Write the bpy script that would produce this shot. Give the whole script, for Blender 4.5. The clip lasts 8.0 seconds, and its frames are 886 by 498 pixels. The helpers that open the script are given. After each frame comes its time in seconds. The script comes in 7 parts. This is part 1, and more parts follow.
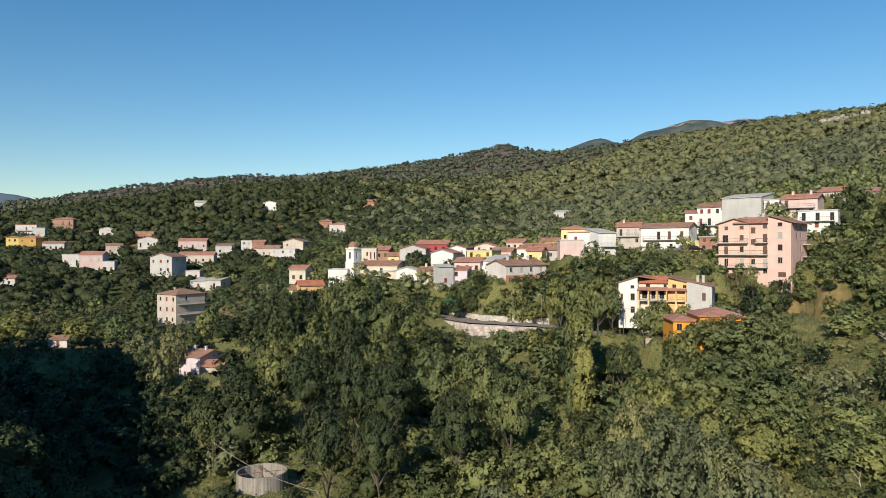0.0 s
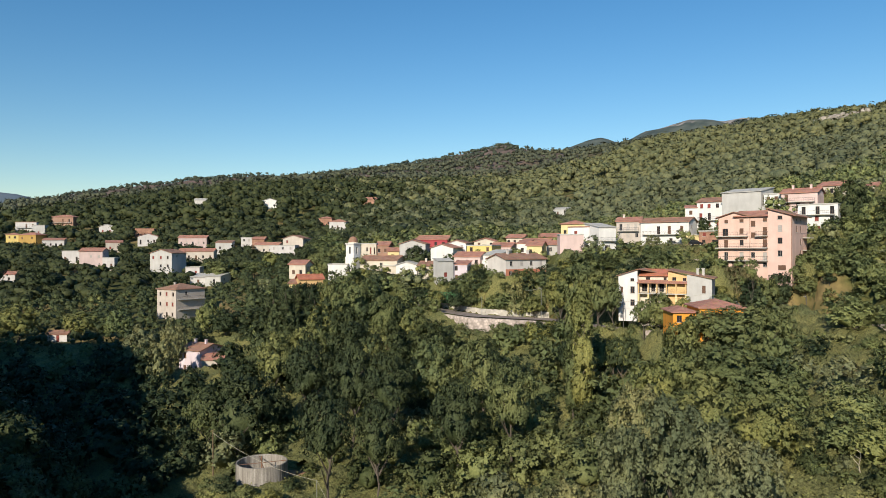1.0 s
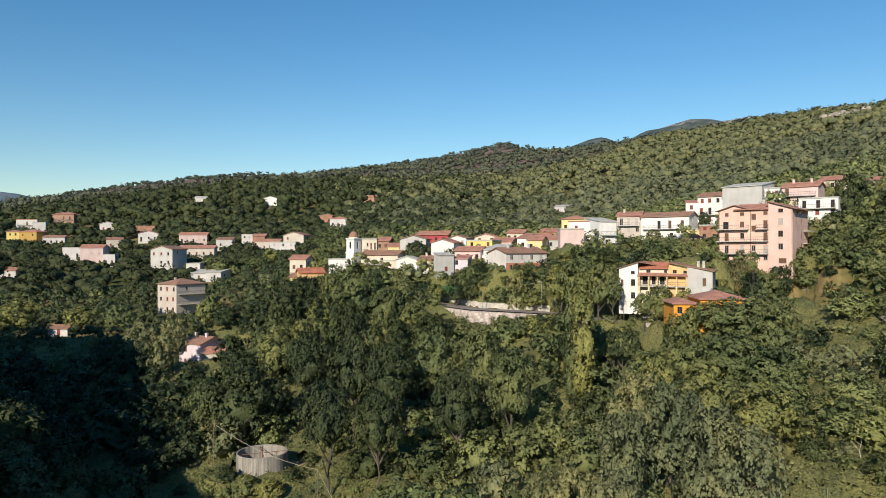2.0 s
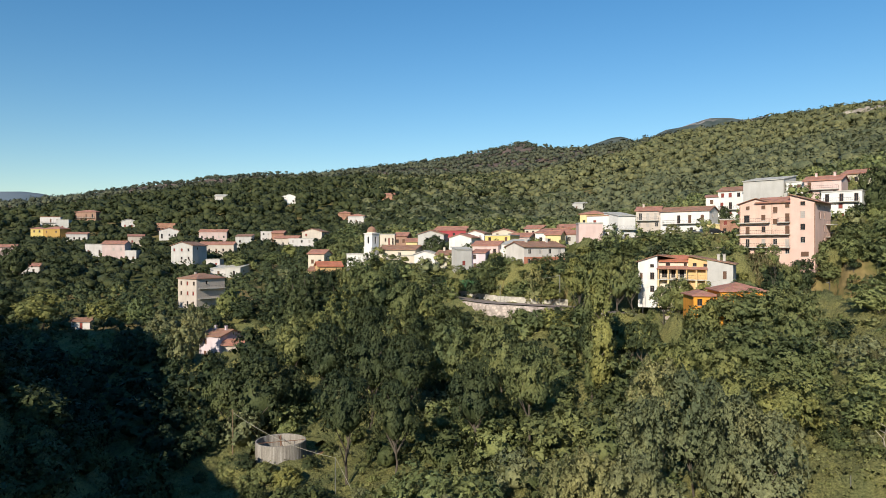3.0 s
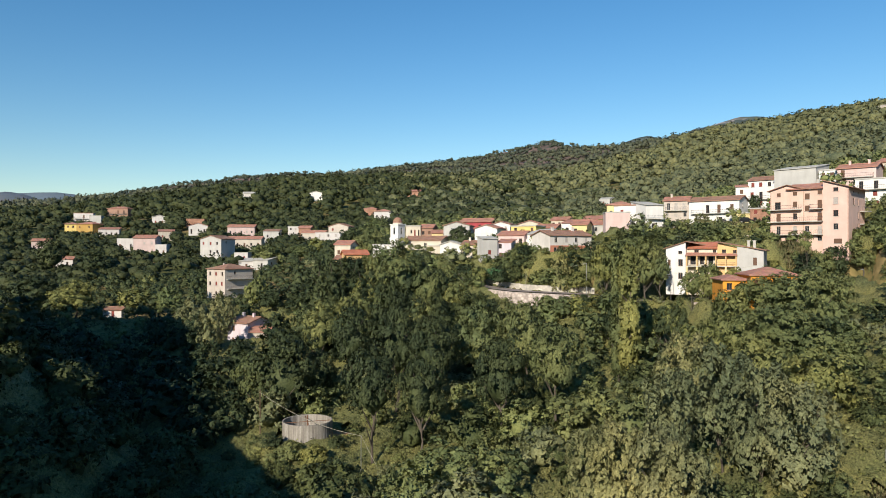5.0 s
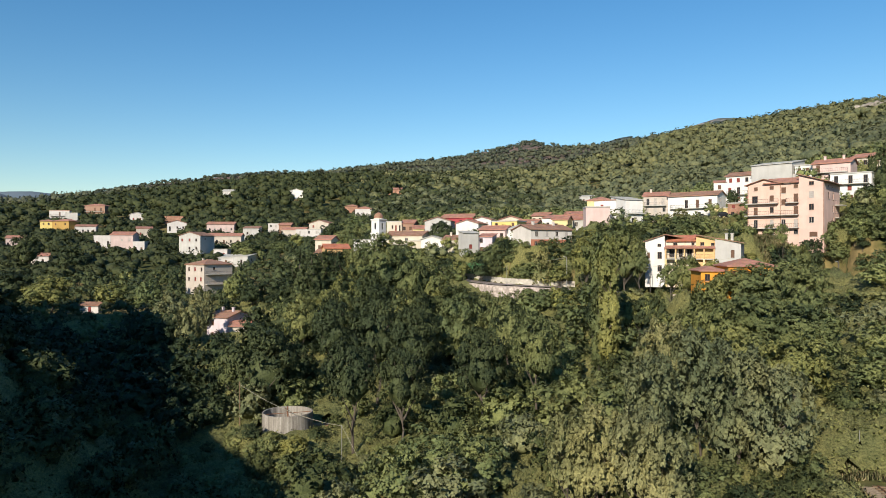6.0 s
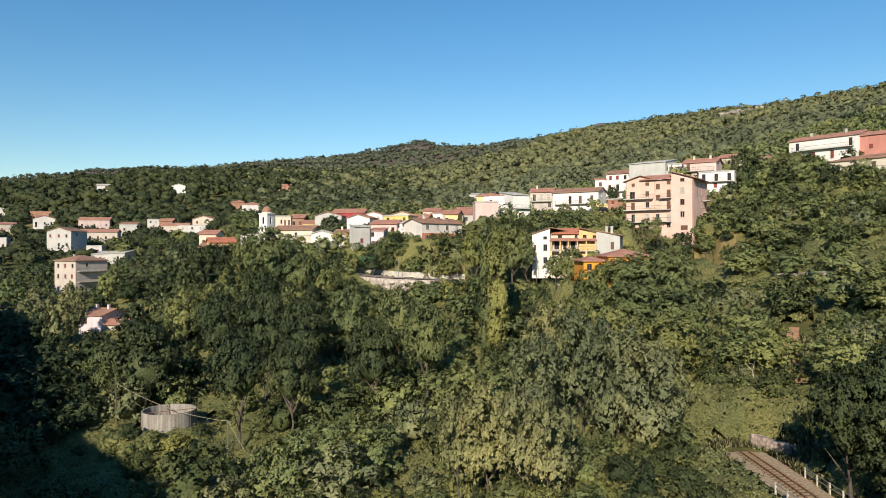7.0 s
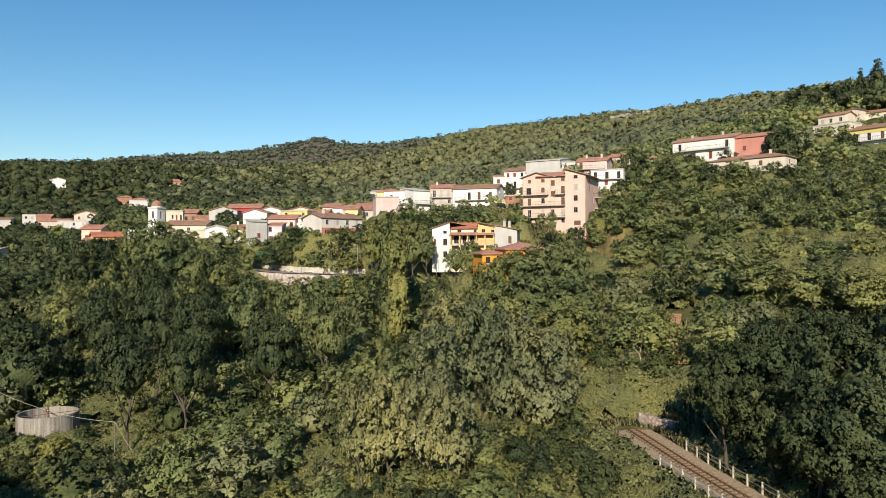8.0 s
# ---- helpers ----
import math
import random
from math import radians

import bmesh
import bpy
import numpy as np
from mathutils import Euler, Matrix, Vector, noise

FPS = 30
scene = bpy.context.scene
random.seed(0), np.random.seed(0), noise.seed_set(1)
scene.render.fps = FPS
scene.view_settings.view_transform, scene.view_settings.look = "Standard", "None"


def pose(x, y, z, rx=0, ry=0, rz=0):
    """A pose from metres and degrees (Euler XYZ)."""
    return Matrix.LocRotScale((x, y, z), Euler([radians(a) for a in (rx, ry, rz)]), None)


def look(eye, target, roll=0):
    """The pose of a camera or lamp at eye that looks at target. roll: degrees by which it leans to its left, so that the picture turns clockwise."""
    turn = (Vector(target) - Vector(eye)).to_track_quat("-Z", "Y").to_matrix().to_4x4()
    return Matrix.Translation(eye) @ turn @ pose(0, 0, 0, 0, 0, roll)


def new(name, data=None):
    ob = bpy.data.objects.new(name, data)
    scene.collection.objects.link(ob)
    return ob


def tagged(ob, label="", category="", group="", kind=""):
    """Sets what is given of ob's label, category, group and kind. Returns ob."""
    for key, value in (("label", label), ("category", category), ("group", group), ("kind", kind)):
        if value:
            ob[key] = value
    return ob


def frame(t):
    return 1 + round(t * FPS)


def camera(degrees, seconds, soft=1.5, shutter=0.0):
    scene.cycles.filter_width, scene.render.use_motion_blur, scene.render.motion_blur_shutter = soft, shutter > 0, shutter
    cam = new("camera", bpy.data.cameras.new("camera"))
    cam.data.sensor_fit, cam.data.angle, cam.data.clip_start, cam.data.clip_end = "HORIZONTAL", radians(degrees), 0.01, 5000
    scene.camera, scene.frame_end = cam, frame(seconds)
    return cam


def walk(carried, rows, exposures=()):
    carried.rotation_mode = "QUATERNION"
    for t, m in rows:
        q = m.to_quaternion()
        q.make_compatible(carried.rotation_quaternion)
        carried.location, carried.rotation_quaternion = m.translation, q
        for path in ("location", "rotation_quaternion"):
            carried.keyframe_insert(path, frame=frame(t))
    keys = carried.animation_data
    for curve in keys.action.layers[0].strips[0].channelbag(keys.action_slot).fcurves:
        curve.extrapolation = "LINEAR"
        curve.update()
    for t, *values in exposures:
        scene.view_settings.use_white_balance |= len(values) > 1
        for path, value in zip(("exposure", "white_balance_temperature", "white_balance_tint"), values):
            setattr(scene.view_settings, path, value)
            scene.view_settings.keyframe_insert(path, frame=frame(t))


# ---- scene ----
# ---- camera and walk: a drone that sinks straight down and swings round ----
cam = camera(64.55, 8.0, soft=0.72)
PATH = [
    (0.0, 0.00, 0.00, 0.00, -0.08, 0.00, 0.16),
    (0.5, 0.01, 0.01, -0.83, -0.08, -0.01, 0.16),
    (1.0, 0.02, 0.01, -1.67, -0.08, -0.02, 0.15),
    (1.5, 0.02, 0.01, -2.52, -0.07, -0.02, 0.14),
    (2.8, -0.02, 0.01, -4.93, 0.39, 0.00, 0.08),
    (3.0, -0.03, 0.01, -5.26, 1.40, 0.00, 0.05),
    (3.5, -0.03, 0.02, -6.12, 3.38, 0.01, 0.00),
    (4.0, -0.03, 0.01, -7.02, 3.60, 0.05, -0.02),
    (5.5, 0.00, 0.00, -9.73, 3.27, 0.10, -0.07),
    (6.0, 0.02, 0.00, -10.62, 1.97, 0.11, -0.04),
    (6.5, 0.05, -0.02, -11.49, -2.05, 0.11, 0.02),
    (7.0, 0.07, -0.07, -12.32, -6.87, 0.07, 0.10),
    (7.5, 0.08, -0.16, -13.12, -11.92, 0.03, 0.18),
    (8.0, 0.08, -0.25, -13.62, -14.97, 0.00, 0.21),
]
walk(cam, [(t, pose(x, y, z, 90 + pitch, roll, yaw)) for t, x, y, z, yaw, pitch, roll in PATH],
     exposures=((0.0, -0.04, 6800, 10), (3.5, 0.03, 6800, 10), (5.5, 0.08, 6800, 10), (8.0, 0.14, 7100, 10)))

# ---- world and sun ----
SUN_BACK, SUN_ELEV = 22.0, 27.0  # degrees to the left of straight behind the first view, and up
world = bpy.data.worlds.new("sky")
scene.world = world
world.use_nodes = True
wn = world.node_tree.nodes
sky = wn.new("ShaderNodeTexSky")
sky.sky_type = "NISHITA"
sky.sun_disc = False
sky.sun_elevation = radians(SUN_ELEV)
sky.sun_rotation = radians(180 + SUN_BACK)
sky.altitude = 600
sky.air_density, sky.dust_density, sky.ozone_density = 1.25, 0.0, 4.0
wn["Background"].inputs["Strength"].default_value = 0.122
clear_air = wn.new("ShaderNodeHueSaturation")
clear_air.inputs["Saturation"].default_value = 1.27
world.node_tree.links.new(sky.outputs[0], clear_air.inputs["Color"])
world.node_tree.links.new(clear_air.outputs[0], wn["Background"].inputs["Color"])
sun = new("sun", bpy.data.lights.new("sun", "SUN"))
sun.data.energy, sun.data.angle, sun.data.color = 5.6, radians(0.53), (1.0, 0.93, 0.80)
sa = radians(SUN_BACK)
sun.matrix_world = look((0, 0, 0), (math.sin(sa), math.cos(sa), -math.tan(radians(SUN_ELEV))))

# ---- materials ----
def mat(name, rough=0.85, metal=0.0, spec=0.3):
    m = bpy.data.materials.new(name)
    m.use_nodes = True
    n = m.node_tree.nodes
    b = n["Principled BSDF"]
    b.inputs["Roughness"].default_value = rough
    b.inputs["Metallic"].default_value = metal
    b.inputs["Specular IOR Level"].default_value = spec
    return m, n, m.node_tree.links, b


def noise_node(n, l, scale, detail=4.0, coord="Object"):
    tc = n.new("ShaderNodeTexCoord")
    t = n.new("ShaderNodeTexNoise")
    t.inputs["Scale"].default_value, t.inputs["Detail"].default_value = scale, detail
    l.new(tc.outputs[coord], t.inputs["Vector"])
    return t


def ramp(n, l, source, stops):
    r = n.new("ShaderNodeValToRGB")
    e = r.color_ramp.elements
    for k, (p, c) in enumerate(stops):
        el = e[k] if k < 2 else e.new(p)
        el.position, el.color = p, (*c, 1)
    l.new(source, r.inputs["Fac"])
    return r


def mixed(n, l, a, b, fac, mode="MIX"):
    x = n.new("ShaderNodeMixRGB")
    x.blend_type = mode
    for sock, v in (("Color1", a), ("Color2", b), ("Fac", fac)):
        if isinstance(v, (int, float)):
            x.inputs[sock].default_value = v
        elif isinstance(v, tuple):
            x.inputs[sock].default_value = (*v, 1)
        else:
            l.new(v, x.inputs[sock])
    return x.outputs[0]


def bump(n, l, b, height, strength, dist):
    k = n.new("ShaderNodeBump")
    k.inputs["Strength"].default_value, k.inputs["Distance"].default_value = strength, dist
    l.new(height, k.inputs["Height"])
    l.new(k.outputs[0], b.inputs["Normal"])


def shade(c, k):
    return tuple(min(1.0, v * k) for v in c)


def plaster(name, c):
    """Painted plaster with broad weather stains and streaks that run down."""
    m, n, l, b = mat(name, 0.9)
    big = noise_node(n, l, 0.35, 5)
    fine = noise_node(n, l, 3.0, 6)
    tc = n.new("ShaderNodeTexCoord")
    mp = n.new("ShaderNodeMapping")
    mp.inputs["Scale"].default_value = (0.7, 0.7, 0.16)
    l.new(tc.outputs["Object"], mp.inputs["Vector"])
    streak = n.new("ShaderNodeTexNoise")
    streak.inputs["Scale"].default_value, streak.inputs["Detail"].default_value = 1.0, 5
    l.new(mp.outputs[0], streak.inputs["Vector"])
    base = ramp(n, l, big.outputs["Fac"], [(0.3, shade(c, 0.88)), (0.7, shade(c, 1.04))])
    st = ramp(n, l, streak.outputs["Fac"], [(0.42, (1, 1, 1)), (0.72, (0.74, 0.72, 0.69))])
    c1 = mixed(n, l, base.outputs[0], st.outputs[0], 0.35, "MULTIPLY")
    fr = ramp(n, l, fine.outputs["Fac"], [(0.3, (0.9, 0.9, 0.9)), (0.7, (1, 1, 1))])
    l.new(mixed(n, l, c1, fr.outputs[0], 0.6, "MULTIPLY"), b.inputs["Base Color"])
    bump(n, l, b, fine.outputs["Fac"], 0.15, 0.02)
    return m


def tiles(name, c):
    """Clay roof tiles: courses of half-round tiles, with lichen and odd new ones."""
    m, n, l, b = mat(name, 0.85)
    tc = n.new("ShaderNodeTexCoord")
    wv = n.new("ShaderNodeTexWave")
    wv.bands_direction = "X"
    wv.inputs["Scale"].default_value, wv.inputs["Distortion"].default_value = 1.4, 0.6
    l.new(tc.outputs["Object"], wv.inputs["Vector"])
    vor = n.new("ShaderNodeTexVoronoi")
    vor.inputs["Scale"].default_value = 2.6
    l.new(tc.outputs["Object"], vor.inputs["Vector"])
    big = noise_node(n, l, 0.5, 5)
    base = ramp(n, l, big.outputs["Fac"], [(0.3, shade(c, 0.72)), (0.52, c), (0.75, shade(c, 1.18))])
    hue = mixed(n, l, base.outputs[0], vor.outputs["Color"], 0.12, "OVERLAY")
    dark = ramp(n, l, wv.outputs["Fac"], [(0.0, (0.62, 0.6, 0.6)), (0.45, (1, 1, 1))])
    l.new(mixed(n, l, hue, dark.outputs[0], 0.55, "MULTIPLY"), b.inputs["Base Color"])
    bump(n, l, b, wv.outputs["Fac"], 0.6, 0.06)
    return m


def stone(name, c, scale=1.2, joint=0.6):
    m, n, l, b = mat(name, 0.92)
    vor = n.new("ShaderNodeTexVoronoi")
    vor.inputs["Scale"].default_value = scale
    tc = n.new("ShaderNodeTexCoord")
    l.new(tc.outputs["Object"], vor.inputs["Vector"])
    big = noise_node(n, l, 0.4, 6)
    base = ramp(n, l, big.outputs["Fac"], [(0.3, shade(c, 0.6)), (0.7, shade(c, 1.15))])
    v2 = ramp(n, l, vor.outputs["Distance"], [(0.15, (1, 1, 1)), (0.7, (joint, joint, joint))])
    l.new(mixed(n, l, base.outputs[0], v2.outputs[0], 1.0, "MULTIPLY"), b.inputs["Base Color"])
    bump(n, l, b, vor.outputs["Distance"], 0.5, 0.08)
    return m


def plain(name, c, rough=0.7, metal=0.0, vary=0.15, scale=2.0):
    m, n, l, b = mat(name, rough, metal)
    t = noise_node(n, l, scale, 5)
    r = ramp(n, l, t.outputs["Fac"], [(0.3, shade(c, 1 - vary)), (0.7, shade(c, 1 + vary))])
    l.new(r.outputs[0], b.inputs["Base Color"])
    return m


def foliage(name, dark, light, trans=0.2, grain=2.8, relief=0.4):
    """Leaves: fine light and dark tufts, a tone for each spray and each tree, and light that comes through."""
    m, n, l, b = mat(name, 0.62, 0.0, 0.2)
    geo = n.new("ShaderNodeNewGeometry")
    inf = n.new("ShaderNodeObjectInfo")
    fine = n.new("ShaderNodeTexNoise")
    fine.inputs["Scale"].default_value, fine.inputs["Detail"].default_value, fine.inputs["Roughness"].default_value = grain, 4.0, 0.7
    l.new(geo.outputs["Position"], fine.inputs["Vector"])
    mid = n.new("ShaderNodeTexNoise")
    mid.inputs["Scale"].default_value, mid.inputs["Detail"].default_value = 0.16, 3.0
    l.new(geo.outputs["Position"], mid.inputs["Vector"])
    tone = tuple((a + c) / 2 for a, c in zip(dark, light))
    f = ramp(n, l, fine.outputs["Fac"], [(0.34, dark), (0.5, tone), (0.66, light)])
    r = ramp(n, l, geo.outputs["Random Per Island"], [(0.0, (0.80, 0.81, 0.80)), (1.0, (1.16, 1.16, 1.10))])
    o = ramp(n, l, inf.outputs["Random"], [(0.0, (0.66, 0.74, 0.74)), (0.5, (0.95, 0.97, 0.95)), (1.0, (1.22, 1.14, 0.92))])
    v = ramp(n, l, mid.outputs["Fac"], [(0.38, (0.74, 0.80, 0.80)), (0.62, (1.20, 1.15, 1.04))])
    c = mixed(n, l, f.outputs[0], r.outputs[0], 1.0, "MULTIPLY")
    c = mixed(n, l, c, o.outputs[0], 1.0, "MULTIPLY")
    c = mixed(n, l, c, v.outputs[0], 1.0, "MULTIPLY")
    l.new(c, b.inputs["Base Color"])
    bump(n, l, b, fine.outputs["Fac"], 0.3 + relief / 2, relief)
    tr = n.new("ShaderNodeBsdfTranslucent")
    l.new(c, tr.inputs["Color"])
    mx = n.new("ShaderNodeMixShader")
    mx.inputs[0].default_value = trans * 0.55
    l.new(b.outputs[0], mx.inputs[1])
    l.new(tr.outputs[0], mx.inputs[2])
    l.new(mx.outputs[0], n["Material Output"].inputs["Surface"])
    return m


WHITE = plaster("white_plaster", (0.75, 0.725, 0.69))
# dimmer plaster copies: the shade on the western houses is in the colour
WHITE_SHADED = plaster("shaded_white_plaster", (0.60, 0.565, 0.54))
CREAM_SHADED = plaster("shaded_cream_plaster", (0.57, 0.50, 0.425))
PINK_SHADED = plaster("shaded_pink_plaster", (0.58, 0.45, 0.42))
CREAM = plaster("cream_plaster", (0.66, 0.58, 0.47))
BEIGE = plaster("beige_plaster", (0.55, 0.48, 0.42))
PEACH = plaster("peach_plaster", (0.72, 0.50, 0.41))
PEACH_PALE = plaster("pale_peach_plaster", (0.74, 0.505, 0.43))
PINK = plaster("pink_plaster", (0.68, 0.51, 0.47))
LILAC = plaster("lilac_plaster", (0.68, 0.58, 0.62))
YELLOW = plaster("yellow_plaster", (0.72, 0.56, 0.20))
YELLOW_PALE = plaster("pale_yellow_plaster", (0.76, 0.62, 0.32))
OCHRE = plaster("ochre_plaster", (0.46, 0.29, 0.09))
ORANGE = plaster("orange_plaster", (0.80, 0.34, 0.05))
ORANGE_PALE = plaster("pale_orange_plaster", (0.70, 0.46, 0.22))
RED = plaster("red_plaster", (0.55, 0.24, 0.19))
CRIMSON = plaster("crimson_plaster", (0.40, 0.07, 0.08))
PLASTER_GREY = plaster("grey_plaster", (0.52, 0.50, 0.47))
GREEN_GREY = plaster("greenish_grey_plaster", (0.42, 0.41, 0.34))
BROWN_WALL = plaster("brown_plaster", (0.36, 0.22, 0.16))
TWO_TONE = plaster("off_white_plaster", (0.66, 0.61, 0.56))
BRICK_RED = plaster("brick_red_plaster", (0.52, 0.21, 0.13))
BRICK = stone("bare_brick", (0.46, 0.25, 0.17), 5.0, 0.8)
TILE_RED = tiles("red_clay_tiles", (0.44, 0.215, 0.155))
TILE_BROWN = tiles("brown_clay_tiles", (0.34, 0.19, 0.13))
TILE_ORANGE = tiles("orange_clay_tiles", (0.52, 0.19, 0.11))
CONCRETE = plain("weathered_concrete", (0.44, 0.42, 0.38), 0.9, 0, 0.2, 1.0)
STONE_WALL = stone("pale_stone_wall", (0.62, 0.52, 0.46), 1.4)
ROCK = stone("granite_rock", (0.42, 0.36, 0.30), 0.3, 0.7)
DARK = plain("dark_glass", (0.025, 0.027, 0.03), 0.25, 0, 0.2)
SHUTTER_BROWN = plain("brown_shutter", (0.13, 0.07, 0.045), 0.7)
SHUTTER_RED = plain("dark_red_shutter", (0.22, 0.05, 0.04), 0.7)
SHUTTER_GREY = plain("grey_roller_shutter", (0.40, 0.36, 0.33), 0.7)
WOOD = plain("weathered_wood", (0.16, 0.11, 0.07), 0.85, 0, 0.3)
METAL = plain("painted_iron", (0.10, 0.09, 0.085), 0.5, 0.3)
GALV = plain("galvanised_steel", (0.38, 0.38, 0.37), 0.45, 0.7)
RUST = plain("rusty_steel", (0.20, 0.10, 0.06), 0.8, 0.2, 0.3)
ASPHALT = plain("worn_asphalt", (0.26, 0.215, 0.19), 0.92, 0, 0.25, 0.6)
GRAVEL = plain("brown_ballast", (0.36, 0.27, 0.18), 0.95, 0, 0.35, 3.0)
EARTH = plain("bare_red_earth", (0.38, 0.21, 0.12), 0.95, 0, 0.3, 0.8)
BARK = plain("grey_brown_bark", (0.095, 0.078, 0.062), 0.9, 0, 0.35, 3.0)
DEADWOOD = plain("bleached_dead_wood", (0.45, 0.40, 0.33), 0.9)
LEAF = foliage("oak_leaves", (0.134, 0.151, 0.066), (0.254, 0.262, 0.115))
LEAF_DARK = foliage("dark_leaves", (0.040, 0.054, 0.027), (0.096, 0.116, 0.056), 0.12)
LEAF_LIGHT = foliage("light_leaves", (0.175, 0.198, 0.084), (0.292, 0.307, 0.133), 0.25)
LEAF_GREY = foliage("grey_green_leaves", (0.163, 0.167, 0.087), (0.312, 0.307, 0.173), 0.15)
LEAF_BRUSH = foliage("scrub_leaves", (0.138, 0.149, 0.070), (0.292, 0.285, 0.136), 0.2)
# hillside and distant leaves: a greyer, bluer tint put in for haze
LEAF_WOOD = foliage("hillside_leaves", (0.079, 0.088, 0.052), (0.167, 0.175, 0.108), 0.08, 1.3, 0.5)
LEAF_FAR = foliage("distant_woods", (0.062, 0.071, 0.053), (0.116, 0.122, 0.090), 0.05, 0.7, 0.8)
BRAMBLE = foliage("bramble_cover", (0.073, 0.083, 0.037), (0.284, 0.277, 0.132), 0.1, 3.4, 0.9)
# hillside leaves again, with the shade of the western slopes in their colour
LEAF_WOOD_DARK = foliage("shade_toned_oak_leaves", (0.025, 0.033, 0.016), (0.059, 0.072, 0.034), 0.08, 1.3, 0.5)


def ground_material():
    """Dry grass, soil and scrub in patches."""
    m, n, l, b = mat("dry_grass_and_soil", 0.95)
    big = noise_node(n, l, 0.045, 7)
    mid = noise_node(n, l, 0.5, 6)
    a = ramp(n, l, big.outputs["Fac"], [(0.35, (0.045, 0.055, 0.016)), (0.52, (0.10, 0.10, 0.032)), (0.66, (0.23, 0.17, 0.08))])
    c = ramp(n, l, mid.outputs["Fac"], [(0.3, (0.55, 0.58, 0.5)), (0.7, (1.25, 1.2, 1.1))])
    near = mixed(n, l, a.outputs[0], c.outputs[0], 1.0, "MULTIPLY")
    # far mountains: bluish grey painted in for haze, turning green to the east
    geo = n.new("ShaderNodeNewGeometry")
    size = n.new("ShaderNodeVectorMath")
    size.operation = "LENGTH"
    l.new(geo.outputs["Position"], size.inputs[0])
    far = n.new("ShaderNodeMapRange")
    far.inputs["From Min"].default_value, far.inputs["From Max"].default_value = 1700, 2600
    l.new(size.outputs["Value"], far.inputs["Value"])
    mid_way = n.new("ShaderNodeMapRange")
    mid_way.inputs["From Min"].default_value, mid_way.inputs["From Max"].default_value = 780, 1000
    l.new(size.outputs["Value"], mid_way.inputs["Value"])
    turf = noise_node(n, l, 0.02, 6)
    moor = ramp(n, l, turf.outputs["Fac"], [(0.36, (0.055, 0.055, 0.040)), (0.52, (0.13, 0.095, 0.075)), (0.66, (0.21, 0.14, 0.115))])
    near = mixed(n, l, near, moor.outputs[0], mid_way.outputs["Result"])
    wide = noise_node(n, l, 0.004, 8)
    haze_blue = ramp(n, l, wide.outputs["Fac"], [(0.35, (0.075, 0.105, 0.135)), (0.65, (0.13, 0.165, 0.20))])
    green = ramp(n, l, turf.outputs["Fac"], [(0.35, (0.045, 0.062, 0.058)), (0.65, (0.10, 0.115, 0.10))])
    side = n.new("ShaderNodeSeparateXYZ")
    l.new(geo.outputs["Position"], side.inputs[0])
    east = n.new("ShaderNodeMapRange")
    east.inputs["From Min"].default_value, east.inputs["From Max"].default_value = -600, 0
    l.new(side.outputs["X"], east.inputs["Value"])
    hazed_heath = n.new("ShaderNodeMixRGB")
    for sock, link in (("Fac", east.outputs["Result"]), ("Color1", haze_blue.outputs[0]), ("Color2", green.outputs[0])):
        l.new(link, hazed_heath.inputs[sock])
    # granite lies bare on the high tops
    xyz = n.new("ShaderNodeSeparateXYZ")
    l.new(geo.outputs["Position"], xyz.inputs[0])
    high = n.new("ShaderNodeMapRange")
    high.inputs["From Min"].default_value, high.inputs["From Max"].default_value = 330, 560
    l.new(xyz.outputs["Z"], high.inputs["Value"])
    rocky = noise_node(n, l, 0.012, 6)
    both = n.new("ShaderNodeMath")
    both.operation = "MULTIPLY"
    l.new(high.outputs["Result"], both.inputs[0])
    l.new(rocky.outputs["Fac"], both.inputs[1])
    bare = ramp(n, l, both.outputs[0], [(0.36, (0, 0, 0)), (0.46, (1, 1, 1))])
    tops = mixed(n, l, hazed_heath.outputs[0], (0.34, 0.29, 0.27), bare.outputs[0])
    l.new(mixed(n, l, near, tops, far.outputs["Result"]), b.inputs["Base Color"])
    bump(n, l, b, mid.outputs["Fac"], 0.8, 0.3)
    return m


GROUND = ground_material()

# ---- small builders ----
def box(bm, x0, y0, z0, x1, y1, z1):
    v = [bm.verts.new(p) for p in ((x0, y0, z0), (x1, y0, z0), (x1, y1, z0), (x0, y1, z0), (x0, y0, z1), (x1, y0, z1), (x1, y1, z1), (x0, y1, z1))]
    for q in ((3, 2, 1, 0), (4, 5, 6, 7), (0, 1, 5, 4), (1, 2, 6, 5), (2, 3, 7, 6), (3, 0, 4, 7)):
        bm.faces.new([v[k] for k in q])


def prism(bm, poly, y0, y1):
    """A polygon in x and z, drawn out from y0 to y1."""
    a = [bm.verts.new((x, y0, z)) for x, z in poly]
    c = [bm.verts.new((x, y1, z)) for x, z in poly]
    k = len(poly)
    bm.faces.new(a)
    bm.faces.new(c[::-1])
    for i in range(k):
        j = (i + 1) % k
        bm.faces.new((a[j], a[i], c[i], c[j]))


def rod(bm, p, q, r0, r1=None, sides=8):
    p, q = Vector(p), Vector(q)
    r1 = r0 if r1 is None else r1
    axis = (q - p).normalized()
    side = axis.orthogonal().normalized()
    up = axis.cross(side)
    rings = []
    for c, r in ((p, r0), (q, r1)):
        rings.append([bm.verts.new(c + (side * math.cos(a) + up * math.sin(a)) * r) for a in (2 * math.pi * i / sides for i in range(sides))])
    for i in range(sides):
        j = (i + 1) % sides
        bm.faces.new((rings[0][i], rings[0][j], rings[1][j], rings[1][i]))
    bm.faces.new(rings[0][::-1])
    bm.faces.new(rings[1])


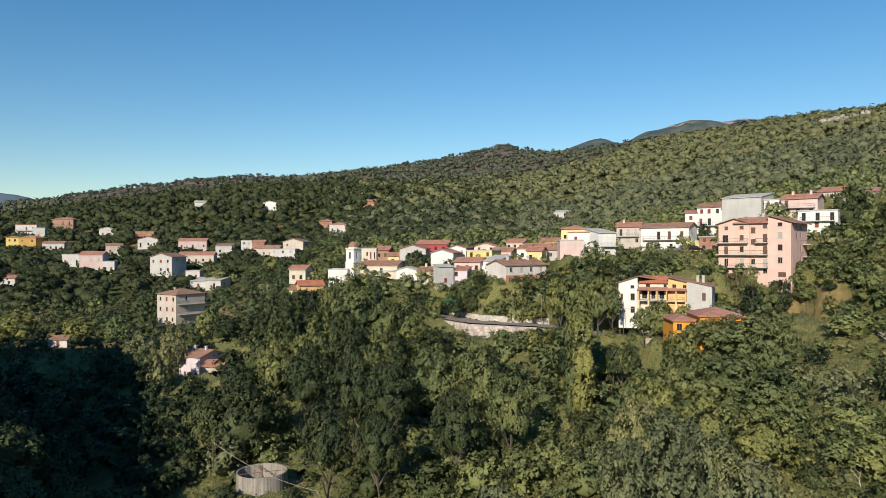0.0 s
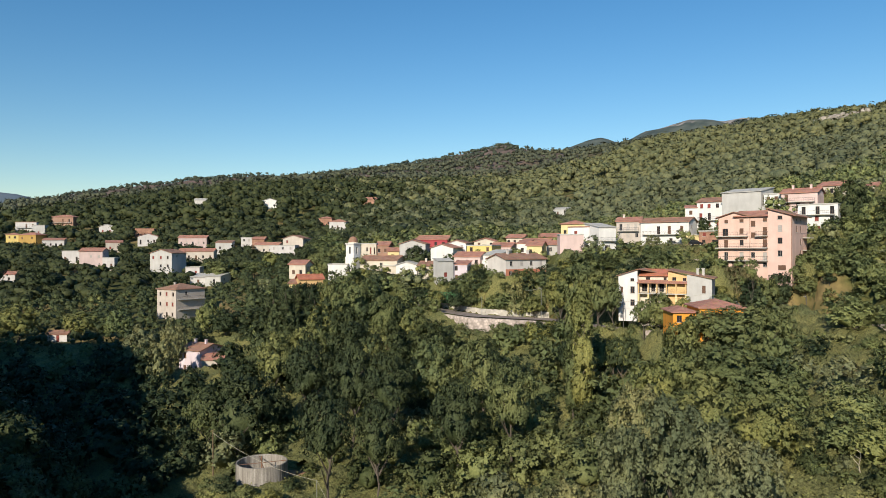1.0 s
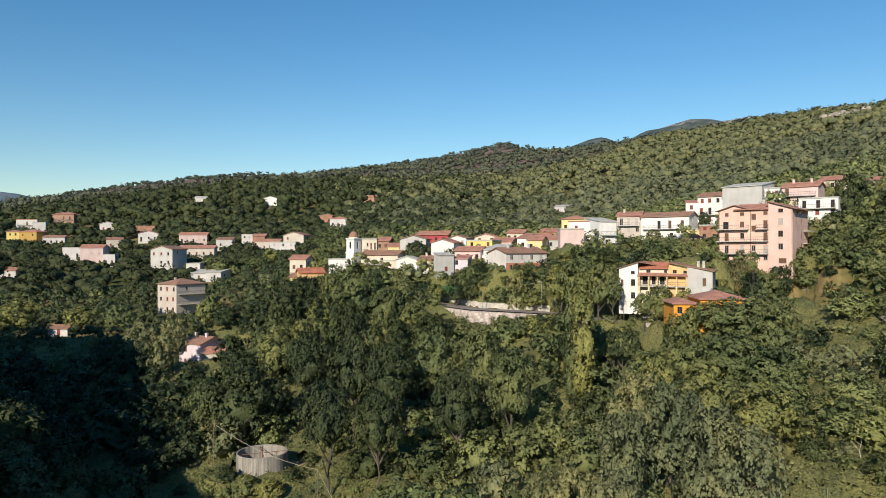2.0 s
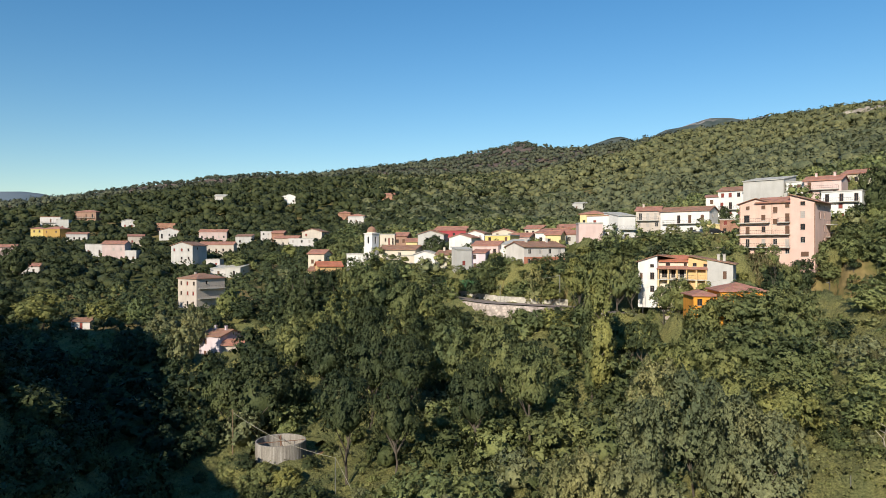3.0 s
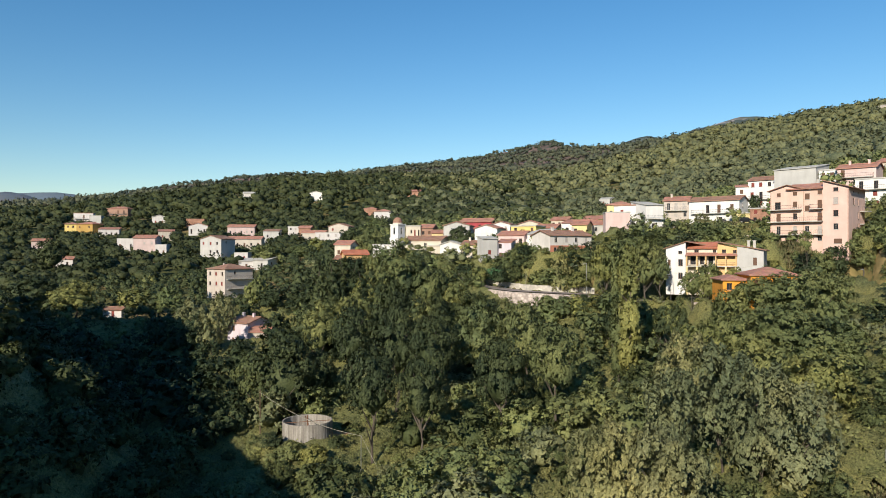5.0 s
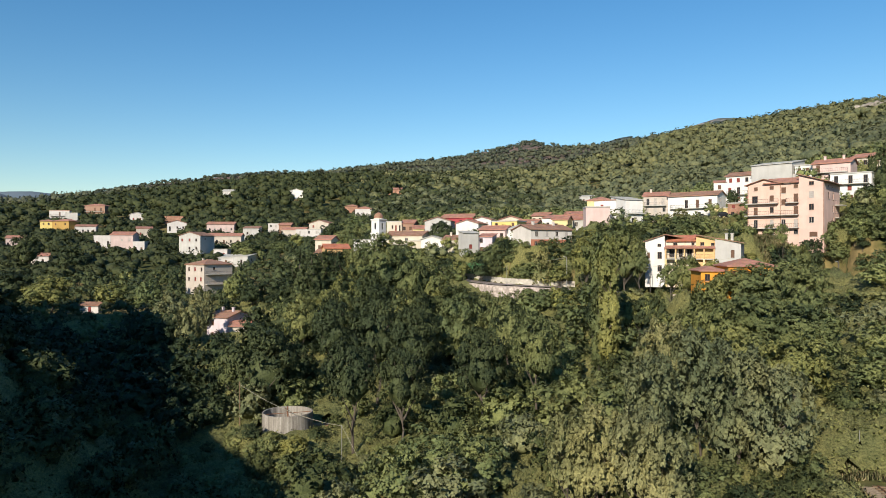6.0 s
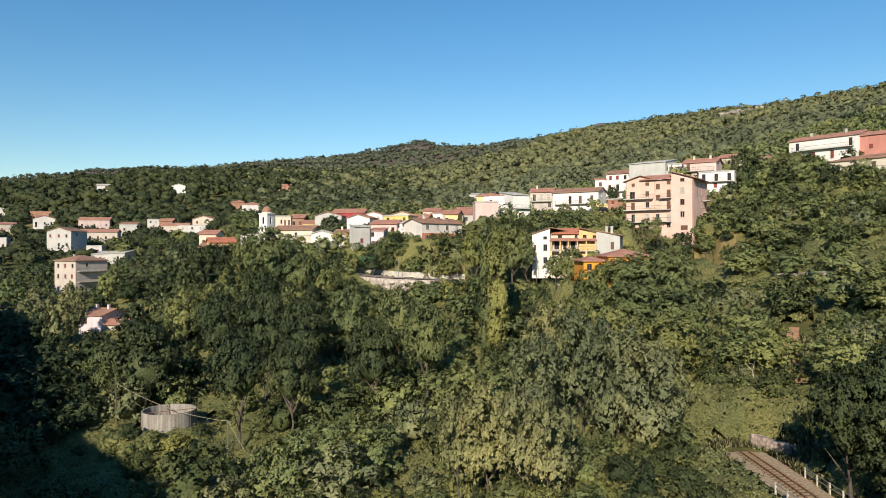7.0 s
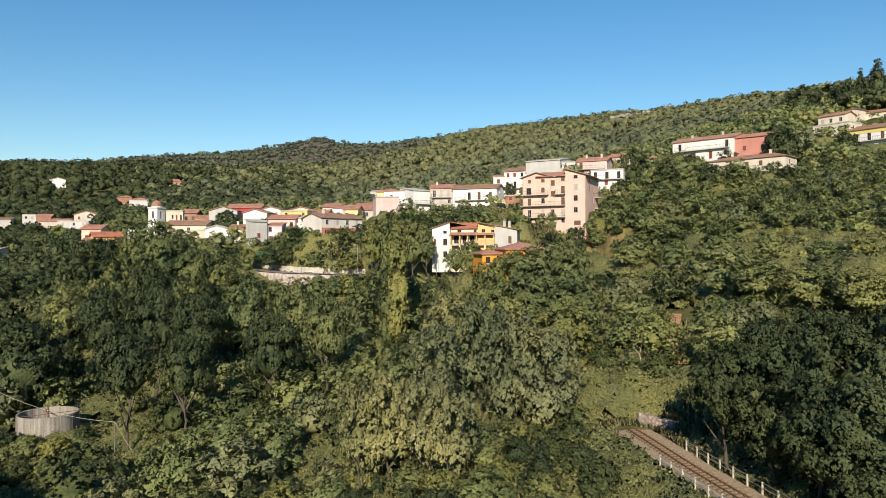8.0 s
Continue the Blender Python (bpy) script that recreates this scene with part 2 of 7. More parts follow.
def mesh_of(name, bm, material):
    bmesh.ops.recalc_face_normals(bm, faces=bm.faces)
    me = bpy.data.meshes.new(name)
    bm.to_mesh(me)
    bm.free()
    me.materials.append(material)
    return me


def part(name, bm, material, parent, label=""):
    """Links a bmesh as one mesh object under a thing or a part."""
    ob = new(name, mesh_of(name, bm, material))
    ob.parent = parent
    if label:
        ob["label"] = label
    return ob


def thing(name, x, y, z, rot=0.0):
    e = new(name)
    e.empty_display_size = 0.5
    e.matrix_basis = pose(x, y, z, 0, 0, rot)
    return e


def share(name, me, parent, m):
    ob = new(name, me)
    ob.parent = parent
    ob.matrix_basis = m
    return ob


# ---- landform: heights on a coarse plan of the valley, south to north ----
EAST = (-900, -450, -220, -100, -20, 60, 130, 220, 420, 900)
NORTH = (-120, 20, 90, 150, 200, 260, 400, 750, 1550)
LEVELS = {
    -120: (102, 85, 62, 19, -19, -35, -26, -4, 34, 117),
    20: (66, 33, 5, -28, -44, -33, -16, 8, 54, 151),
    90: (55, 11, -21, -44, -47, -27, -9, 15, 62, 164),
    150: (49, -3, -31, -43, -40, -24, 0, 23, 69, 167),
    200: (47, -7, -31, -34, -21, -6, 12, 36, 77, 164),
    260: (48, -6, -29, -25, -8, 1, 15, 42, 83, 161),
    400: (49, 3, -7, -2, 11, 10, 27, 52, 94, 170),
    750: (26, 36, 62, 67, 67, 71, 81, 106, 136, 173),
    1550: (100, 163, 153, 176, 189, 206, 224, 204, 196, 203),
}
HEIGHTS = np.array([LEVELS[k] for k in NORTH], float)


def weights(knots, x):
    """Smooth (cubic) weights of the knots at the places x."""
    k = np.array(knots, float)
    x = np.clip(x, k[0], k[-1])
    i = np.clip(np.searchsorted(k, x) - 1, 0, len(k) - 2)
    h = k[i + 1] - k[i]
    s = (x - k[i]) / h
    w = np.zeros((len(x), len(k)))
    rows = np.arange(len(x))
    h00 = 2 * s**3 - 3 * s**2 + 1
    w[rows, i] += h00
    w[rows, i + 1] += 1 - h00
    for at, c in ((i, s**3 - 2 * s**2 + s), (i + 1, s**3 - s**2)):
        lo, hi = np.maximum(at - 1, 0), np.minimum(at + 1, len(k) - 1)
        d = k[hi] - k[lo]
        w[rows, hi] += h * c / d
        w[rows, lo] -= h * c / d
    return w


def hills(x, y):
    """The bare landform, with far mountains beyond the ridge."""
    z = np.einsum("pj,ji,pi->p", weights(NORTH, y), HEIGHTS, weights(EAST, x))
    fall = np.clip((np.hypot(x, y) - 1650) / 900, 0, 1)
    z = z * (1 - fall * 0.75)
    for cx, cy, sx, sy, h in MOUNTAINS:
        z = np.maximum(z, h * np.exp(-((x - cx) / sx) ** 2 - ((y - cy) / sy) ** 2) - 150)
    top = np.interp(x, [p[0] for p in CREST], [p[1] for p in CREST])
    z = np.maximum(z, (top + 470 + 12 * np.sin(x / 70) + 7 * np.sin(x / 31)) * np.exp(-((y - 2900) / 900) ** 2) - 500)
    wob = np.sin(x / 31 + 1.3 * np.sin(y / 47)) * np.sin(y / 27 + 1.7 * np.sin(x / 39))
    rough = np.clip((np.hypot(x, y) - 180) / 900, 0, 1)
    z += wob * (0.5 + 3 * rough)
    wob2 = np.sin(x / 140 + 2 * np.sin(y / 190)) * np.sin(y / 120 + 1)
    z += wob2 * 5 * rough
    d, crest = along(SPUR, x, y)
    return np.maximum(z, crest - 0.95 * np.sqrt(d * d + 60.0))


# an unseen steep spur behind and to the left, added to shade the valley floor
WALL_FOOT = ((-2, 187.5, -22.5), (8, 182.2, -24.5), (25, 179.3, -25.0), (33, 172.8, -25.0))
SPUR = ((-40, -140, 42), (-70, -60, 38), (-91, -25, 37), (-104, -12, 38), (-119, 5, 39), (-127, 28, 43), (-140, 56, 51), (-154, 73, 55), (-194, 80, 55), (-300, 120, 62), (-450, 170, 66))
MOUNTAINS = (
    (-1950, 3000, 700, 500, 402),
    (-1420, 1980, 330, 300, 318),
)

# the far granite ridge: east, height
CREST = ((200, 120), (420, 400), (590, 462), (690, 475), (790, 495), (900, 525), (1020, 540), (1130, 560), (1220, 562), (1400, 540), (1600, 565), (1800, 580), (2300, 500))

# level stretches cut into the slope: x, y, height, radius
PADS = []
ROAD = ((-40, 232, -15.5), (-14, 212, -17.5), (0, 199, -19.2), (9, 190, -19.8), (27, 187, -20.5), (44, 171, -21.5), (62, 164, -21.5), (80, 168, -21.0), (88, 159, -20.5), (90, 145, -19.6), (92, 118, -17.6), (97, 90, -15.5), (110, 60, -13.5))
LANE = ((86, 170, -20.6), (78, 174, -18.0), (68, 173, -15.5), (62, 180, -13.0))
RAIL = ((42.9, 74.0, -35.1), (42, 68, -35.0), (40.8, 59, -35.0), (39.8, 50, -34.9), (38, 36, -34.8), (34, 12, -34.6))


def along(line, x, y):
    """How far places lie from a line on the plan, and the line's height there."""
    best = np.full(len(x), 1e9)
    z = np.zeros(len(x))
    for (x0, y0, z0), (x1, y1, z1) in zip(line, line[1:]):
        dx, dy = x1 - x0, y1 - y0
        s = np.clip(((x - x0) * dx + (y - y0) * dy) / (dx * dx + dy * dy), 0, 1)
        d = np.hypot(x - x0 - s * dx, y - y0 - s * dy)
        near = d < best
        best[near] = d[near]
        z[near] = (z0 + s * (z1 - z0))[near]
    return best, z


def smooth(s):
    s = np.clip(s, 0, 1)
    return s * s * (3 - 2 * s)


def ground_at(x, y):
    x, y = np.atleast_1d(np.asarray(x, float)), np.atleast_1d(np.asarray(y, float))
    z = hills(x, y)
    total = np.zeros(len(x))
    level = np.zeros(len(x))
    most = np.zeros(len(x))
    for px, py, pz, pr in PADS:
        near = np.abs(x - px) < pr * 3
        near &= np.abs(y - py) < pr * 3
        if not near.any():
            continue
        d = np.hypot(x[near] - px, y[near] - py)
        w = 1 - smooth((d - pr) / (pr * 1.1))
        total[near] += w**3
        level[near] += w**3 * pz
        most[near] = np.maximum(most[near], w)
    ok = total > 0
    z[ok] = z[ok] * (1 - most[ok]) + most[ok] * level[ok] / total[ok]
    for line, flat, verge in ((ROAD, 5.2, 2.2), (LANE, 2.2, 4.0), (RAIL, 3.0, 5.0)):
        d, lz = along(line, x, y)
        w = 1 - smooth((d - flat) / verge)
        z = z * (1 - w) + (lz - 0.12) * w
    # the drop at the foot of the retaining wall
    d, lz = along(WALL_FOOT, x, y)
    w = 1 - smooth((d - 2.6) / 3.0)
    return z * (1 - w) + np.minimum(z, lz) * w


def ground_z(x, y):
    return float(ground_at([x], [y])[0])


# ---- houses ----
FOOTPRINTS = []
HOMES = []  # bearings, distance, foot and height of the houses, as seen from the drone


def opening_wall(bm, w, h, holes, place):
    """A wall face of width w and height h with rectangular holes (x0, z0, x1, z1) and their reveals; place maps x, depth, z to the house."""
    xs = sorted({0.0, w, *(v for q in holes for v in (q[0], q[2]))})
    zs = sorted({0.0, h, *(v for q in holes for v in (q[1], q[3]))})
    for xa, xb in zip(xs, xs[1:]):
        for za, zb in zip(zs, zs[1:]):
            mx, mz = (xa + xb) / 2, (za + zb) / 2
            if any(q[0] < mx < q[2] and q[1] < mz < q[3] for q in holes):
                continue
            bm.faces.new([bm.verts.new(place(*p)) for p in ((xa, 0, za), (xb, 0, za), (xb, 0, zb), (xa, 0, zb))])
    for x0, z0, x1, z1 in holes:
        for a, b in (((x0, z0), (x1, z0)), ((x1, z0), (x1, z1)), ((x1, z1), (x0, z1)), ((x0, z1), (x0, z0))):
            bm.faces.new([bm.verts.new(place(*p)) for p in ((a[0], 0, a[1]), (b[0], 0, b[1]), (b[0], 0.22, b[1]), (a[0], 0.22, a[1]))])


def window(house_ob, place_m, x0, z0, x1, z1, shutter, closed):
    """Window in an opening: frame, dark pane, sill, and shutters that are open or closed. place_m: the wall's own axes."""
    bm = bmesh.new()
    for a in ((x0, z0, x0 + 0.07, z1), (x1 - 0.07, z0, x1, z1), (x0 + 0.07, z0, x1 - 0.07, z0 + 0.07), (x0 + 0.07, z1 - 0.07, x1 - 0.07, z1)):
        box(bm, a[0], 0.10, a[1], a[2], 0.18, a[3])
    if not closed:
        box(bm, (x0 + x1) / 2 - 0.03, 0.11, z0 + 0.07, (x0 + x1) / 2 + 0.03, 0.17, z1 - 0.07)
    w = part("window", bm, SHUTTER_BROWN if shutter is not SHUTTER_GREY else SHUTTER_GREY, house_ob)
    w.matrix_basis = place_m
    bm = bmesh.new()
    if closed:
        k = max(3, int((z1 - z0) / 0.16))
        for i in range(k):
            za = z0 + (z1 - z0) * i / k
            box(bm, x0 + 0.05, 0.06 + 0.015 * (i % 2), za, x1 - 0.05, 0.12, za + (z1 - z0) / k)
        part("shutter", bm, shutter, w)
    else:
        box(bm, x0 + 0.05, 0.16, z0 + 0.05, x1 - 0.05, 0.20, z1 - 0.05)
        part("pane", bm, DARK, w)
    bm = bmesh.new()
    box(bm, x0 - 0.1, -0.12, z0 - 0.08, x1 + 0.1, 0.1, z0)
    part("sill", bm, CONCRETE, w)
    return w


def balcony(house_ob, m, x0, x1, z, out=1.1, rail=METAL):
    bm = bmesh.new()
    box(bm, x0, -out, z - 0.2, x1, -0.003, z)
    b = part("balcony", bm, CONCRETE, house_ob, "concrete balcony slab with thin iron railing")
    b.matrix_basis = m
    bm = bmesh.new()
    for a, c in (((x0 + 0.04, -out + 0.04), (x1 - 0.04, -out + 0.04)), ((x0 + 0.04, -0.05), (x0 + 0.04, -out + 0.04)), ((x1 - 0.04, -0.05), (x1 - 0.04, -out + 0.04))):
        rod(bm, (*a, z + 1.0), (*c, z + 1.0), 0.035, sides=5)
        k = max(2, int(math.dist(a, c) / 0.45))
        for i in range(k + 1):
            s = i / k
            px, py = a[0] + s * (c[0] - a[0]), a[1] + s * (c[1] - a[1])
            rod(bm, (px, py, z), (px, py, z + 1.0), 0.014, sides=4)
    part("railing", bm, rail, b)
    return b


def roof_slab(bm, pts, thick):
    """A flat roof plane with thickness."""
    top = [bm.verts.new((x, y, z + thick)) for x, y, z in pts]
    low = [bm.verts.new((x, y, z)) for x, y, z in pts]
    bm.faces.new(top)
    bm.faces.new(low[::-1])
    k = len(pts)
    for i in range(k):
        bm.faces.new((low[i], low[(i + 1) % k], top[(i + 1) % k], top[i]))


def make_roof(h_ob, kind, w, d, h, material, over=0.45, slope=0.30):
    """Returns the height of the roof over (x, y)."""
    if kind == "gable":
        rise = d / 2 * slope
        bm = bmesh.new()
        e = over * slope
        roof_slab(bm, [(-over, -over, h - e), (w + over, -over, h - e), (w + over, d / 2, h + rise), (-over, d / 2, h + rise)], 0.22)
        roof_slab(bm, [(-over, d / 2, h + rise), (w + over, d / 2, h + rise), (w + over, d + over, h - e), (-over, d + over, h - e)], 0.22)
        r = part("roof", bm, material, h_ob)
        bm = bmesh.new()
        rod(bm, (-over, d / 2, h + rise + 0.2), (w + over, d / 2, h + rise + 0.2), 0.14, sides=6)
        part("ridge_tiles", bm, material, r)
        return lambda x, y: h + rise - abs(y - d / 2) * slope
    if kind == "gable_front":
        rise = w / 2 * slope
        bm = bmesh.new()
        e = over * slope
        roof_slab(bm, [(-over, -over, h - e), (w / 2, -over, h + rise), (w / 2, d + over, h + rise), (-over, d + over, h - e)], 0.22)
        roof_slab(bm, [(w / 2, -over, h + rise), (w + over, -over, h - e), (w + over, d + over, h - e), (w / 2, d + over, h + rise)], 0.22)
        r = part("roof", bm, material, h_ob)
        bm = bmesh.new()
        rod(bm, (w / 2, -over, h + rise + 0.2), (w / 2, d + over, h + rise + 0.2), 0.14, sides=6)
        part("ridge_tiles", bm, material, r)
        return lambda x, y: h + rise - abs(x - w / 2) * slope
    if kind == "hip":
        run = min(w, d) / 2
        rise = run * slope
        o, e = over, over * slope
        c = [(-o, -o, h - e), (w + o, -o, h - e), (w + o, d + o, h - e), (-o, d + o, h - e)]
        if w >= d:
            r0, r1 = (run, d / 2, h + rise), (w - run, d / 2, h + rise)
            planes = ([c[0], c[1], r1, r0], [c[1], c[2], r1], [c[2], c[3], r0, r1], [c[3], c[0], r0])
        else:
            r0, r1 = (w / 2, run, h + rise), (w / 2, d - run, h + rise)
            planes = ([c[0], c[1], r0], [c[1], c[2], r1, r0], [c[2], c[3], r1], [c[3], c[0], r0, r1])
        bm = bmesh.new()
        for q in planes:
            roof_slab(bm, q, 0.2)
        part("roof", bm, material, h_ob)
        return lambda x, y: h + min(x, y, w - x, d - y, run) * slope
    if kind == "shed":
        rise = d * slope * 0.55
        bm = bmesh.new()
        roof_slab(bm, [(-0.3, -0.35, h - 0.06), (w + 0.3, -0.35, h - 0.06), (w + 0.3, d + 0.3, h + rise), (-0.3, d + 0.3, h + rise)], 0.2)
        part("roof", bm, material, h_ob)
        return lambda x, y: h + y / d * rise
    bm = bmesh.new()
    for a in ((-0.15, -0.15, w + 0.15, 0.2), (-0.15, d - 0.2, w + 0.15, d + 0.15), (-0.15, 0.2, 0.2, d - 0.2), (w - 0.2, 0.2, w + 0.15, d - 0.2)):
        box(bm, a[0], a[1], h, a[2], a[3], h + 0.35)
    box(bm, 0.2, 0.2, h - 0.05, w - 0.2, d - 0.2, h + 0.05)
    part("roof", bm, material, h_ob)
    return lambda x, y: h


def house(x, y, z, rot, w, d, h, roof, wall, tile, rows, cols, label, balcony_row=None, balcony_at=None, chimney=0, band=0, name="house", foot=4.0, holes=None, side=None, shutter=None, **more):
    """A plastered house with its front left corner at x, y, z. rows and cols: the windows of the front; balcony: the row that has one."""
    rng = random.Random(int(abs(x * 13 + y * 7)))
    ob = thing(name, x, y, z, rot)
    tagged(ob, label, "house", "houses of the village")
    FOOTPRINTS.append((x, y, rot, w, d))
    c, s = math.cos(radians(rot)), math.sin(radians(rot))
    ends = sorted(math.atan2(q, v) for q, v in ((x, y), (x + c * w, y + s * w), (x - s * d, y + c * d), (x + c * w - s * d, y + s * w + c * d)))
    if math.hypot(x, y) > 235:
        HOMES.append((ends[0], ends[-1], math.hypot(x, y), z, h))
    if math.hypot(x, y) < 300:
        PADS.append((x + c * w / 2 - s * d / 2, y + s * w / 2 + c * d / 2, z, max(w, d) * 0.6))
    else:
        cx, cy = (0, w, 0, w), (0, 0, d, d)
        low = hills(np.array([x + c * u - s * v for u, v in zip(cx, cy)], float), np.array([y + s * u + c * v for u, v in zip(cx, cy)], float)).min()
        foot = max(1.0, z - float(low) + 0.6)
    row_balcony = more.get("balcony", balcony_row)
    lift = h / max(rows, 1)
    if holes is None:
        holes = []
        for r in range(rows):
            for k in range(cols):
                cx = w * (k + 0.5) / cols + rng.uniform(-0.08, 0.08) * w / cols
                ww = min(1.0, w / cols * 0.42)
                z0 = r * lift + lift * 0.32
                z1 = min(r * lift + lift * 0.32 + 1.35, (r + 1) * lift - 0.3)
                if (r == 0 and rng.random() < 0.3) or row_balcony == r:
                    z0 = r * lift + 0.06
                if rng.random() < 0.12:
                    continue
                holes.append((cx - ww / 2, z0, cx + ww / 2, z1))
    if side is None:
        side = [(d * 0.35 - 0.4, h - 2.0, d * 0.35 + 0.4, h - 0.9)] if d > 7 and rows > 0 and rng.random() < 0.6 else []
    bm = bmesh.new()
    up = foot
    opening_wall(bm, w, h + up, [(a, b + up, e, f + up) for a, b, e, f in holes], lambda px, pd, pz: (px, pd, pz - up))
    opening_wall(bm, d, h + up, [(a, b + up, e, f + up) for a, b, e, f in side], lambda px, pd, pz: (w - pd, px, pz - up))
    opening_wall(bm, d, h + up, [], lambda px, pd, pz: (pd, d - px, pz - up))
    opening_wall(bm, w, h + up, [], lambda px, pd, pz: (w - px, d - pd, pz - up))
    if roof in ("gable", "gable_front", "shed"):
        if roof == "gable":
            tri = [[(0, 0, h), (0, d / 2, h + d / 2 * 0.30), (0, d, h)], [(w, 0, h), (w, d, h), (w, d / 2, h + d / 2 * 0.30)]]
        elif roof == "gable_front":
            tri = [[(0, 0, h), (w, 0, h), (w / 2, 0, h + w / 2 * 0.30)], [(0, d, h), (w / 2, d, h + w / 2 * 0.30), (w, d, h)]]
        else:
            rise = d * 0.165
            tri = [[(0, 0, h), (0, d, h + rise), (0, d, h)], [(w, 0, h), (w, d, h), (w, d, h + rise)], [(0, d, h), (0, d, h + rise), (w, d, h + rise), (w, d, h)]]
        for t in tri:
            bm.faces.new([bm.verts.new(p) for p in t])
    part("wall", bm, wall, ob)
    top = make_roof(ob, roof, w, d, h, tile)
    front = Matrix.Identity(4)
    right = Matrix(((0, -1, 0, w), (1, 0, 0, 0), (0, 0, 1, 0), (0, 0, 0, 1)))
    kind = shutter or rng.choice((SHUTTER_BROWN, SHUTTER_BROWN, SHUTTER_RED, SHUTTER_GREY))
    for q in holes:
        window(ob, front, *q, kind, rng.random() < 0.45)
    for q in side:
        window(ob, right, *q, kind, rng.random() < 0.4)
    if row_balcony is not None and row_balcony > 0:
        balcony(ob, front, 0.06 * w, 0.94 * w, row_balcony * lift)
    for r in (1, 2) if more.get("side_balcony") else ():
        balcony(ob, right, 0.05 * d, 0.97 * d, r * lift)
    for k in range(chimney):
        cx, cy = w * (0.25 + 0.5 * k), d * 0.45
        bm = bmesh.new()
        box(bm, cx - 0.3, cy - 0.3, top(cx, cy), cx + 0.3, cy + 0.3, top(cx, cy) + 1.2)
        box(bm, cx - 0.4, cy - 0.4, top(cx, cy) + 1.2, cx + 0.4, cy + 0.4, top(cx, cy) + 1.32)
        part("chimney", bm, wall if wall not in (WHITE, WHITE_SHADED) else CONCRETE, ob)
    if band:
        bm = bmesh.new()
        box(bm, -0.05, -0.06, h - 1.3, w + 0.05, -0.003, h - 0.1)
        part("eaves_band", bm, YELLOW, ob, "yellow painted band below the eaves")
    if wall is TWO_TONE:
        bm = bmesh.new()
        ground = [q for q in holes if q[3] < lift]
        opening_wall(bm, w, lift + up, [(a, b + up, e, f + up) for a, b, e, f in ground], lambda px, pd, pz: (px, pd * 0.1 - 0.03, pz - up))
        part("lower_storey", bm, BRICK_RED, ob, "brick-red painted ground floor")
    return ob



# upper terrace
house(64.9, 229.1, -1.1, -36, 15.5, 9, 7.8, "gable", WHITE, TILE_BROWN, 2, 4, "long white two-storey house with brown tiled gable roof", balcony=1)
house(58.0, 233.0, -2.1, -22, 7.7, 9, 9.3, "gable", BEIGE, TILE_RED, 3, 3, "pale beige three-storey house with long narrow balcony", balcony=2, chimney=1)
house(40.4, 224.5, -2.4, -34, 10.3, 9, 7.4, "flat", WHITE, TILE_BROWN, 2, 2, "white flat-roofed house on the terrace edge")
house(48.1, 214.8, -3.4, 17, 5.9, 9, 8.2, "shed", WHITE, CONCRETE, 2, 1, "white house with bare plaster side and slanting roof", balcony=1)
house(36.0, 214.1, -3.4, -2, 7.2, 6, 5.8, "flat", PINK, CONCRETE, 0, 0, "blank pale pink plastered garage block")
house(42.2, 248.5, 1.9, -24, 8.4, 8, 5.1, "hip", YELLOW_PALE, TILE_RED, 1, 3, "pale yellow house with low tiled roof")
house(81.0, 233.4, 5.1, -20, 3.7, 7, 6.6, "shed", WHITE, TILE_RED, 2, 1, "narrow white house with single-slope tiled roof")
house(84.5, 232.2, 4.5, -42, 8.3, 9, 9.0, "gable", WHITE, TILE_BROWN, 3, 3, "white three-storey house stepping up the hill", balcony=1)
house(88.3, 221.1, 6.8, -45, 12.1, 10, 8.8, "shed", PLASTER_GREY, CONCRETE, 0, 0, "tall blank grey-white plastered building with a slanting top")
house(97.3, 211.8, 8.5, -38, 4.7, 8, 5.9, "flat", WHITE, CONCRETE, 2, 2, "small white house with dark red shutters")
house(100.2, 207.1, 9.2, -39, 9.7, 9, 5.2, "gable", PINK, TILE_RED, 2, 3, "pink house with tiled roof and covered balcony", balcony=1, chimney=2)
house(99.7, 196.2, -0.5, -38, 9.8, 8, 10.7, "flat", WHITE, CONCRETE, 4, 3, "white four-storey house with stacked balconies", balcony=3)
house(115.8, 215.9, 13.9, -50, 8.4, 9, 3.3, "gable", CREAM, TILE_RED, 1, 3, "cream house with red tiled roof high on the slope")
house(132.0, 218.2, 14.3, -48, 3.6, 8, 3.1, "gable", CREAM, TILE_RED, 1, 1, "small cream house with red tiled roof among trees")
house(77.8, 212.3, -1.0, -41, 5.9, 6, 4.3, "flat", BRICK, CONCRETE, 2, 2, "unfinished bare red brick building with open storeys")
house(75.7, 219.4, -1.3, -44, 4.8, 6, 3.6, "flat", YELLOW_PALE, CONCRETE, 1, 1, "pale yellow flat-roofed garage beside the white house")

# upper right slope
house(129.7, 179.9, 5.2, -60, 21.6, 9, 6.6, "hip", CREAM, TILE_BROWN, 2, 5, "long cream house with brown hipped roof on the slope", chimney=2)
house(131.2, 200.7, 14.3, -59, 19.7, 9, 6.2, "gable", WHITE, TILE_RED, 2, 4, "long white house with red shutters and balcony", balcony=1, chimney=2)
house(142.1, 184.4, 14.2, -55, 10.6, 8, 5.8, "gable", RED, TILE_RED, 1, 2, "red plastered house with white framed windows")
house(178.7, 194.1, 19.8, -72, 12.8, 8, 6.6, "flat", CREAM, CONCRETE, 1, 3, "cream house with a broad roof terrace")
house(186.1, 198.2, 27.4, -71, 8.8, 7, 3.4, "gable", CREAM, TILE_RED, 1, 3, "cream upper storey with small tiled gables")
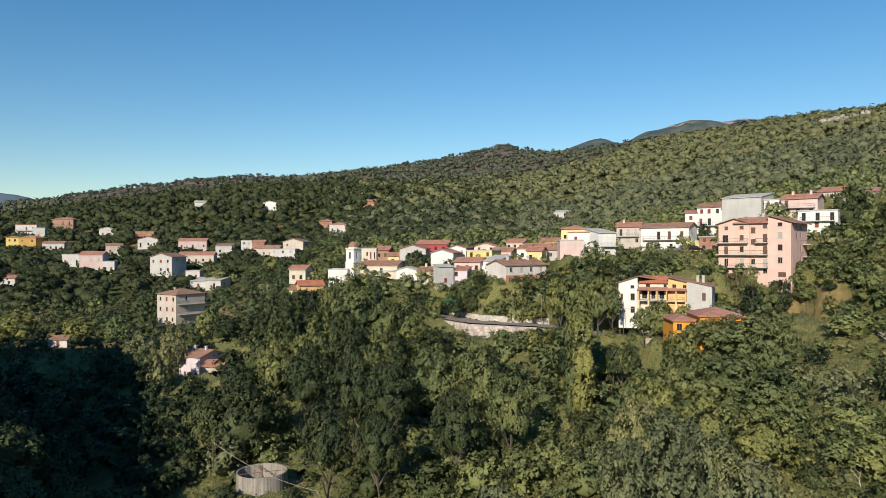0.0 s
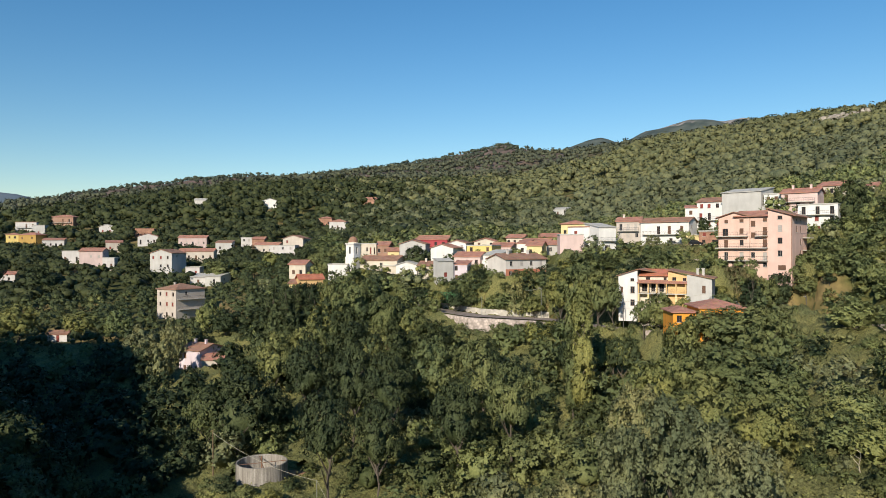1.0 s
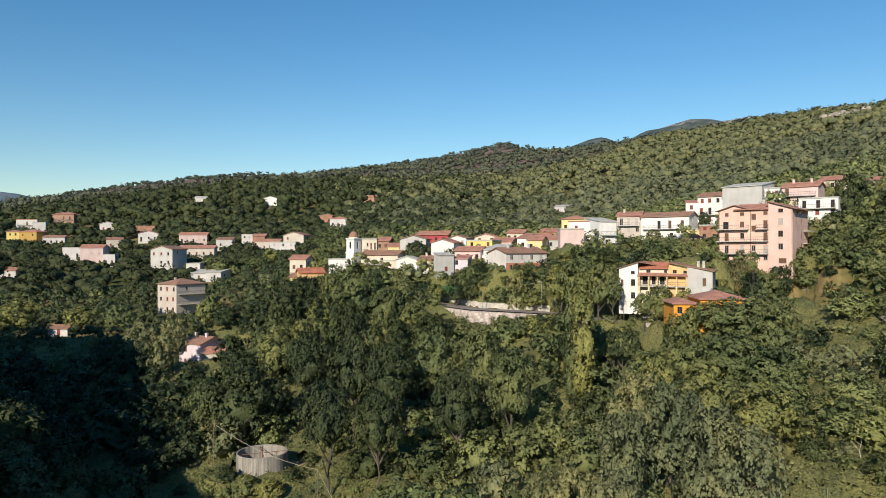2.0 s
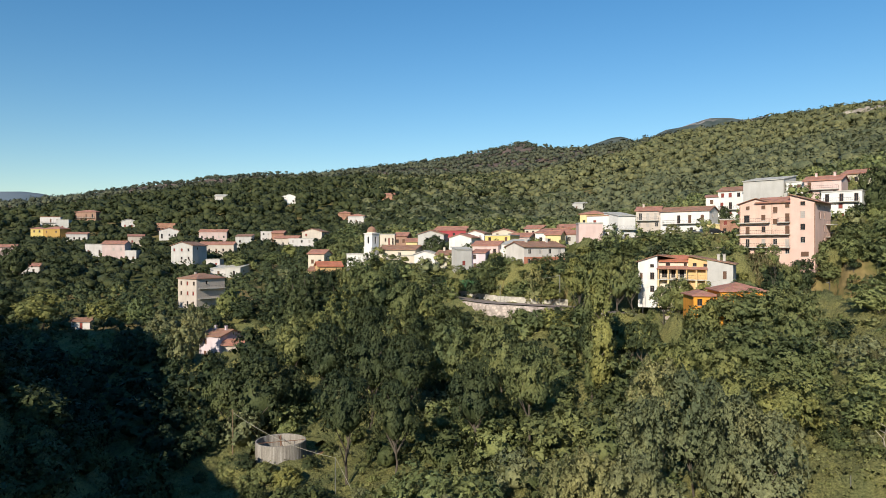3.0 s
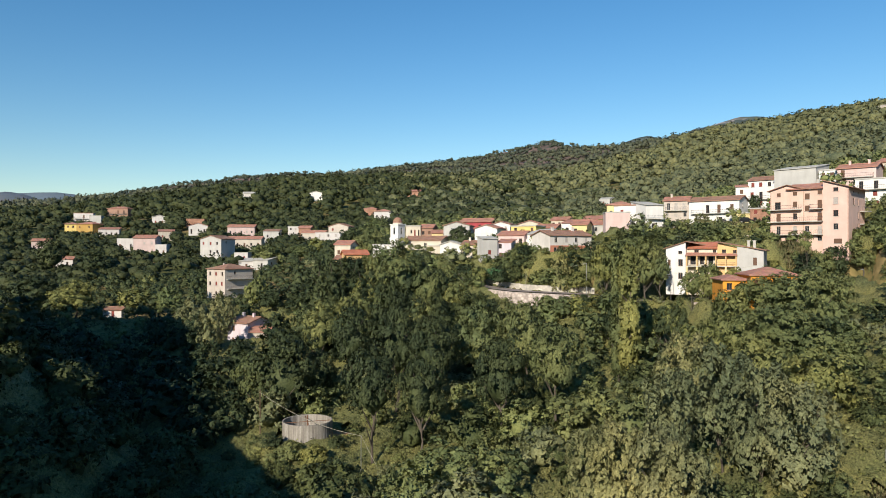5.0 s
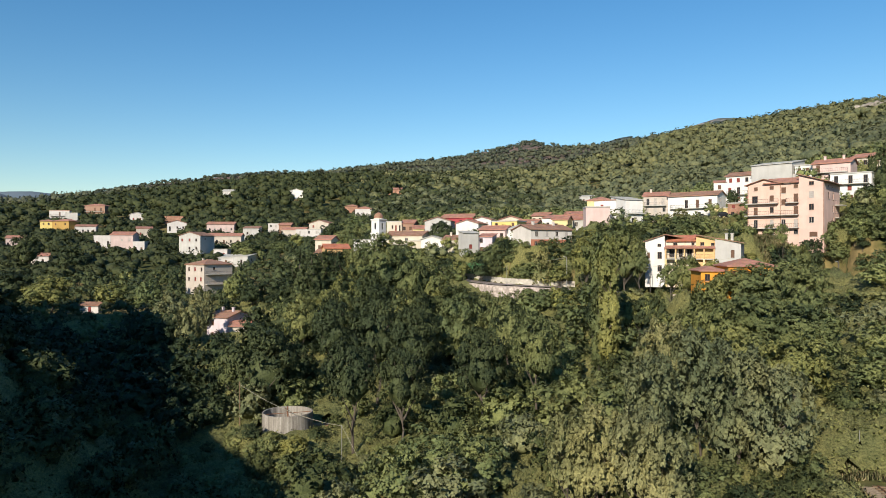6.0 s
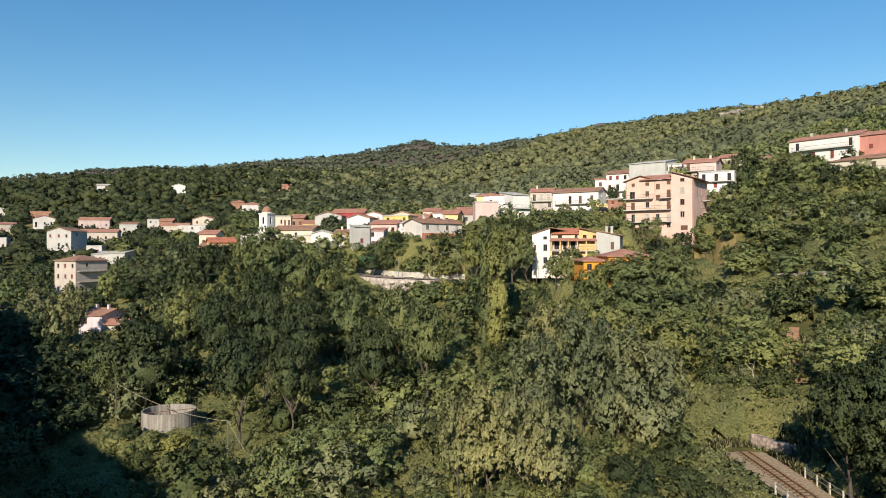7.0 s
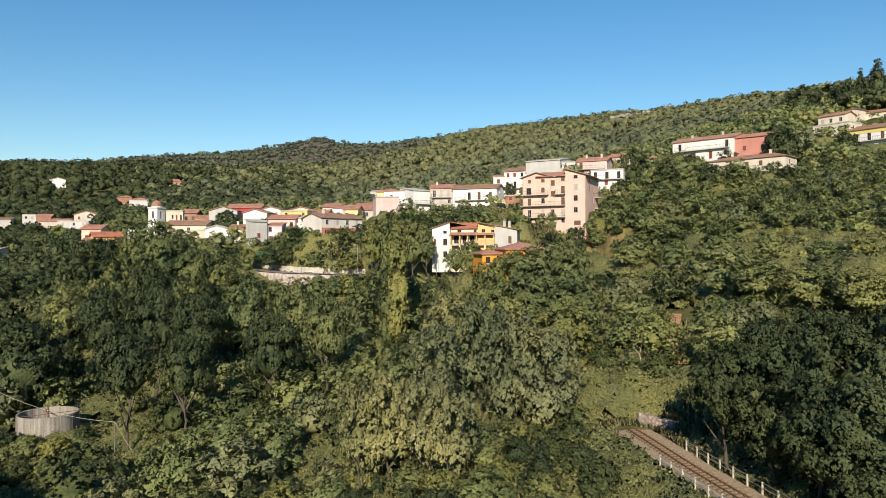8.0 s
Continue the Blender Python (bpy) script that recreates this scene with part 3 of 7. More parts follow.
house(174.4, 173.3, 14.5, -71, 14.6, 10, 7.2, "gable", WHITE, TILE_BROWN, 2, 4, "white house with a yellow eaves band", band=1, balcony=1)
house(200.9, 201.9, 30.1, -65, 6.0, 8, 3.9, "gable_front", CREAM, TILE_BROWN, 1, 1, "cream gabled house at the top of the slope")
house(205.1, 197.7, 29.5, -61, 8.2, 8, 3.5, "gable", CREAM, TILE_BROWN, 1, 2, "cream house with brown tiles at the top of the slope")

# village centre
house(-28.1, 241.5, -8.8, -17, 13.5, 9, 3.3, "gable", CREAM, TILE_BROWN, 1, 1, "long church nave with faded terracotta roof")
house(-39.6, 243.6, -13.8, -4, 6.8, 6, 6.7, "flat", WHITE, CONCRETE, 1, 1, "white flat-topped chapel annex")
house(-30.6, 266.4, -3.7, -4, 5.7, 8, 3.9, "flat", CREAM, CONCRETE, 1, 4, "cream house with a row of small openings")
house(-25.0, 267.0, -4.2, -7, 4.8, 8, 3.9, "gable", BROWN_WALL, TILE_RED, 1, 2, "brown walled house with red tiled roof")
house(-20.2, 261.3, -6.3, 4, 4.2, 7, 3.8, "gable", YELLOW_PALE, TILE_RED, 1, 1, "small yellow house with red tiles")
house(-15.3, 233.6, -12.3, -13, 7.2, 9, 5.3, "gable_front", WHITE, CONCRETE, 1, 2, "white gabled house with plain plaster front")
house(-20.5, 239.3, -10.1, -18, 5.2, 8, 2.7, "shed", WHITE, CONCRETE, 0, 0, "low white shed with pale sloping roof")
house(-7.8, 226.0, -11.4, -15, 7.2, 8, 4.3, "gable", CREAM, TILE_BROWN, 1, 2, "low cream house with tiled roof and small windows", chimney=1)
house(-1.0, 211.1, -12.4, 24, 4.9, 4, 7.0, "shed", PLASTER_GREY, CONCRETE, 1, 1, "narrow grey plastered house end with bare wall")
house(3.4, 214.1, -11.8, -15, 4.4, 6, 5.3, "shed", LILAC, TILE_RED, 2, 2, "narrow pale lilac house with wooden door")
house(3.9, 224.1, -7.7, -22, 8.7, 8, 3.6, "gable", PINK, TILE_RED, 1, 3, "pink house with red tiled roof")
house(-3.9, 243.1, -7.8, -21, 8.3, 9, 6.4, "gable_front", WHITE, TILE_RED, 1, 1, "tall white gabled house")
house(12.1, 222.8, -9.8, -34, 5.9, 10, 6.0, "shed", WHITE, CONCRETE, 1, 2, "white two-storey house with slanting top")
house(17.9, 197.3, -10.3, 31, 14.6, 9, 5.6, "gable", TWO_TONE, TILE_BROWN, 2, 4, "house with white upper storey and brick-red ground floor", chimney=2, balcony=0)
house(-15.6, 257.7, -4.7, -9, 9.7, 9, 4.8, "gable_front", PLASTER_GREY, TILE_BROWN, 0, 0, "grey-beige gabled house with blank front")
house(-10.0, 269.9, -1.6, -18, 12.7, 9, 3.5, "gable", CRIMSON, TILE_RED, 1, 4, "crimson plastered house with tiled roof")
house(2.0, 252.1, -2.7, -18, 6.9, 8, 3.0, "gable_front", WHITE, TILE_BROWN, 1, 2, "white gabled house with arched upper opening")
house(8.6, 244.0, -3.4, -28, 9.5, 8, 2.7, "flat", YELLOW, CONCRETE, 1, 3, "bright yellow flat-roofed house")
house(12.1, 265.8, -1.6, -17, 8.9, 8, 2.5, "gable_front", CREAM, TILE_RED, 1, 2, "cream gabled house with tiled roof")
house(17.7, 251.5, -3.5, -21, 7.4, 8, 2.6, "gable", PINK, TILE_RED, 1, 2, "pink house with broad tiled roof")
house(24.5, 267.0, -0.8, -23, 6.8, 8, 3.2, "gable", CREAM, TILE_RED, 1, 3, "cream house with red tiled roof")
house(24.8, 232.8, -4.1, -23, 3.6, 8, 4.1, "shed", WHITE, TILE_RED, 1, 1, "white house wall with single-slope tiles")
house(27.4, 226.5, -4.5, -19, 4.9, 8, 3.8, "gable", YELLOW_PALE, TILE_RED, 1, 2, "pale yellow house with tiled roof")
house(28.2, 244.5, -2.0, -20, 9.2, 8, 2.4, "gable", CREAM, TILE_RED, 1, 3, "cream house under a wide red tiled roof")
house(34.9, 233.5, -3.7, -32, 5.1, 8, 3.3, "gable", PLASTER_GREY, TILE_RED, 1, 2, "grey plastered house with red tiled roof")
house(36.4, 265.6, -0.0, -20, 10.1, 8, 2.7, "gable", YELLOW_PALE, TILE_RED, 1, 3, "pale yellow house with low tiled roof")
house(-39.8, 196.1, -14.3, 19, 6.6, 7, 4.2, "gable", ORANGE_PALE, TILE_ORANGE, 1, 3, "small ochre house with bright orange-red tiled roof")
house(-43.9, 201.4, -14.8, -6, 3.2, 6, 3.3, "gable", YELLOW_PALE, TILE_BROWN, 1, 1, "low yellow outbuilding half hidden by trees")
house(-52.8, 242.4, -11.8, -8, 5.8, 8, 4.9, "gable", CREAM, TILE_RED, 1, 2, "cream house with tiled roof above the trees")

# western quarter
house(-102.0, 251.2, -26.3, -34, 10.9, 12, 10.6, "hip", BEIGE, TILE_BROWN, 3, 3, "beige three-storey house with hipped tiled roof and balconies", chimney=1, side_balcony=1)
house(-142.4, 342.3, -15.6, -13, 12.0, 12, 12.1, "gable_front", PLASTER_GREY, TILE_BROWN, 3, 3, "grey three-storey block with low gable")
house(-160.6, 427.5, -0.1, 6, 16.7, 9, 5.6, "gable", PINK_SHADED, TILE_RED, 1, 5, "pale pink row house with tiled roof")
house(-143.0, 380.8, -8.0, 7, 18.5, 9, 5.3, "gable", CREAM_SHADED, TILE_RED, 1, 5, "cream row house with tiled roof")
house(-122.9, 336.2, -14.7, 4, 6.6, 7, 4.4, "flat", WHITE_SHADED, CONCRETE, 1, 2, "small white flat-roofed house")
house(-112.3, 312.8, -17.6, 0, 6.8, 8, 3.6, "shed", WHITE_SHADED, CONCRETE, 1, 1, "low white outbuilding with pale roof")
house(-104.0, 308.4, -17.4, -16, 7.6, 8, 4.0, "shed", PLASTER_GREY, CONCRETE, 1, 1, "low grey outbuilding with sloping roof")
house(-130.1, 403.0, -3.1, 5, 9.2, 8, 5.3, "shed", PLASTER_GREY, TILE_BROWN, 1, 2, "grey plastered house with single-slope roof")
house(-117.9, 411.8, -1.0, 7, 6.3, 8, 6.1, "flat", WHITE_SHADED, CONCRETE, 2, 2, "white two-storey house with dark windows")
house(-110.5, 408.5, -1.1, -1, 7.1, 8, 5.3, "gable", BRICK, TILE_RED, 1, 2, "brick-red house with tiled roof")
house(-103.2, 386.1, -4.5, -6, 13.8, 8, 5.3, "gable", CREAM_SHADED, TILE_RED, 1, 4, "cream house with low tiled roof")
house(-89.6, 364.6, -5.8, -3, 13.4, 8, 5.9, "flat", WHITE_SHADED, CONCRETE, 2, 3, "white terraced house with flat roof")
house(-86.9, 383.3, -2.7, -12, 11.8, 10, 6.8, "gable_front", CREAM_SHADED, TILE_BROWN, 2, 2, "cream gabled house with brown roof")
house(-81.2, 464.0, 13.1, -5, 8.5, 9, 5.6, "hip", BRICK, TILE_RED, 1, 2, "brown villa with red hipped roof in the woods")
house(-69.8, 435.2, 9.8, -3, 10.4, 9, 5.6, "hip", WHITE_SHADED, TILE_RED, 1, 3, "white villa with red hipped roof in the woods")
house(-143.0, 559.7, 30.6, 1, 11.6, 9, 6.4, "gable_front", WHITE, CONCRETE, 1, 2, "bright white house standing alone in the woods")
house(-211.4, 599.0, 35.7, 6, 9.7, 9, 4.9, "gable", WHITE_SHADED, CONCRETE, 1, 2, "small white house standing in the woods")
house(-63.7, 564.2, 34.5, -3, 12.9, 9, 4.1, "gable", BRICK, TILE_RED, 1, 2, "reddish house among the trees")
house(71.2, 447.7, 19.1, -22, 9.9, 8, 4.3, "shed", PLASTER_GREY, CONCRETE, 1, 2, "grey roofed farm building in the woods")
house(-190.1, 367.9, -12.5, 8, 11.5, 10, 10.1, "gable", PINK_SHADED, TILE_RED, 2, 3, "pink two-storey house with red tiled roof")
house(-210.9, 389.4, -9.0, 9, 9.0, 8, 6.5, "flat", WHITE_SHADED, CONCRETE, 1, 3, "white terraced wing with railings", balcony=0)
house(-178.0, 368.0, -12.5, 8, 5.9, 8, 6.4, "flat", WHITE_SHADED, CONCRETE, 1, 2, "white lower wing with flat roof")
house(-201.3, 420.0, -3.0, 25, 9.4, 8, 5.6, "shed", CREAM_SHADED, TILE_RED, 1, 2, "cream house with low tiled roof")
house(-202.3, 462.9, 5.8, 12, 11.7, 9, 6.1, "flat", BRICK, TILE_RED, 1, 3, "bare orange brick upper house")
house(-190.2, 438.6, 1.5, 13, 11.8, 8, 5.1, "gable_front", WHITE_SHADED, TILE_RED, 1, 3, "white house with small gables")
house(-233.8, 478.5, 8.6, 13, 9.4, 8, 5.6, "gable_front", WHITE_SHADED, CONCRETE, 1, 2, "white house on the wooded slope")
house(-272.5, 438.6, 0.9, 14, 7.1, 9, 7.0, "hip", YELLOW, TILE_RED, 2, 2, "bright yellow house with hipped roof")
house(-262.9, 435.8, 0.1, -12, 12.6, 9, 7.6, "hip", OCHRE, TILE_RED, 2, 2, "ochre yellow house with hipped roof")
house(-296.3, 487.7, 9.8, 11, 13.4, 9, 7.7, "flat", WHITE_SHADED, TILE_RED, 2, 3, "white two-storey house with balconies", balcony=1)
house(-275.8, 472.7, 6.9, 13, 7.7, 8, 7.9, "flat", PLASTER_GREY, CONCRETE, 1, 1, "grey plastered building beside the white house")
house(-284.4, 511.4, 13.8, -2, 16.1, 10, 8.5, "hip", BROWN_WALL, TILE_RED, 2, 3, "brown villa with red roof and balcony", balcony=1)
house(-245.5, 430.8, -0.7, 19, 12.2, 8, 5.0, "shed", WHITE_SHADED, TILE_RED, 1, 4, "low white house with pale roof edge")
house(-255.6, 380.1, -9.6, 21, 9.6, 8, 5.7, "gable", PINK_SHADED, TILE_RED, 1, 4, "pale pink house with tiled roof behind trees")
house(-219.4, 338.5, -17.7, 12, 12.2, 8, 4.2, "gable", WHITE_SHADED, TILE_RED, 1, 2, "low white house with tiled roof")
house(-126.5, 225.0, -31.3, -0, 6.2, 5, 2.6, "gable", WHITE_SHADED, TILE_BROWN, 1, 1, "small white hut with brown tiled roof")
house(-72.4, 193.0, -35.7, -28, 8.1, 9, 6.6, "gable", LILAC, TILE_BROWN, 2, 2, "pale house with brown tiled roof deep in the trees", chimney=2)
house(-64.2, 187.5, -36.7, 7, 5.3, 7, 5.5, "gable", CREAM_SHADED, TILE_RED, 1, 1, "lower wing with red tiled roof below the trees")

WIRE = plain("pale_cable", (0.35, 0.33, 0.26), 0.6, 0.0)
TYRE = plain("tyre_rubber", (0.02, 0.02, 0.02), 0.8)
def tank_concrete():
    """Old concrete with dark and limy streaks that run down from the rim."""
    m, n, l, b = mat("stained_tank_concrete", 0.92)
    tc = n.new("ShaderNodeTexCoord")
    mp = n.new("ShaderNodeMapping")
    mp.inputs["Scale"].default_value = (2.4, 2.4, 0.12)
    l.new(tc.outputs["Object"], mp.inputs["Vector"])
    streak = n.new("ShaderNodeTexNoise")
    streak.inputs["Scale"].default_value, streak.inputs["Detail"].default_value = 1.0, 6
    l.new(mp.outputs[0], streak.inputs["Vector"])
    fine = noise_node(n, l, 5.0, 6)
    base = ramp(n, l, streak.outputs["Fac"], [(0.30, (0.19, 0.17, 0.15)), (0.48, (0.30, 0.27, 0.235)), (0.66, (0.43, 0.40, 0.36))])
    grit = ramp(n, l, fine.outputs["Fac"], [(0.3, (0.7, 0.7, 0.7)), (0.7, (1, 1, 1))])
    l.new(mixed(n, l, base.outputs[0], grit.outputs[0], 1.0, "MULTIPLY"), b.inputs["Base Color"])
    bump(n, l, b, fine.outputs["Fac"], 0.4, 0.03)
    return m


TANK_CONCRETE = tank_concrete()
PAINT_RED = plain("dark_red_car_paint", (0.16, 0.02, 0.025), 0.25, 0.2)
PAINT_BLACK = plain("black_car_paint", (0.02, 0.02, 0.022), 0.25, 0.2)
PAINT_GREY = plain("grey_car_paint", (0.20, 0.21, 0.22), 0.3, 0.4)
PAINT_WHITE = plain("white_car_paint", (0.75, 0.75, 0.74), 0.3)
GUARD_POST = plain("concrete_post", (0.5, 0.46, 0.38), 0.9)
WHITE_STONE = stone("whitewashed_stone", (0.66, 0.60, 0.52), 1.2, 0.8)


# ---- the peach apartment house ----
def apartment():
    ob = tagged(thing("apartment_building", 73.0, 185.2, -7.2, -40), "peach five-level apartment house with long balconies and brown roof", "building")
    wl, w, d, h = 12.4, 18.0, 15.0, 13.2
    up = 4.0
    levels = (0.55, 2.45, 5.75, 8.75, 11.75)
    cols = (2.0, 5.9, 8.7, 11.6)
    hl = []
    for c, ww in ((2.0, 1.0), (5.9, 1.0), (11.6, 1.0)):
        hl.append((c - ww / 2, 0.7, c + ww / 2, 1.85))
    hl += [(1.5, 2.4, 2.5, 4.45), (5.4, 3.0, 6.4, 4.45), (8.2, 3.0, 9.2, 4.45), (11.1, 2.4, 12.1, 4.4)]
    hl += [(1.5, 5.65, 2.5, 7.65), (5.45, 6.2, 6.4, 7.65), (11.1, 5.65, 12.1, 7.7)]
    hl += [(1.1, 8.7, 2.5, 10.6), (5.4, 9.2, 6.4, 10.6), (8.2, 8.1, 9.3, 9.5), (11.1, 8.7, 12.1, 10.8)]
    hl += [(1.6, 12.0, 2.5, 12.9), (5.4, 12.1, 6.4, 13.0), (8.2, 11.0, 9.3, 12.5), (11.1, 12.2, 12.1, 13.1)]
    bm = bmesh.new()
    opening_wall(bm, wl, h + up + 0.3, [(a, b + up, c, e + up) for a, b, c, e in hl], lambda x, y, z: (x, y, z - up))
    opening_wall(bm, d, h + up, [], lambda x, y, z: (y, d - x, z - up))
    opening_wall(bm, w, h + up, [], lambda x, y, z: (w - x, d - y, z - up))
    bm.faces.new([bm.verts.new(p) for p in ((0, 0, h + 0.3), (8.2, 0, h + 0.3), (4.1, 0, h + 1.5))])
    bm.faces.new([bm.verts.new(p) for p in ((0, d, h), (w, d, h), (wl, d, h + 2.3))])
    part("wall", bm, PEACH, ob)
    hb = [(2.4, 0.0, 4.2, 1.2), (2.3, 3.4, 3.4, 4.9), (2.3, 6.6, 3.4, 8.1), (2.3, 9.6, 3.4, 11.2), (2.3, 12.7, 3.4, 13.6)]
    hr = [(4.2, 9.4, 5.2, 11.1), (8.4, 9.4, 9.4, 11.1), (8.4, 6.2, 9.4, 7.9), (8.4, 3.1, 9.4, 4.9), (4.2, 12.4, 5.2, 12.9), (8.4, 12.3, 9.4, 12.8)]
    bm = bmesh.new()
    bw = w - wl
    opening_wall(bm, bw, h + up + 0.4, [(a, b + up, c, e + up) for a, b, c, e in hb], lambda x, y, z: (wl + x, y - 0.35, z - up))
    bm.faces.new([bm.verts.new(p) for p in ((wl, -0.35, h + 0.4), (w, -0.35, h + 0.4), (wl, -0.35, h + 2.25))])
    opening_wall(bm, d + 0.35, h + up + 0.4, [(a, b + up, c, e + up) for a, b, c, e in hr], lambda x, y, z: (w - y, x - 0.35, z - up))
    bm.faces.new([bm.verts.new(p) for p in ((wl, -0.35, -up), (wl, 0.0, -up), (wl, 0.0, h + 2.2), (wl, -0.35, h + 2.2))])
    part("stair_block_wall", bm, PEACH_PALE, ob, "paler peach plastered end block")
    left = Matrix.Identity(4)
    block = Matrix.Translation((wl, -0.35, 0))
    right = Matrix(((0, -1, 0, w), (1, 0, 0, -0.35), (0, 0, 1, 0), (0, 0, 0, 1)))
    rng = random.Random(5)
    for q in hl:
        window(ob, left, *q, SHUTTER_BROWN if q[1] > 5 else SHUTTER_GREY, rng.random() < 0.75)
    for q in hb:
        window(ob, block, *q, SHUTTER_GREY if q[1] in (9.6, 3.4) else SHUTTER_BROWN, rng.random() < 0.7)
    for q in hr:
        window(ob, right, *q, SHUTTER_BROWN, True)
    for x0, x1, z in ((-0.4, 12.35, 2.35), (-0.4, 12.35, 5.6), (-0.2, 7.6, 8.65), (9.5, 12.35, 8.65)):
        balcony(ob, left, x0, x1, z, 1.3)
    for z in (5.0, 8.2):
        balcony(ob, right, 10.5, 14.6, z, 1.8)
    # roofs: end gable, long lean-to, right-hand slope
    bm = bmesh.new()
    roof_slab(bm, [(-0.7, -0.6, h + 0.1), (4.1, -0.6, h + 1.6), (4.1, d + 0.5, h + 1.6), (-0.7, d + 0.5, h + 0.1)], 0.18)
    roof_slab(bm, [(4.1, -0.6, h + 1.6), (8.6, -0.6, h + 0.25), (8.6, d + 0.5, h + 0.25), (4.1, d + 0.5, h + 1.6)], 0.18)
    part("roof", bm, TILE_BROWN, ob)
    bm = bmesh.new()
    roof_slab(bm, [(3.9, -0.75, h + 0.32), (wl + 0.05, -0.75, h + 0.32), (wl + 0.05, 4.5, h + 1.95), (3.9, 4.5, h + 1.95)], 0.16)
    part("front_roof", bm, TILE_RED, ob, "red tiled lean-to roof over the front")
    bm = bmesh.new()
    roof_slab(bm, [(wl - 0.3, -1.0, h + 2.3), (w + 1.1, -1.0, h + 0.1), (w + 1.1, d + 0.5, h + 0.1), (wl - 0.3, d + 0.5, h + 2.3)], 0.2)
    roof_slab(bm, [(7.0, 4.5, h + 1.3), (wl - 0.3, 4.5, h + 2.3), (wl - 0.3, d + 0.5, h + 2.3), (7.0, d + 0.5, h + 1.3)], 0.2)
    part("end_roof", bm, TILE_BROWN, ob)
    bm = bmesh.new()
    for x in (8.0, 0.15, 17.9):
        y = -0.42 if x > wl else -0.07
        rod(bm, (x, y, 0), (x, y, h), 0.06, sides=6)
    part("downpipe", bm, RUST, ob)
    bm = bmesh.new()
    box(bm, 9.2, 6, h + 1.5, 9.9, 6.7, h + 3.2)
    part("chimney", bm, CONCRETE, ob)
    FOOTPRINTS.append((73.0, 185.2, -40, w, d))


# ---- the villa with the porch ----
def villa():
    ob = tagged(thing("villa", 43.5, 172.9, -16.5, -25.5), "white and yellow villa with red roofs and a deep porch", "house")
    up = 3.0

    def wall_piece(name, x0, x1, y, h, holes, material, peak=None, label="", depth=10.0, shutter=SHUTTER_BROWN, sides=True):
        bm = bmesh.new()
        opening_wall(bm, x1 - x0, h + up, [(a - x0, b + up, c - x0, e + up) for a, b, c, e in holes], lambda px, pd, pz: (x0 + px, y + pd, pz - up))
        if sides:
            opening_wall(bm, depth, h + up, [], lambda px, pd, pz: (x1 - pd, y + px, pz - up))
            opening_wall(bm, depth, h + up, [], lambda px, pd, pz: (x0 + pd, y + depth - px, pz - up))
        if peak:
            for yy in (y, y + depth) if sides else (y,):
                bm.faces.new([bm.verts.new(p) for p in ((x0, yy, h), (x1, yy, h), (peak[0], yy, peak[1]))])
        pw = part(name, bm, material, ob, label)
        rng = random.Random(int(x0 * 10))
        for q in holes:
            window(ob, Matrix.Translation((0, y, 0)), *q, shutter, rng.random() < 0.35)
        return pw

    # left wing with half gable
    wall_piece("wing_wall", 0, 4.6, 0, 8.1, [(2.9, 0.8, 3.9, 2.3), (2.9, 3.9, 3.9, 5.5), (2.9, 6.8, 3.8, 7.5), (0.5, 4.0, 1.1, 5.4)], WHITE, (4.6, 9.6), "white plastered end wing")
    bm = bmesh.new()
    roof_slab(bm, [(-0.5, -0.5, 7.95), (4.7, -0.5, 9.65), (4.7, 10.4, 9.65), (-0.5, 10.4, 7.95)], 0.18)
    roof_slab(bm, [(4.7, -0.5, 9.65), (9.6, 4.2, 8.6), (9.6, 10.4, 8.6), (4.7, 10.4, 9.65)], 0.18)
    part("wing_roof", bm, TILE_BROWN, ob)
    # main body: ground floor, recessed porch, attic
    wall_piece("main_wall", 4.6, 16.0, 1.6, 8.0, [(5.4, 4.3, 6.6, 6.2), (7.6, 4.3, 8.5, 6.2), (9.5, 4.3, 10.6, 6.2), (12.0, 4.3, 13.2, 6.2), (14.0, 4.3, 15.2, 6.2), (6.3, 7.05, 7.3, 7.75), (10.5, 7.1, 11.2, 7.75)], CREAM, None, "yellow plastered main wall")
    wall_piece("gable_wall", 11.6, 17.0, 0.9, 7.9, [(12.6, 7.05, 13.5, 7.85), (15.0, 7.0, 15.8, 7.7)], ORANGE_PALE, (11.7, 9.5), "pale orange gable over the porch", 9.0, sides=False)
    bm = bmesh.new()
    box(bm, 4.65, -0.3, 3.75, 16.0, 1.6, 3.95)
    part("porch_floor", bm, CONCRETE, ob)
    bm = bmesh.new()
    roof_slab(bm, [(4.5, -0.6, 6.35), (16.1, -0.6, 6.35), (16.1, 1.7, 7.0), (4.5, 1.7, 7.0)], 0.14)
    part("porch_roof", bm, TILE_RED, ob, "long red tiled porch roof")
    for x in (4.9, 7.2, 9.2, 11.4, 13.6, 15.8):
        bm = bmesh.new()
        box(bm, x - 0.14, -0.35, 3.95, x + 0.14, -0.07, 6.36)
        part("porch_post", bm, ORANGE_PALE, ob)
        bm = bmesh.new()
        box(bm, x - 0.2, -0.38, 0 - up, x + 0.2, -0.02, 3.75)
        part("pillar", bm, YELLOW_PALE, ob)
    bm = bmesh.new()
    rod(bm, (4.9, -0.22, 4.9), (15.8, -0.22, 4.9), 0.035, sides=5)
    for k in range(45):
        x = 4.95 + k * 0.246
        rod(bm, (x, -0.22, 3.95), (x, -0.22, 4.9), 0.015, sides=4)
    part("railing", bm, METAL, ob)
    bm = bmesh.new()
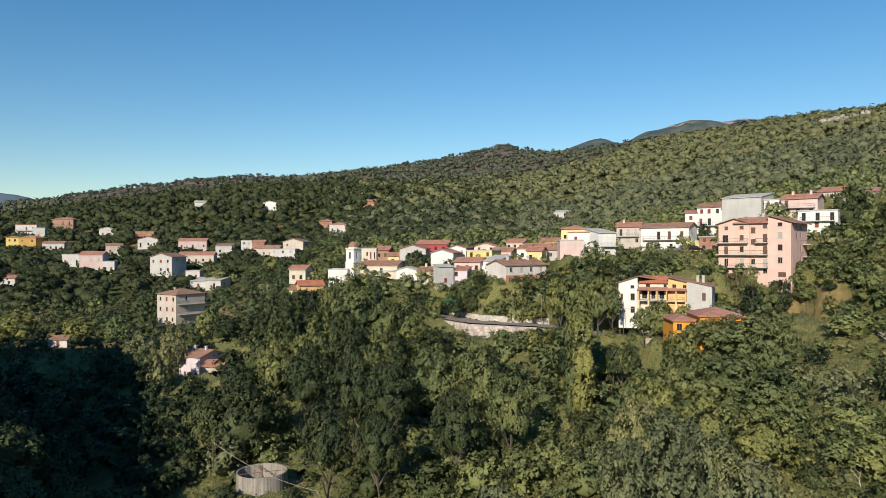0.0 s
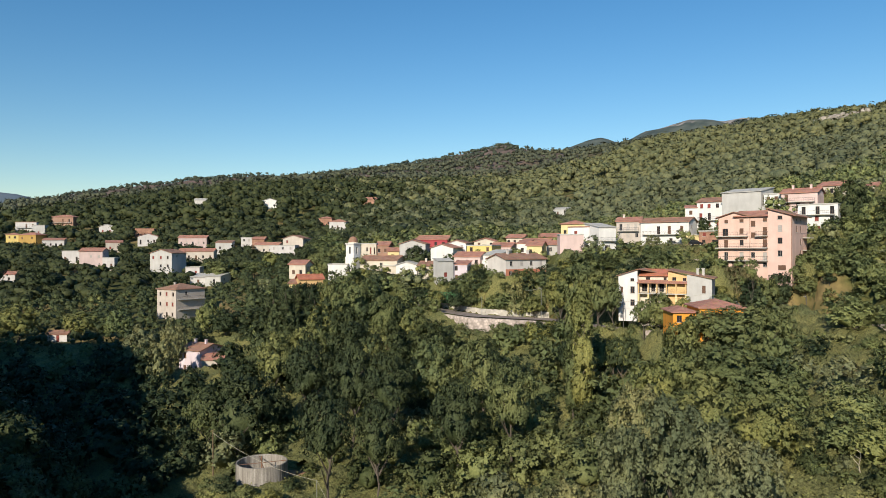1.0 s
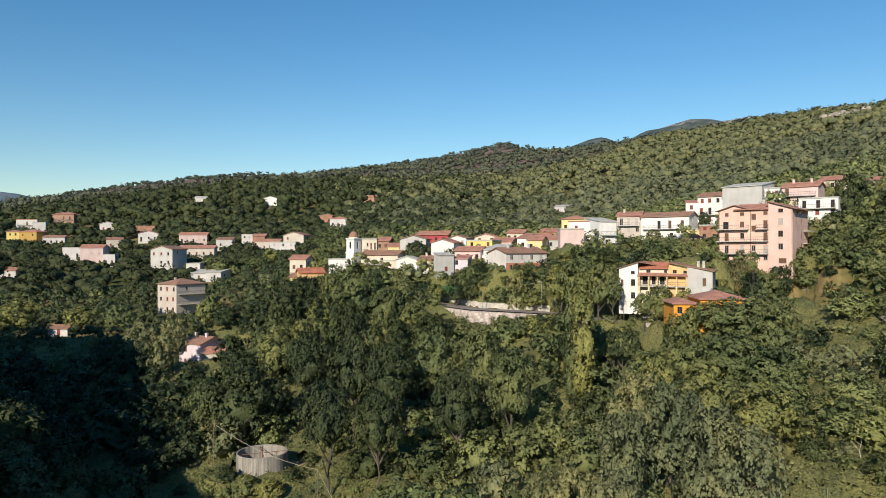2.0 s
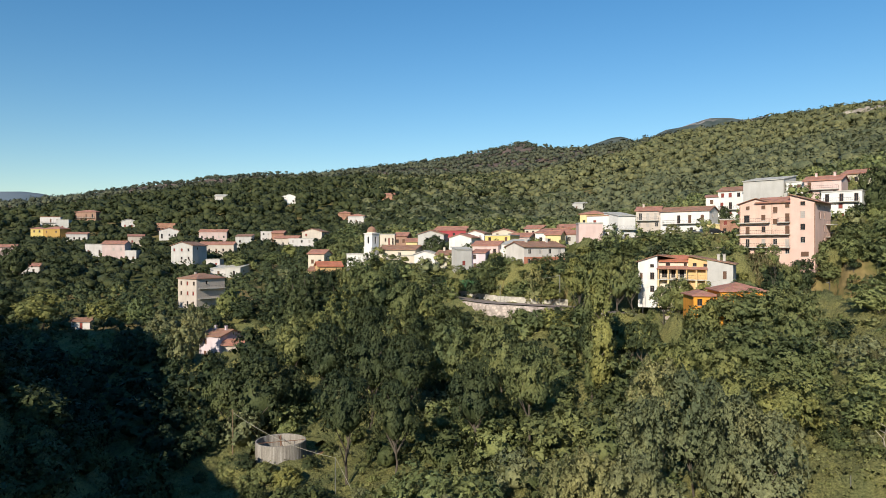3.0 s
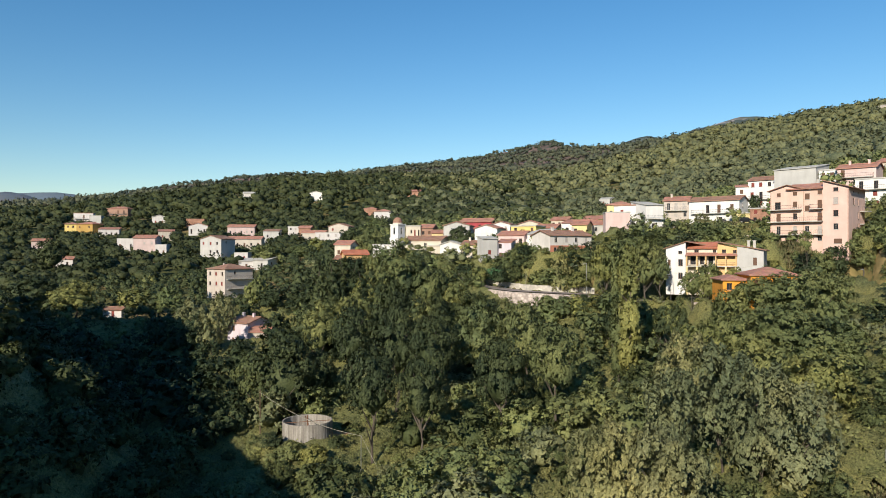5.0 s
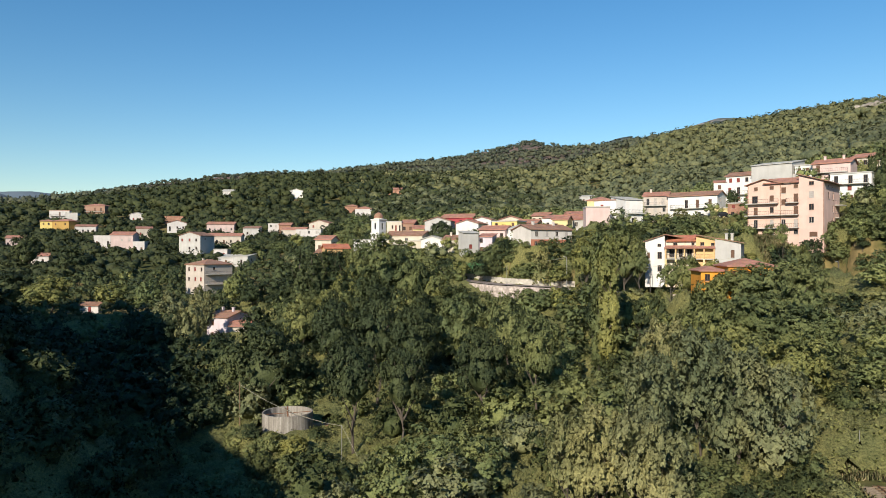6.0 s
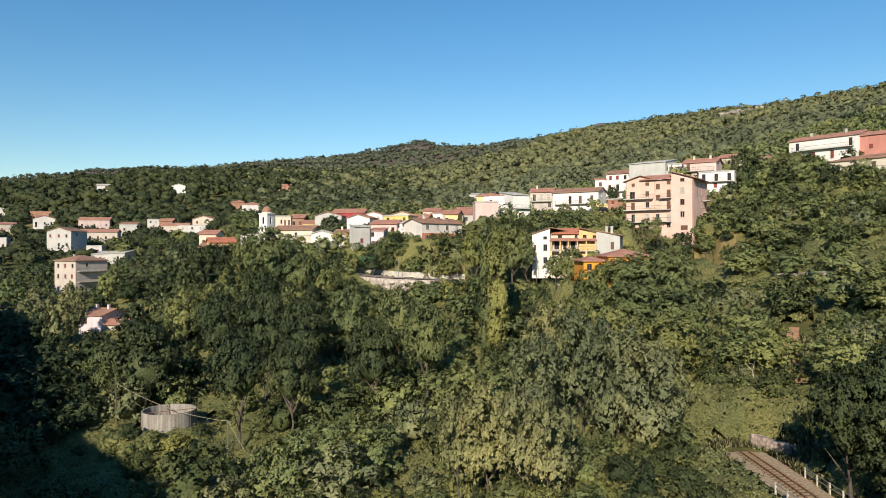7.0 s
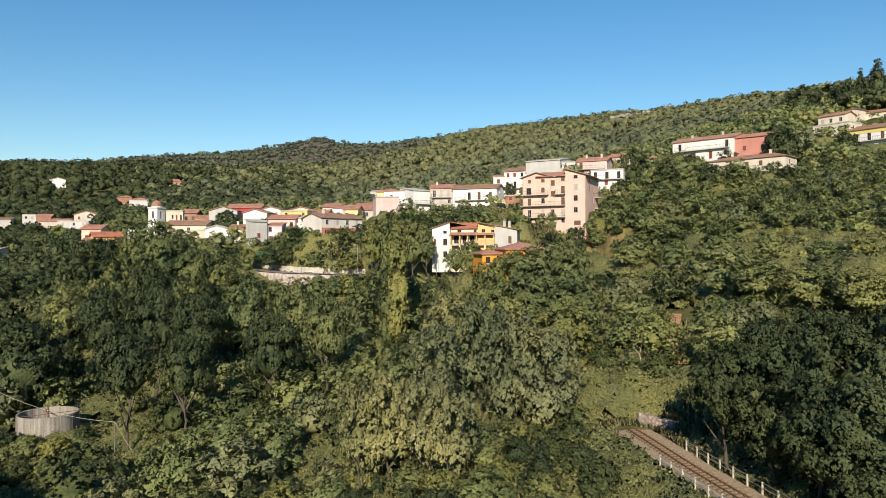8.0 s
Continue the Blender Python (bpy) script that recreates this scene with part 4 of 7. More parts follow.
    roof_slab(bm, [(4.7, 1.0, 8.05), (11.7, 1.0, 8.05), (11.7, 6.4, 9.55), (4.7, 6.4, 9.55)], 0.18)
    roof_slab(bm, [(4.7, 6.4, 9.55), (11.7, 6.4, 9.55), (11.7, 12.0, 8.0), (4.7, 12.0, 8.0)], 0.18)
    part("main_roof", bm, TILE_ORANGE, ob, "red tiled main roof")
    bm = bmesh.new()
    roof_slab(bm, [(11.3, 0.2, 9.55), (22.2, -0.6, 7.55), (22.2, 9.6, 7.55), (11.3, 11.0, 9.55)], 0.2)
    part("end_roof", bm, TILE_BROWN, ob)
    wall_piece("end_wall", 16.0, 21.6, 0.0, 7.55, [(19.4, 4.2, 20.2, 6.0), (19.4, 0.8, 20.2, 2.2)], PLASTER_GREY, (16.0, 8.5), "bare grey rendered end wing", 9.0)
    for x, y in ((18.2, 3.0), (19.3, 4.5)):
        bm = bmesh.new()
        box(bm, x - 0.3, y - 0.3, 8.0, x + 0.3, y + 0.3, 9.9)
        box(bm, x - 0.42, y - 0.42, 9.9, x + 0.42, y + 0.42, 10.02)
        part("chimney", bm, CONCRETE, ob)
    FOOTPRINTS.append((43.5, 172.9, -25.5, 21.6, 10))


def bell_tower():
    ob = tagged(thing("bell_tower", -33.7, 246.2, -11.0, -35), "white church bell tower with arched openings and a terracotta dome", "tower")
    w = 3.6
    bm = bmesh.new()
    box(bm, -0.15, -0.15, -4, w + 0.15, w + 0.15, 6.2)
    part("base", bm, WHITE, ob)
    bm = bmesh.new()
    box(bm, -0.3, -0.3, 6.2, w + 0.3, w + 0.3, 6.5)
    part("cornice", bm, WHITE, ob)
    holes = [(1.4, 1.2, 2.2, 3.5)]
    bm = bmesh.new()
    for place in (lambda x, y, z: (x, y, z + 6.5), lambda x, y, z: (w - y, x, z + 6.5), lambda x, y, z: (y, w - x, z + 6.5), lambda x, y, z: (w - x, w - y, z + 6.5)):
        opening_wall(bm, w, 4.5, holes, place)
    part("belfry", bm, WHITE, ob)
    # a dark block fills the belfry, so its inner shade is put in as colour
    bm = bmesh.new()
    box(bm, 0.3, 0.3, 6.5, w - 0.3, w - 0.3, 10.8)
    part("belfry_shade_block", bm, DARK, ob, "dark block standing in for shade behind the belfry openings")
    bm = bmesh.new()
    box(bm, -0.25, -0.25, 11.0, w + 0.25, w + 0.25, 11.35)
    part("top_cornice", bm, WHITE, ob)
    bm = bmesh.new()
    rod(bm, (w / 2, w / 2, 11.35), (w / 2, w / 2, 11.75), 1.75, 1.75, 12)
    part("drum", bm, CREAM, ob)
    bm = bmesh.new()
    for k in range(6):
        a, b = k / 6 * math.pi / 2, (k + 1) / 6 * math.pi / 2
        rod(bm, (w / 2, w / 2, 11.75 + 2.0 * math.sin(a)), (w / 2, w / 2, 11.75 + 2.0 * math.sin(b)), 1.72 * math.cos(a), max(1.72 * math.cos(b), 0.03), 14)
    part("dome", bm, TILE_BROWN, ob, "small brown tiled dome")
    bm = bmesh.new()
    rod(bm, (w / 2, w / 2, 13.8), (w / 2, w / 2, 15.0), 0.05, sides=5)
    rod(bm, (w / 2 - 0.35, w / 2, 14.6), (w / 2 + 0.35, w / 2, 14.6), 0.05, sides=5)
    part("cross", bm, METAL, ob)
    FOOTPRINTS.append((-33.7, 246.2, -35, w, w))


def water_tank():
    ob = tagged(thing("water_tank", -32.7, 127.0, -43.4), "round open concrete water tank, dry and stained", "tank")
    r, h, k = 4.55, 3.4, 56
    bm = bmesh.new()
    rings = [[bm.verts.new((q * math.cos(2 * math.pi * i / k), q * math.sin(2 * math.pi * i / k), z)) for i in range(k)] for q, z in ((r + 0.05, -3), (r, h - 0.04), (r - 0.04, h), (r - 0.26, h), (r - 0.3, h - 0.04), (r - 0.3, 0.9))]
    for a, b in zip(rings, rings[1:]):
        for i in range(k):
            bm.faces.new((a[i], a[(i + 1) % k], b[(i + 1) % k], b[i]))
    part("wall", bm, TANK_CONCRETE, ob)
    bm = bmesh.new()
    bm.faces.new([bm.verts.new(((r - 0.3) * math.cos(2 * math.pi * i / k), (r - 0.3) * math.sin(2 * math.pi * i / k), 0.9)) for i in range(k)])
    part("floor", bm, TANK_CONCRETE, ob)
    bm = bmesh.new()
    rod(bm, (0, 0, 0.9), (0, 0, 4.3), 0.11, sides=8)
    part("centre_post", bm, RUST, ob)
    for a in (20, 110, 200, 290):
        bm = bmesh.new()
        rod(bm, (0, 0, 3.1), ((r - 0.3) * math.cos(radians(a)), (r - 0.3) * math.sin(radians(a)), 3.1), 0.06, sides=6)
        part("pipe_arm", bm, RUST, ob)


def cable(bm, p, q, sag, r=0.035):
    p, q = Vector(p), Vector(q)
    last = p
    for i in range(1, 15):
        s = i / 14
        c = p.lerp(q, s) - Vector((0, 0, sag * 4 * s * (1 - s)))
        rod(bm, last, c, r, sides=4)
        last = c


def pole(name, x, y, top, label, material=WOOD, r=0.13, arm=0.0):
    z = ground_z(x, y)
    ob = tagged(thing(name, x, y, z), label, "pole")
    bm = bmesh.new()
    rod(bm, (0, 0, -0.6), (0, 0, top - z), r, r * 0.7, 8)
    part("post", bm, material, ob)
    if arm:
        bm = bmesh.new()
        rod(bm, (0, 0, top - z - 0.2), (-arm * 0.8, -arm * 0.6, top - z), 0.05, sides=6)
        part("arm", bm, material, ob)
        bm = bmesh.new()
        box(bm, -arm * 0.8 - 0.35, -arm * 0.6 - 0.12, top - z - 0.05, -arm * 0.8 + 0.25, -arm * 0.6 + 0.12, top - z + 0.1)
        part("lamp_head", bm, GALV, ob)
    return ob


def wire(name, label, runs):
    bm = bmesh.new()
    for p, q, sag in runs:
        cable(bm, p, q, sag)
    tagged(new(name, mesh_of(name, bm, WIRE)), label, "cable")


def car(x, y, z, rot, paint, label, tall=0.0):
    ob = tagged(thing("car", x, y, z, rot), label, "car", "parked cars")
    low = [(-2.05, 0.35), (2.05, 0.35), (2.1, 0.75), (1.9, 0.92), (1.0, 1.0), (-1.7, 1.02), (-2.05, 0.95)]
    bm = bmesh.new()
    prism(bm, low, -0.85, 0.85)
    bmesh.ops.bevel(bm, geom=bm.edges[:], offset=0.06, segments=1, affect="EDGES")
    body = part("body", bm, paint, ob)
    cab = [(-1.85, 1.0), (1.0, 1.0), (0.35, 1.45 + tall), (-1.45, 1.48 + tall)]
    bm = bmesh.new()
    prism(bm, cab, -0.72, 0.72)
    bmesh.ops.bevel(bm, geom=bm.edges[:], offset=0.06, segments=1, affect="EDGES")
    part("cabin_windows", bm, DARK, ob, "dark car windows")
    bm = bmesh.new()
    prism(bm, [(0.33, 1.44 + tall), (-1.47, 1.47 + tall), (-1.42, 1.54 + tall), (0.28, 1.51 + tall)], -0.7, 0.7)
    part("car_roof", bm, paint, ob)
    for sx in (-1.3, 1.3):
        for sy in (-0.82, 0.82):
            bm = bmesh.new()
            rod(bm, (sx, sy - 0.1, 0.32), (sx, sy + 0.1, 0.32), 0.32, sides=14)
            wh = part("wheel", bm, TYRE, ob)
            bm = bmesh.new()
            rod(bm, (sx, sy - 0.11, 0.32), (sx, sy + 0.11, 0.32), 0.19, sides=10)
            part("rim", bm, GALV, wh)
    for sy in (-0.6, 0.6):
        bm = bmesh.new()
        box(bm, 2.03, sy - 0.16, 0.66, 2.12, sy + 0.16, 0.8)
        part("headlight", bm, GALV, ob)
        bm = bmesh.new()
        box(bm, -2.1, sy - 0.14, 0.74, -2.0, sy + 0.14, 0.9)
        part("tail_light", bm, CRIMSON, ob)


def wall_along(name, line, height, depth, material, label, lean=0.0, category="wall", uneven=0.0):
    """A wall on a line of (x, y, top z)."""
    rng = random.Random(3)
    bm = bmesh.new()
    pts = [Vector(p) for p in line]
    fine = []
    for a, b in zip(pts, pts[1:]):
        k = max(1, int((b - a).length / 1.2))
        fine += [a.lerp(b, i / k) for i in range(k)]
    fine.append(pts[-1])
    rows = []
    for i, p in enumerate(fine):
        t = fine[min(i + 1, len(fine) - 1)] - fine[max(i - 1, 0)]
        n = Vector((-t.y, t.x, 0)).normalized()
        top = p + Vector((0, 0, rng.uniform(-uneven, uneven)))
        rows.append([bm.verts.new(q) for q in (p - n * lean - Vector((0, 0, height)), top, top + n * depth, p + n * depth - Vector((0, 0, height)))])
    for a, b in zip(rows, rows[1:]):
        for k in range(3):
            bm.faces.new((a[k], b[k], b[k + 1], a[k + 1]))
    bm.faces.new(rows[0])
    bm.faces.new(rows[-1][::-1])
    return tagged(new(name, mesh_of(name, bm, material)), label, category)


apartment()
villa()
bell_tower()
water_tank()
house(47.0, 142.6, -20.6, -5, 4.8, 9, 5.9, "hip", ORANGE, TILE_RED, 2, 2, "orange house with dark red hipped roof", name="house")
house(51.9, 141.2, -20.6, -5, 9.0, 10, 6.9, "hip", ORANGE, TILE_RED, 2, 4, "larger orange house body with dark red hipped roof", name="house")
PADS.append((80.5, 185.0, -7.2, 10.0))
PADS.append((56.0, 174.0, -16.5, 8.5))
PADS.append((-31.0, 248.0, -11.0, 4.0))
PADS.append((-32.7, 127.0, -43.4, 6.0))
PADS.append((69.0, 213.0, -1.0, 6.0))

# ---- the ground, one sheet to the horizon ----
def spread(a, b, fine, reach, most):
    """Steps that are fine between a and b and widen outwards to reach."""
    v = list(np.arange(a, b, fine))
    s, q = fine, b
    while q < reach:
        v.append(q)
        s = min(s * 1.12, most)
        q += s
    s, q = fine, a
    low = []
    while q > -reach:
        s = min(s * 1.12, most)
        q -= s
        low.append(q)
    return np.array(low[::-1] + v)


def terrain():
    gx, gy = spread(-110, 150, 1.7, 1800, 26), spread(30, 235, 1.7, 1800, 26)
    rim = np.arange(1900, 4700, 100.0)
    gx, gy = (np.concatenate([-rim[::-1], v, rim]) for v in (gx, gy))
    xx, yy = np.meshgrid(gx, gy)
    zz = ground_at(xx.ravel(), yy.ravel())
    co = np.column_stack([xx.ravel(), yy.ravel(), zz])
    nx, ny = len(gx), len(gy)
    i = (np.arange(ny - 1)[:, None] * nx + np.arange(nx - 1)[None]).ravel()
    f = np.column_stack([i, i + 1, i + nx + 1, i + nx])
    me = bpy.data.meshes.new("ground")
    me.from_pydata(co.tolist(), [], f.tolist())
    me.polygons.foreach_set("use_smooth", np.ones(len(f), bool))
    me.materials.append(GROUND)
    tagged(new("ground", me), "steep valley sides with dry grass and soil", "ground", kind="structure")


terrain()


def ribbon(name, line, half, lift, material, label, category, kind="structure"):
    """A strip along a line on the plan."""
    pts = [Vector(p) for p in line]
    fine = []
    for a, b in zip(pts, pts[1:]):
        k = max(2, int((b - a).length / 2.0))
        fine += [a.lerp(b, i / k) for i in range(k)]
    fine.append(pts[-1])
    bm = bmesh.new()
    rows = []
    for i, p in enumerate(fine):
        t = (fine[min(i + 1, len(fine) - 1)] - fine[max(i - 1, 0)])
        n = Vector((-t.y, t.x, 0)).normalized()
        rows.append([bm.verts.new(p + n * half + Vector((0, 0, lift))), bm.verts.new(p - n * half + Vector((0, 0, lift)))])
    for a, b in zip(rows, rows[1:]):
        bm.faces.new((a[0], a[1], b[1], b[0]))
    return tagged(new(name, mesh_of(name, bm, material)), label, category, kind=kind)


ribbon("road", ROAD, 3.0, 0.03, ASPHALT, "worn grey asphalt road along the slope", "road")
ribbon("road", LANE, 1.8, 0.04, ASPHALT, "steep narrow asphalt lane", "road")

# ---- trees ----
def join(*pieces):
    """Puts (corners, triangles, normals) pieces together."""
    base, fa = 0, []
    for c, f, _ in pieces:
        fa.append(f + base)
        base += len(c)
    return np.concatenate([q[0] for q in pieces]), np.concatenate(fa), np.concatenate([q[2] for q in pieces])


def unit(v):
    return v / np.maximum(np.linalg.norm(v, axis=-1, keepdims=True), 1e-6)


def spray(rng, count, size, centres, radii, flat=0.75, heart=(0, 0, 0.45), droop=0.0, long=1.0, twigs=7):
    """Leaf tufts in small bunches on the outside of the boughs; each bunch turns its light side outwards."""
    bunches = max(1, count // twigs)
    k = rng.choice(len(centres), bunches, p=radii**2 / (radii**2).sum())
    v = rng.normal(size=(bunches, 3))
    v[:, 2] = v[:, 2] * 0.9 + 0.6
    v = unit(v + 0.55 * unit(centres[k] - np.array(heart)))
    r = radii[k] * (1.08 - 0.3 * rng.uniform(0, 1, bunches) ** 2.0)
    at = centres[k] + v * r[:, None] * np.array([1, 1, flat])
    q = np.arange(count) % bunches
    w = unit(rng.normal(size=(count, 3)) + np.array([0, 0, 0.25]))
    p = at[q] + w * size * 1.25 * rng.uniform(0.3, 1.5, count)[:, None]
    look_out = unit(unit(p - np.array(heart)) * 0.6 + v[q] * 1.0 + w * 0.15 + rng.normal(size=(count, 3)) * 0.1)
    nrm = unit(look_out + rng.normal(size=(count, 3)) * 0.5)
    a = np.cross(nrm, rng.normal(size=(count, 3)))
    a[:, 2] -= droop
    a = unit(a)
    b = unit(np.cross(nrm, a))
    s = size * rng.uniform(0.6, 1.4, count)[:, None]
    t = np.stack([p - a * s * long, p + a * s * 0.7 * long + b * s * 0.62, p + a * s * 0.45 * long - b * s * 0.75], 1)
    turned = np.einsum("ij,ij->i", np.cross(t[:, 1] - t[:, 0], t[:, 2] - t[:, 0]), look_out) < 0
    t[turned] = t[turned][:, ::-1]
    return t.reshape(-1, 3), np.arange(count * 3).reshape(-1, 3), np.repeat(look_out, 3, axis=0)


def ball(level):
    bm = bmesh.new()
    bmesh.ops.create_icosphere(bm, subdivisions=level, radius=1.0)
    bm.verts.index_update()
    co = np.array([v.co for v in bm.verts])
    fa = np.array([[v.index for v in f.verts] for f in bm.faces])
    bm.free()
    return co, fa


TINY, SMALL = ball(1), ball(2)


def lumps(rng, centres, radii, flat=0.85, form=SMALL, rough=0.3, heart=None):
    """Uneven lumps of dense foliage; they turn their light side away from the heart of the crown."""
    co, fa = form
    out = []
    for c, r in zip(centres, radii):
        p = co * ((1 + rng.uniform(-rough, rough, len(co))) * r)[:, None] * np.array([1, 1, flat])
        e = unit(co + rng.normal(size=co.shape) * 0.2)
        if heart is not None:
            e = unit(e + 0.55 * unit(p + c - np.array(heart)))
        out.append((p + c, fa, e))
    return join(*out)


def dome(rng, n, low):
    """Places spread over the outside of a round crown."""
    q = (np.arange(n) + 0.5) / n
    an = np.arange(n) * 2.39996 + rng.uniform(0, 6.28)
    up = 1 - low * q
    u = np.column_stack([np.cos(an) * np.sqrt(1 - up**2), np.sin(an) * np.sqrt(1 - up**2), up]) + rng.normal(0, 0.12, (n, 3))
    c = u * np.array([0.31, 0.31, 0.32]) * rng.uniform(0.80, 1.12, n)[:, None] + np.array([0, 0, 0.52])
    c[:, :2] += rng.normal(0, 0.03, 2)
    c[:, 2] = np.clip(c[:, 2], 0.14, 0.90)
    return c


def crown(rng, kind, leaves, size, cores=6):
    """A crown of leafy boughs; the tree is one high and scaled later. cores: how finely it is parted."""
    if kind == "round":
        heart = (0, 0, 0.36)
        if cores < 3:
            m = 12
            c = dome(rng, m, 1.6)
            if leaves < 100:
                m = 4 if leaves > 20 else 2
                at = np.column_stack([np.cos(np.arange(m) * 2.4), np.sin(np.arange(m) * 2.4), rng.uniform(-0.2, 0.9, m)]) * 0.20 + np.array([0, 0, 0.5])
                return join(lumps(rng, at, rng.uniform(0.19, 0.27, m) if m > 2 else rng.uniform(0.26, 0.32, m), 0.95, TINY, 0.2, heart), spray(rng, leaves, size, c, rng.uniform(0.1, 0.18, 12), 0.8, heart, twigs=4))
            at = dome(rng, 7, 1.5)
            return join(lumps(rng, at, rng.uniform(0.10, 0.14, 7), 0.9, TINY, 0.2, heart), spray(rng, leaves, size, at, rng.uniform(0.15, 0.21, 7), 0.9, heart, twigs=4))
        n = 44 if cores > 5 else 20
        c = dome(rng, n, 1.66)
        rad = rng.uniform(0.07, 0.13, n) if n > 30 else rng.uniform(0.10, 0.165, n)
        core = lumps(rng, np.array([[0, 0, 0.45]]), np.array([0.22]), 1.0, TINY, 0.1)
        return join(core, spray(rng, leaves // 5, size * 2.1, c - (c - np.array(heart)) * 0.08, rad * 0.72, 0.85, heart), spray(rng, leaves, size, c, rad, 0.85, heart))
    if kind == "tall":
        n = 46
        zc = rng.uniform(0.12, 0.95, n)
        wd = 0.13 * np.sin(np.clip((zc + 0.05) / 1.08, 0, 1) * np.pi) ** 0.6 * rng.uniform(0.3, 1.0, n)
        an = rng.uniform(0, 2 * np.pi, n)
        c = np.column_stack([np.cos(an) * wd, np.sin(an) * wd, zc])
        rad = rng.uniform(0.03, 0.06, n)
        return join(spray(rng, leaves // 6, size * 2, c, rad * 0.6, 1.9), spray(rng, leaves, size, c, rad, 1.9))
    if kind == "conifer":
        n = 90
        zc = np.linspace(0.06, 0.97, n)
        wd = (1 - zc) * 0.34 * rng.uniform(0.45, 1.15, n)
        an = np.arange(n) * 2.4
        c = np.column_stack([np.cos(an) * wd, np.sin(an) * wd, zc])
        return join(lumps(rng, np.array([[0, 0, 0.25], [0, 0, 0.45], [0, 0, 0.65]]), np.array([0.17, 0.12, 0.07]), 1.2, SMALL, 0.3), spray(rng, leaves, size, c, 0.025 + (1 - zc) * 0.10, 0.3, (0, 0, 0.3), 0.2, 1.3))
    # an upright bush of many feathery plumes, leafy to the ground
    n = 54 if cores > 5 else 24
    an = np.arange(n) * 2.39996
    rr = np.sqrt((np.arange(n) + 0.5) / n) * 0.40 * rng.uniform(0.85, 1.1, n)
    top = 0.86 - 1.7 * rr**2
    lift = np.where(np.arange(n) % 3 == 0, rng.uniform(0.25, 0.7, n), rng.uniform(0.75, 1.0, n))
    c = np.column_stack([np.cos(an) * rr, np.sin(an) * rr, top * lift])
    rad = rng.uniform(0.045, 0.08, n) if n > 30 else rng.uniform(0.075, 0.11, n)
    low = np.column_stack([np.cos(np.arange(7) * 0.9) * 0.16, np.sin(np.arange(7) * 0.9) * 0.16, np.full(7, 0.2)])
    inside = spray(rng, leaves // 4, size * 2.2, low, np.full(7, 0.16), 1.2, (0, 0, 0.1))
    return join(inside, spray(rng, leaves // 6, size * 2.0, c, rad * 0.6, 1.8, (0, 0, 0.1)), spray(rng, leaves, size, c, rad, 1.8, (0, 0, 0.1), 0.1, 1.1))


def tuft_mesh(name, shape, material):
    co, fa, no = shape
    me = bpy.data.meshes.new(name)
    n = len(fa)
    me.vertices.add(len(co))
    me.vertices.foreach_set("co", np.ascontiguousarray(co, dtype=np.float32).ravel())
    me.loops.add(n * 3)
    me.loops.foreach_set("vertex_index", np.ascontiguousarray(fa, dtype=np.int32).ravel())
    me.polygons.add(n)
    me.polygons.foreach_set("loop_start", np.arange(0, n * 3, 3, dtype=np.int32))
    me.polygons.foreach_set("loop_total", np.full(n, 3, dtype=np.int32))
    me.polygons.foreach_set("use_smooth", np.ones(n, bool))
    me.update()
    at = me.attributes.new("custom_normal", "FLOAT_VECTOR", "POINT")
    at.data.foreach_set("vector", np.ascontiguousarray(no, dtype=np.float32).ravel())
    me.update()
    me.materials.append(material)
    return me


def trunk_mesh(rng, kind):
    bm = bmesh.new()
    top = {"round": 0.55, "tall": 0.9, "conifer": 0.95, "bush": 0.45}[kind]
    thick = {"round": 0.028, "tall": 0.018, "conifer": 0.022, "bush": 0.02}[kind]
    bend = [Vector((rng.normal() * 0.015 * i, rng.normal() * 0.015 * i, -0.12 + (top + 0.12) * i / 4)) for i in range(5)]
    for i in range(4):
        rod(bm, bend[i], bend[i + 1], thick * (1 - i * 0.22), thick * (1 - (i + 1) * 0.22), 7)
    for i in range(7):
        s = rng.uniform(0.35, 0.95)
        k = min(3, int(s * 4))
        p = bend[k].lerp(bend[k + 1], s * 4 - k)
        a = rng.uniform(0, 6.28)
        reach = 0.24 if kind in ("round", "bush") else 0.1
        q = p + Vector((math.cos(a) * reach, math.sin(a) * reach, reach * 0.7))
        rod(bm, p, q, thick * 0.4, thick * 0.12, 5)
    return mesh_of("trunk", bm, BARK)


TREE_LABELS = {
    "LEAF": "broad-leaved tree with a full mid-green crown",
    "LEAF_DARK": "dark green broad-leaved tree with a dense crown",
    "LEAF_LIGHT": "light yellow-green broad-leaved tree",
    "LEAF_GREY": "grey-green upright tree with feathery foliage",
}
PALETTE = {"LEAF": LEAF, "LEAF_DARK": LEAF_DARK, "LEAF_LIGHT": LEAF_LIGHT, "LEAF_GREY": LEAF_GREY}
nrng = np.random.default_rng(7)
NEAR = {}
for key, forms in (("LEAF", ("round", "round", "bush", "tall")), ("LEAF_DARK", ("round", "round", "conifer")), ("LEAF_LIGHT", ("round", "bush")), ("LEAF_GREY", ("bush", "bush", "tall"))):
    for i, form in enumerate(forms):
        for tier, (leaves, size) in enumerate(((10500, 0.0108), (6600, 0.0133), (4100, 0.0168), (2500, 0.0212))):
            NEAR[key, i, tier] = (form, tuft_mesh("crown", crown(nrng, form, leaves, size), PALETTE[key]), trunk_mesh(nrng, form))


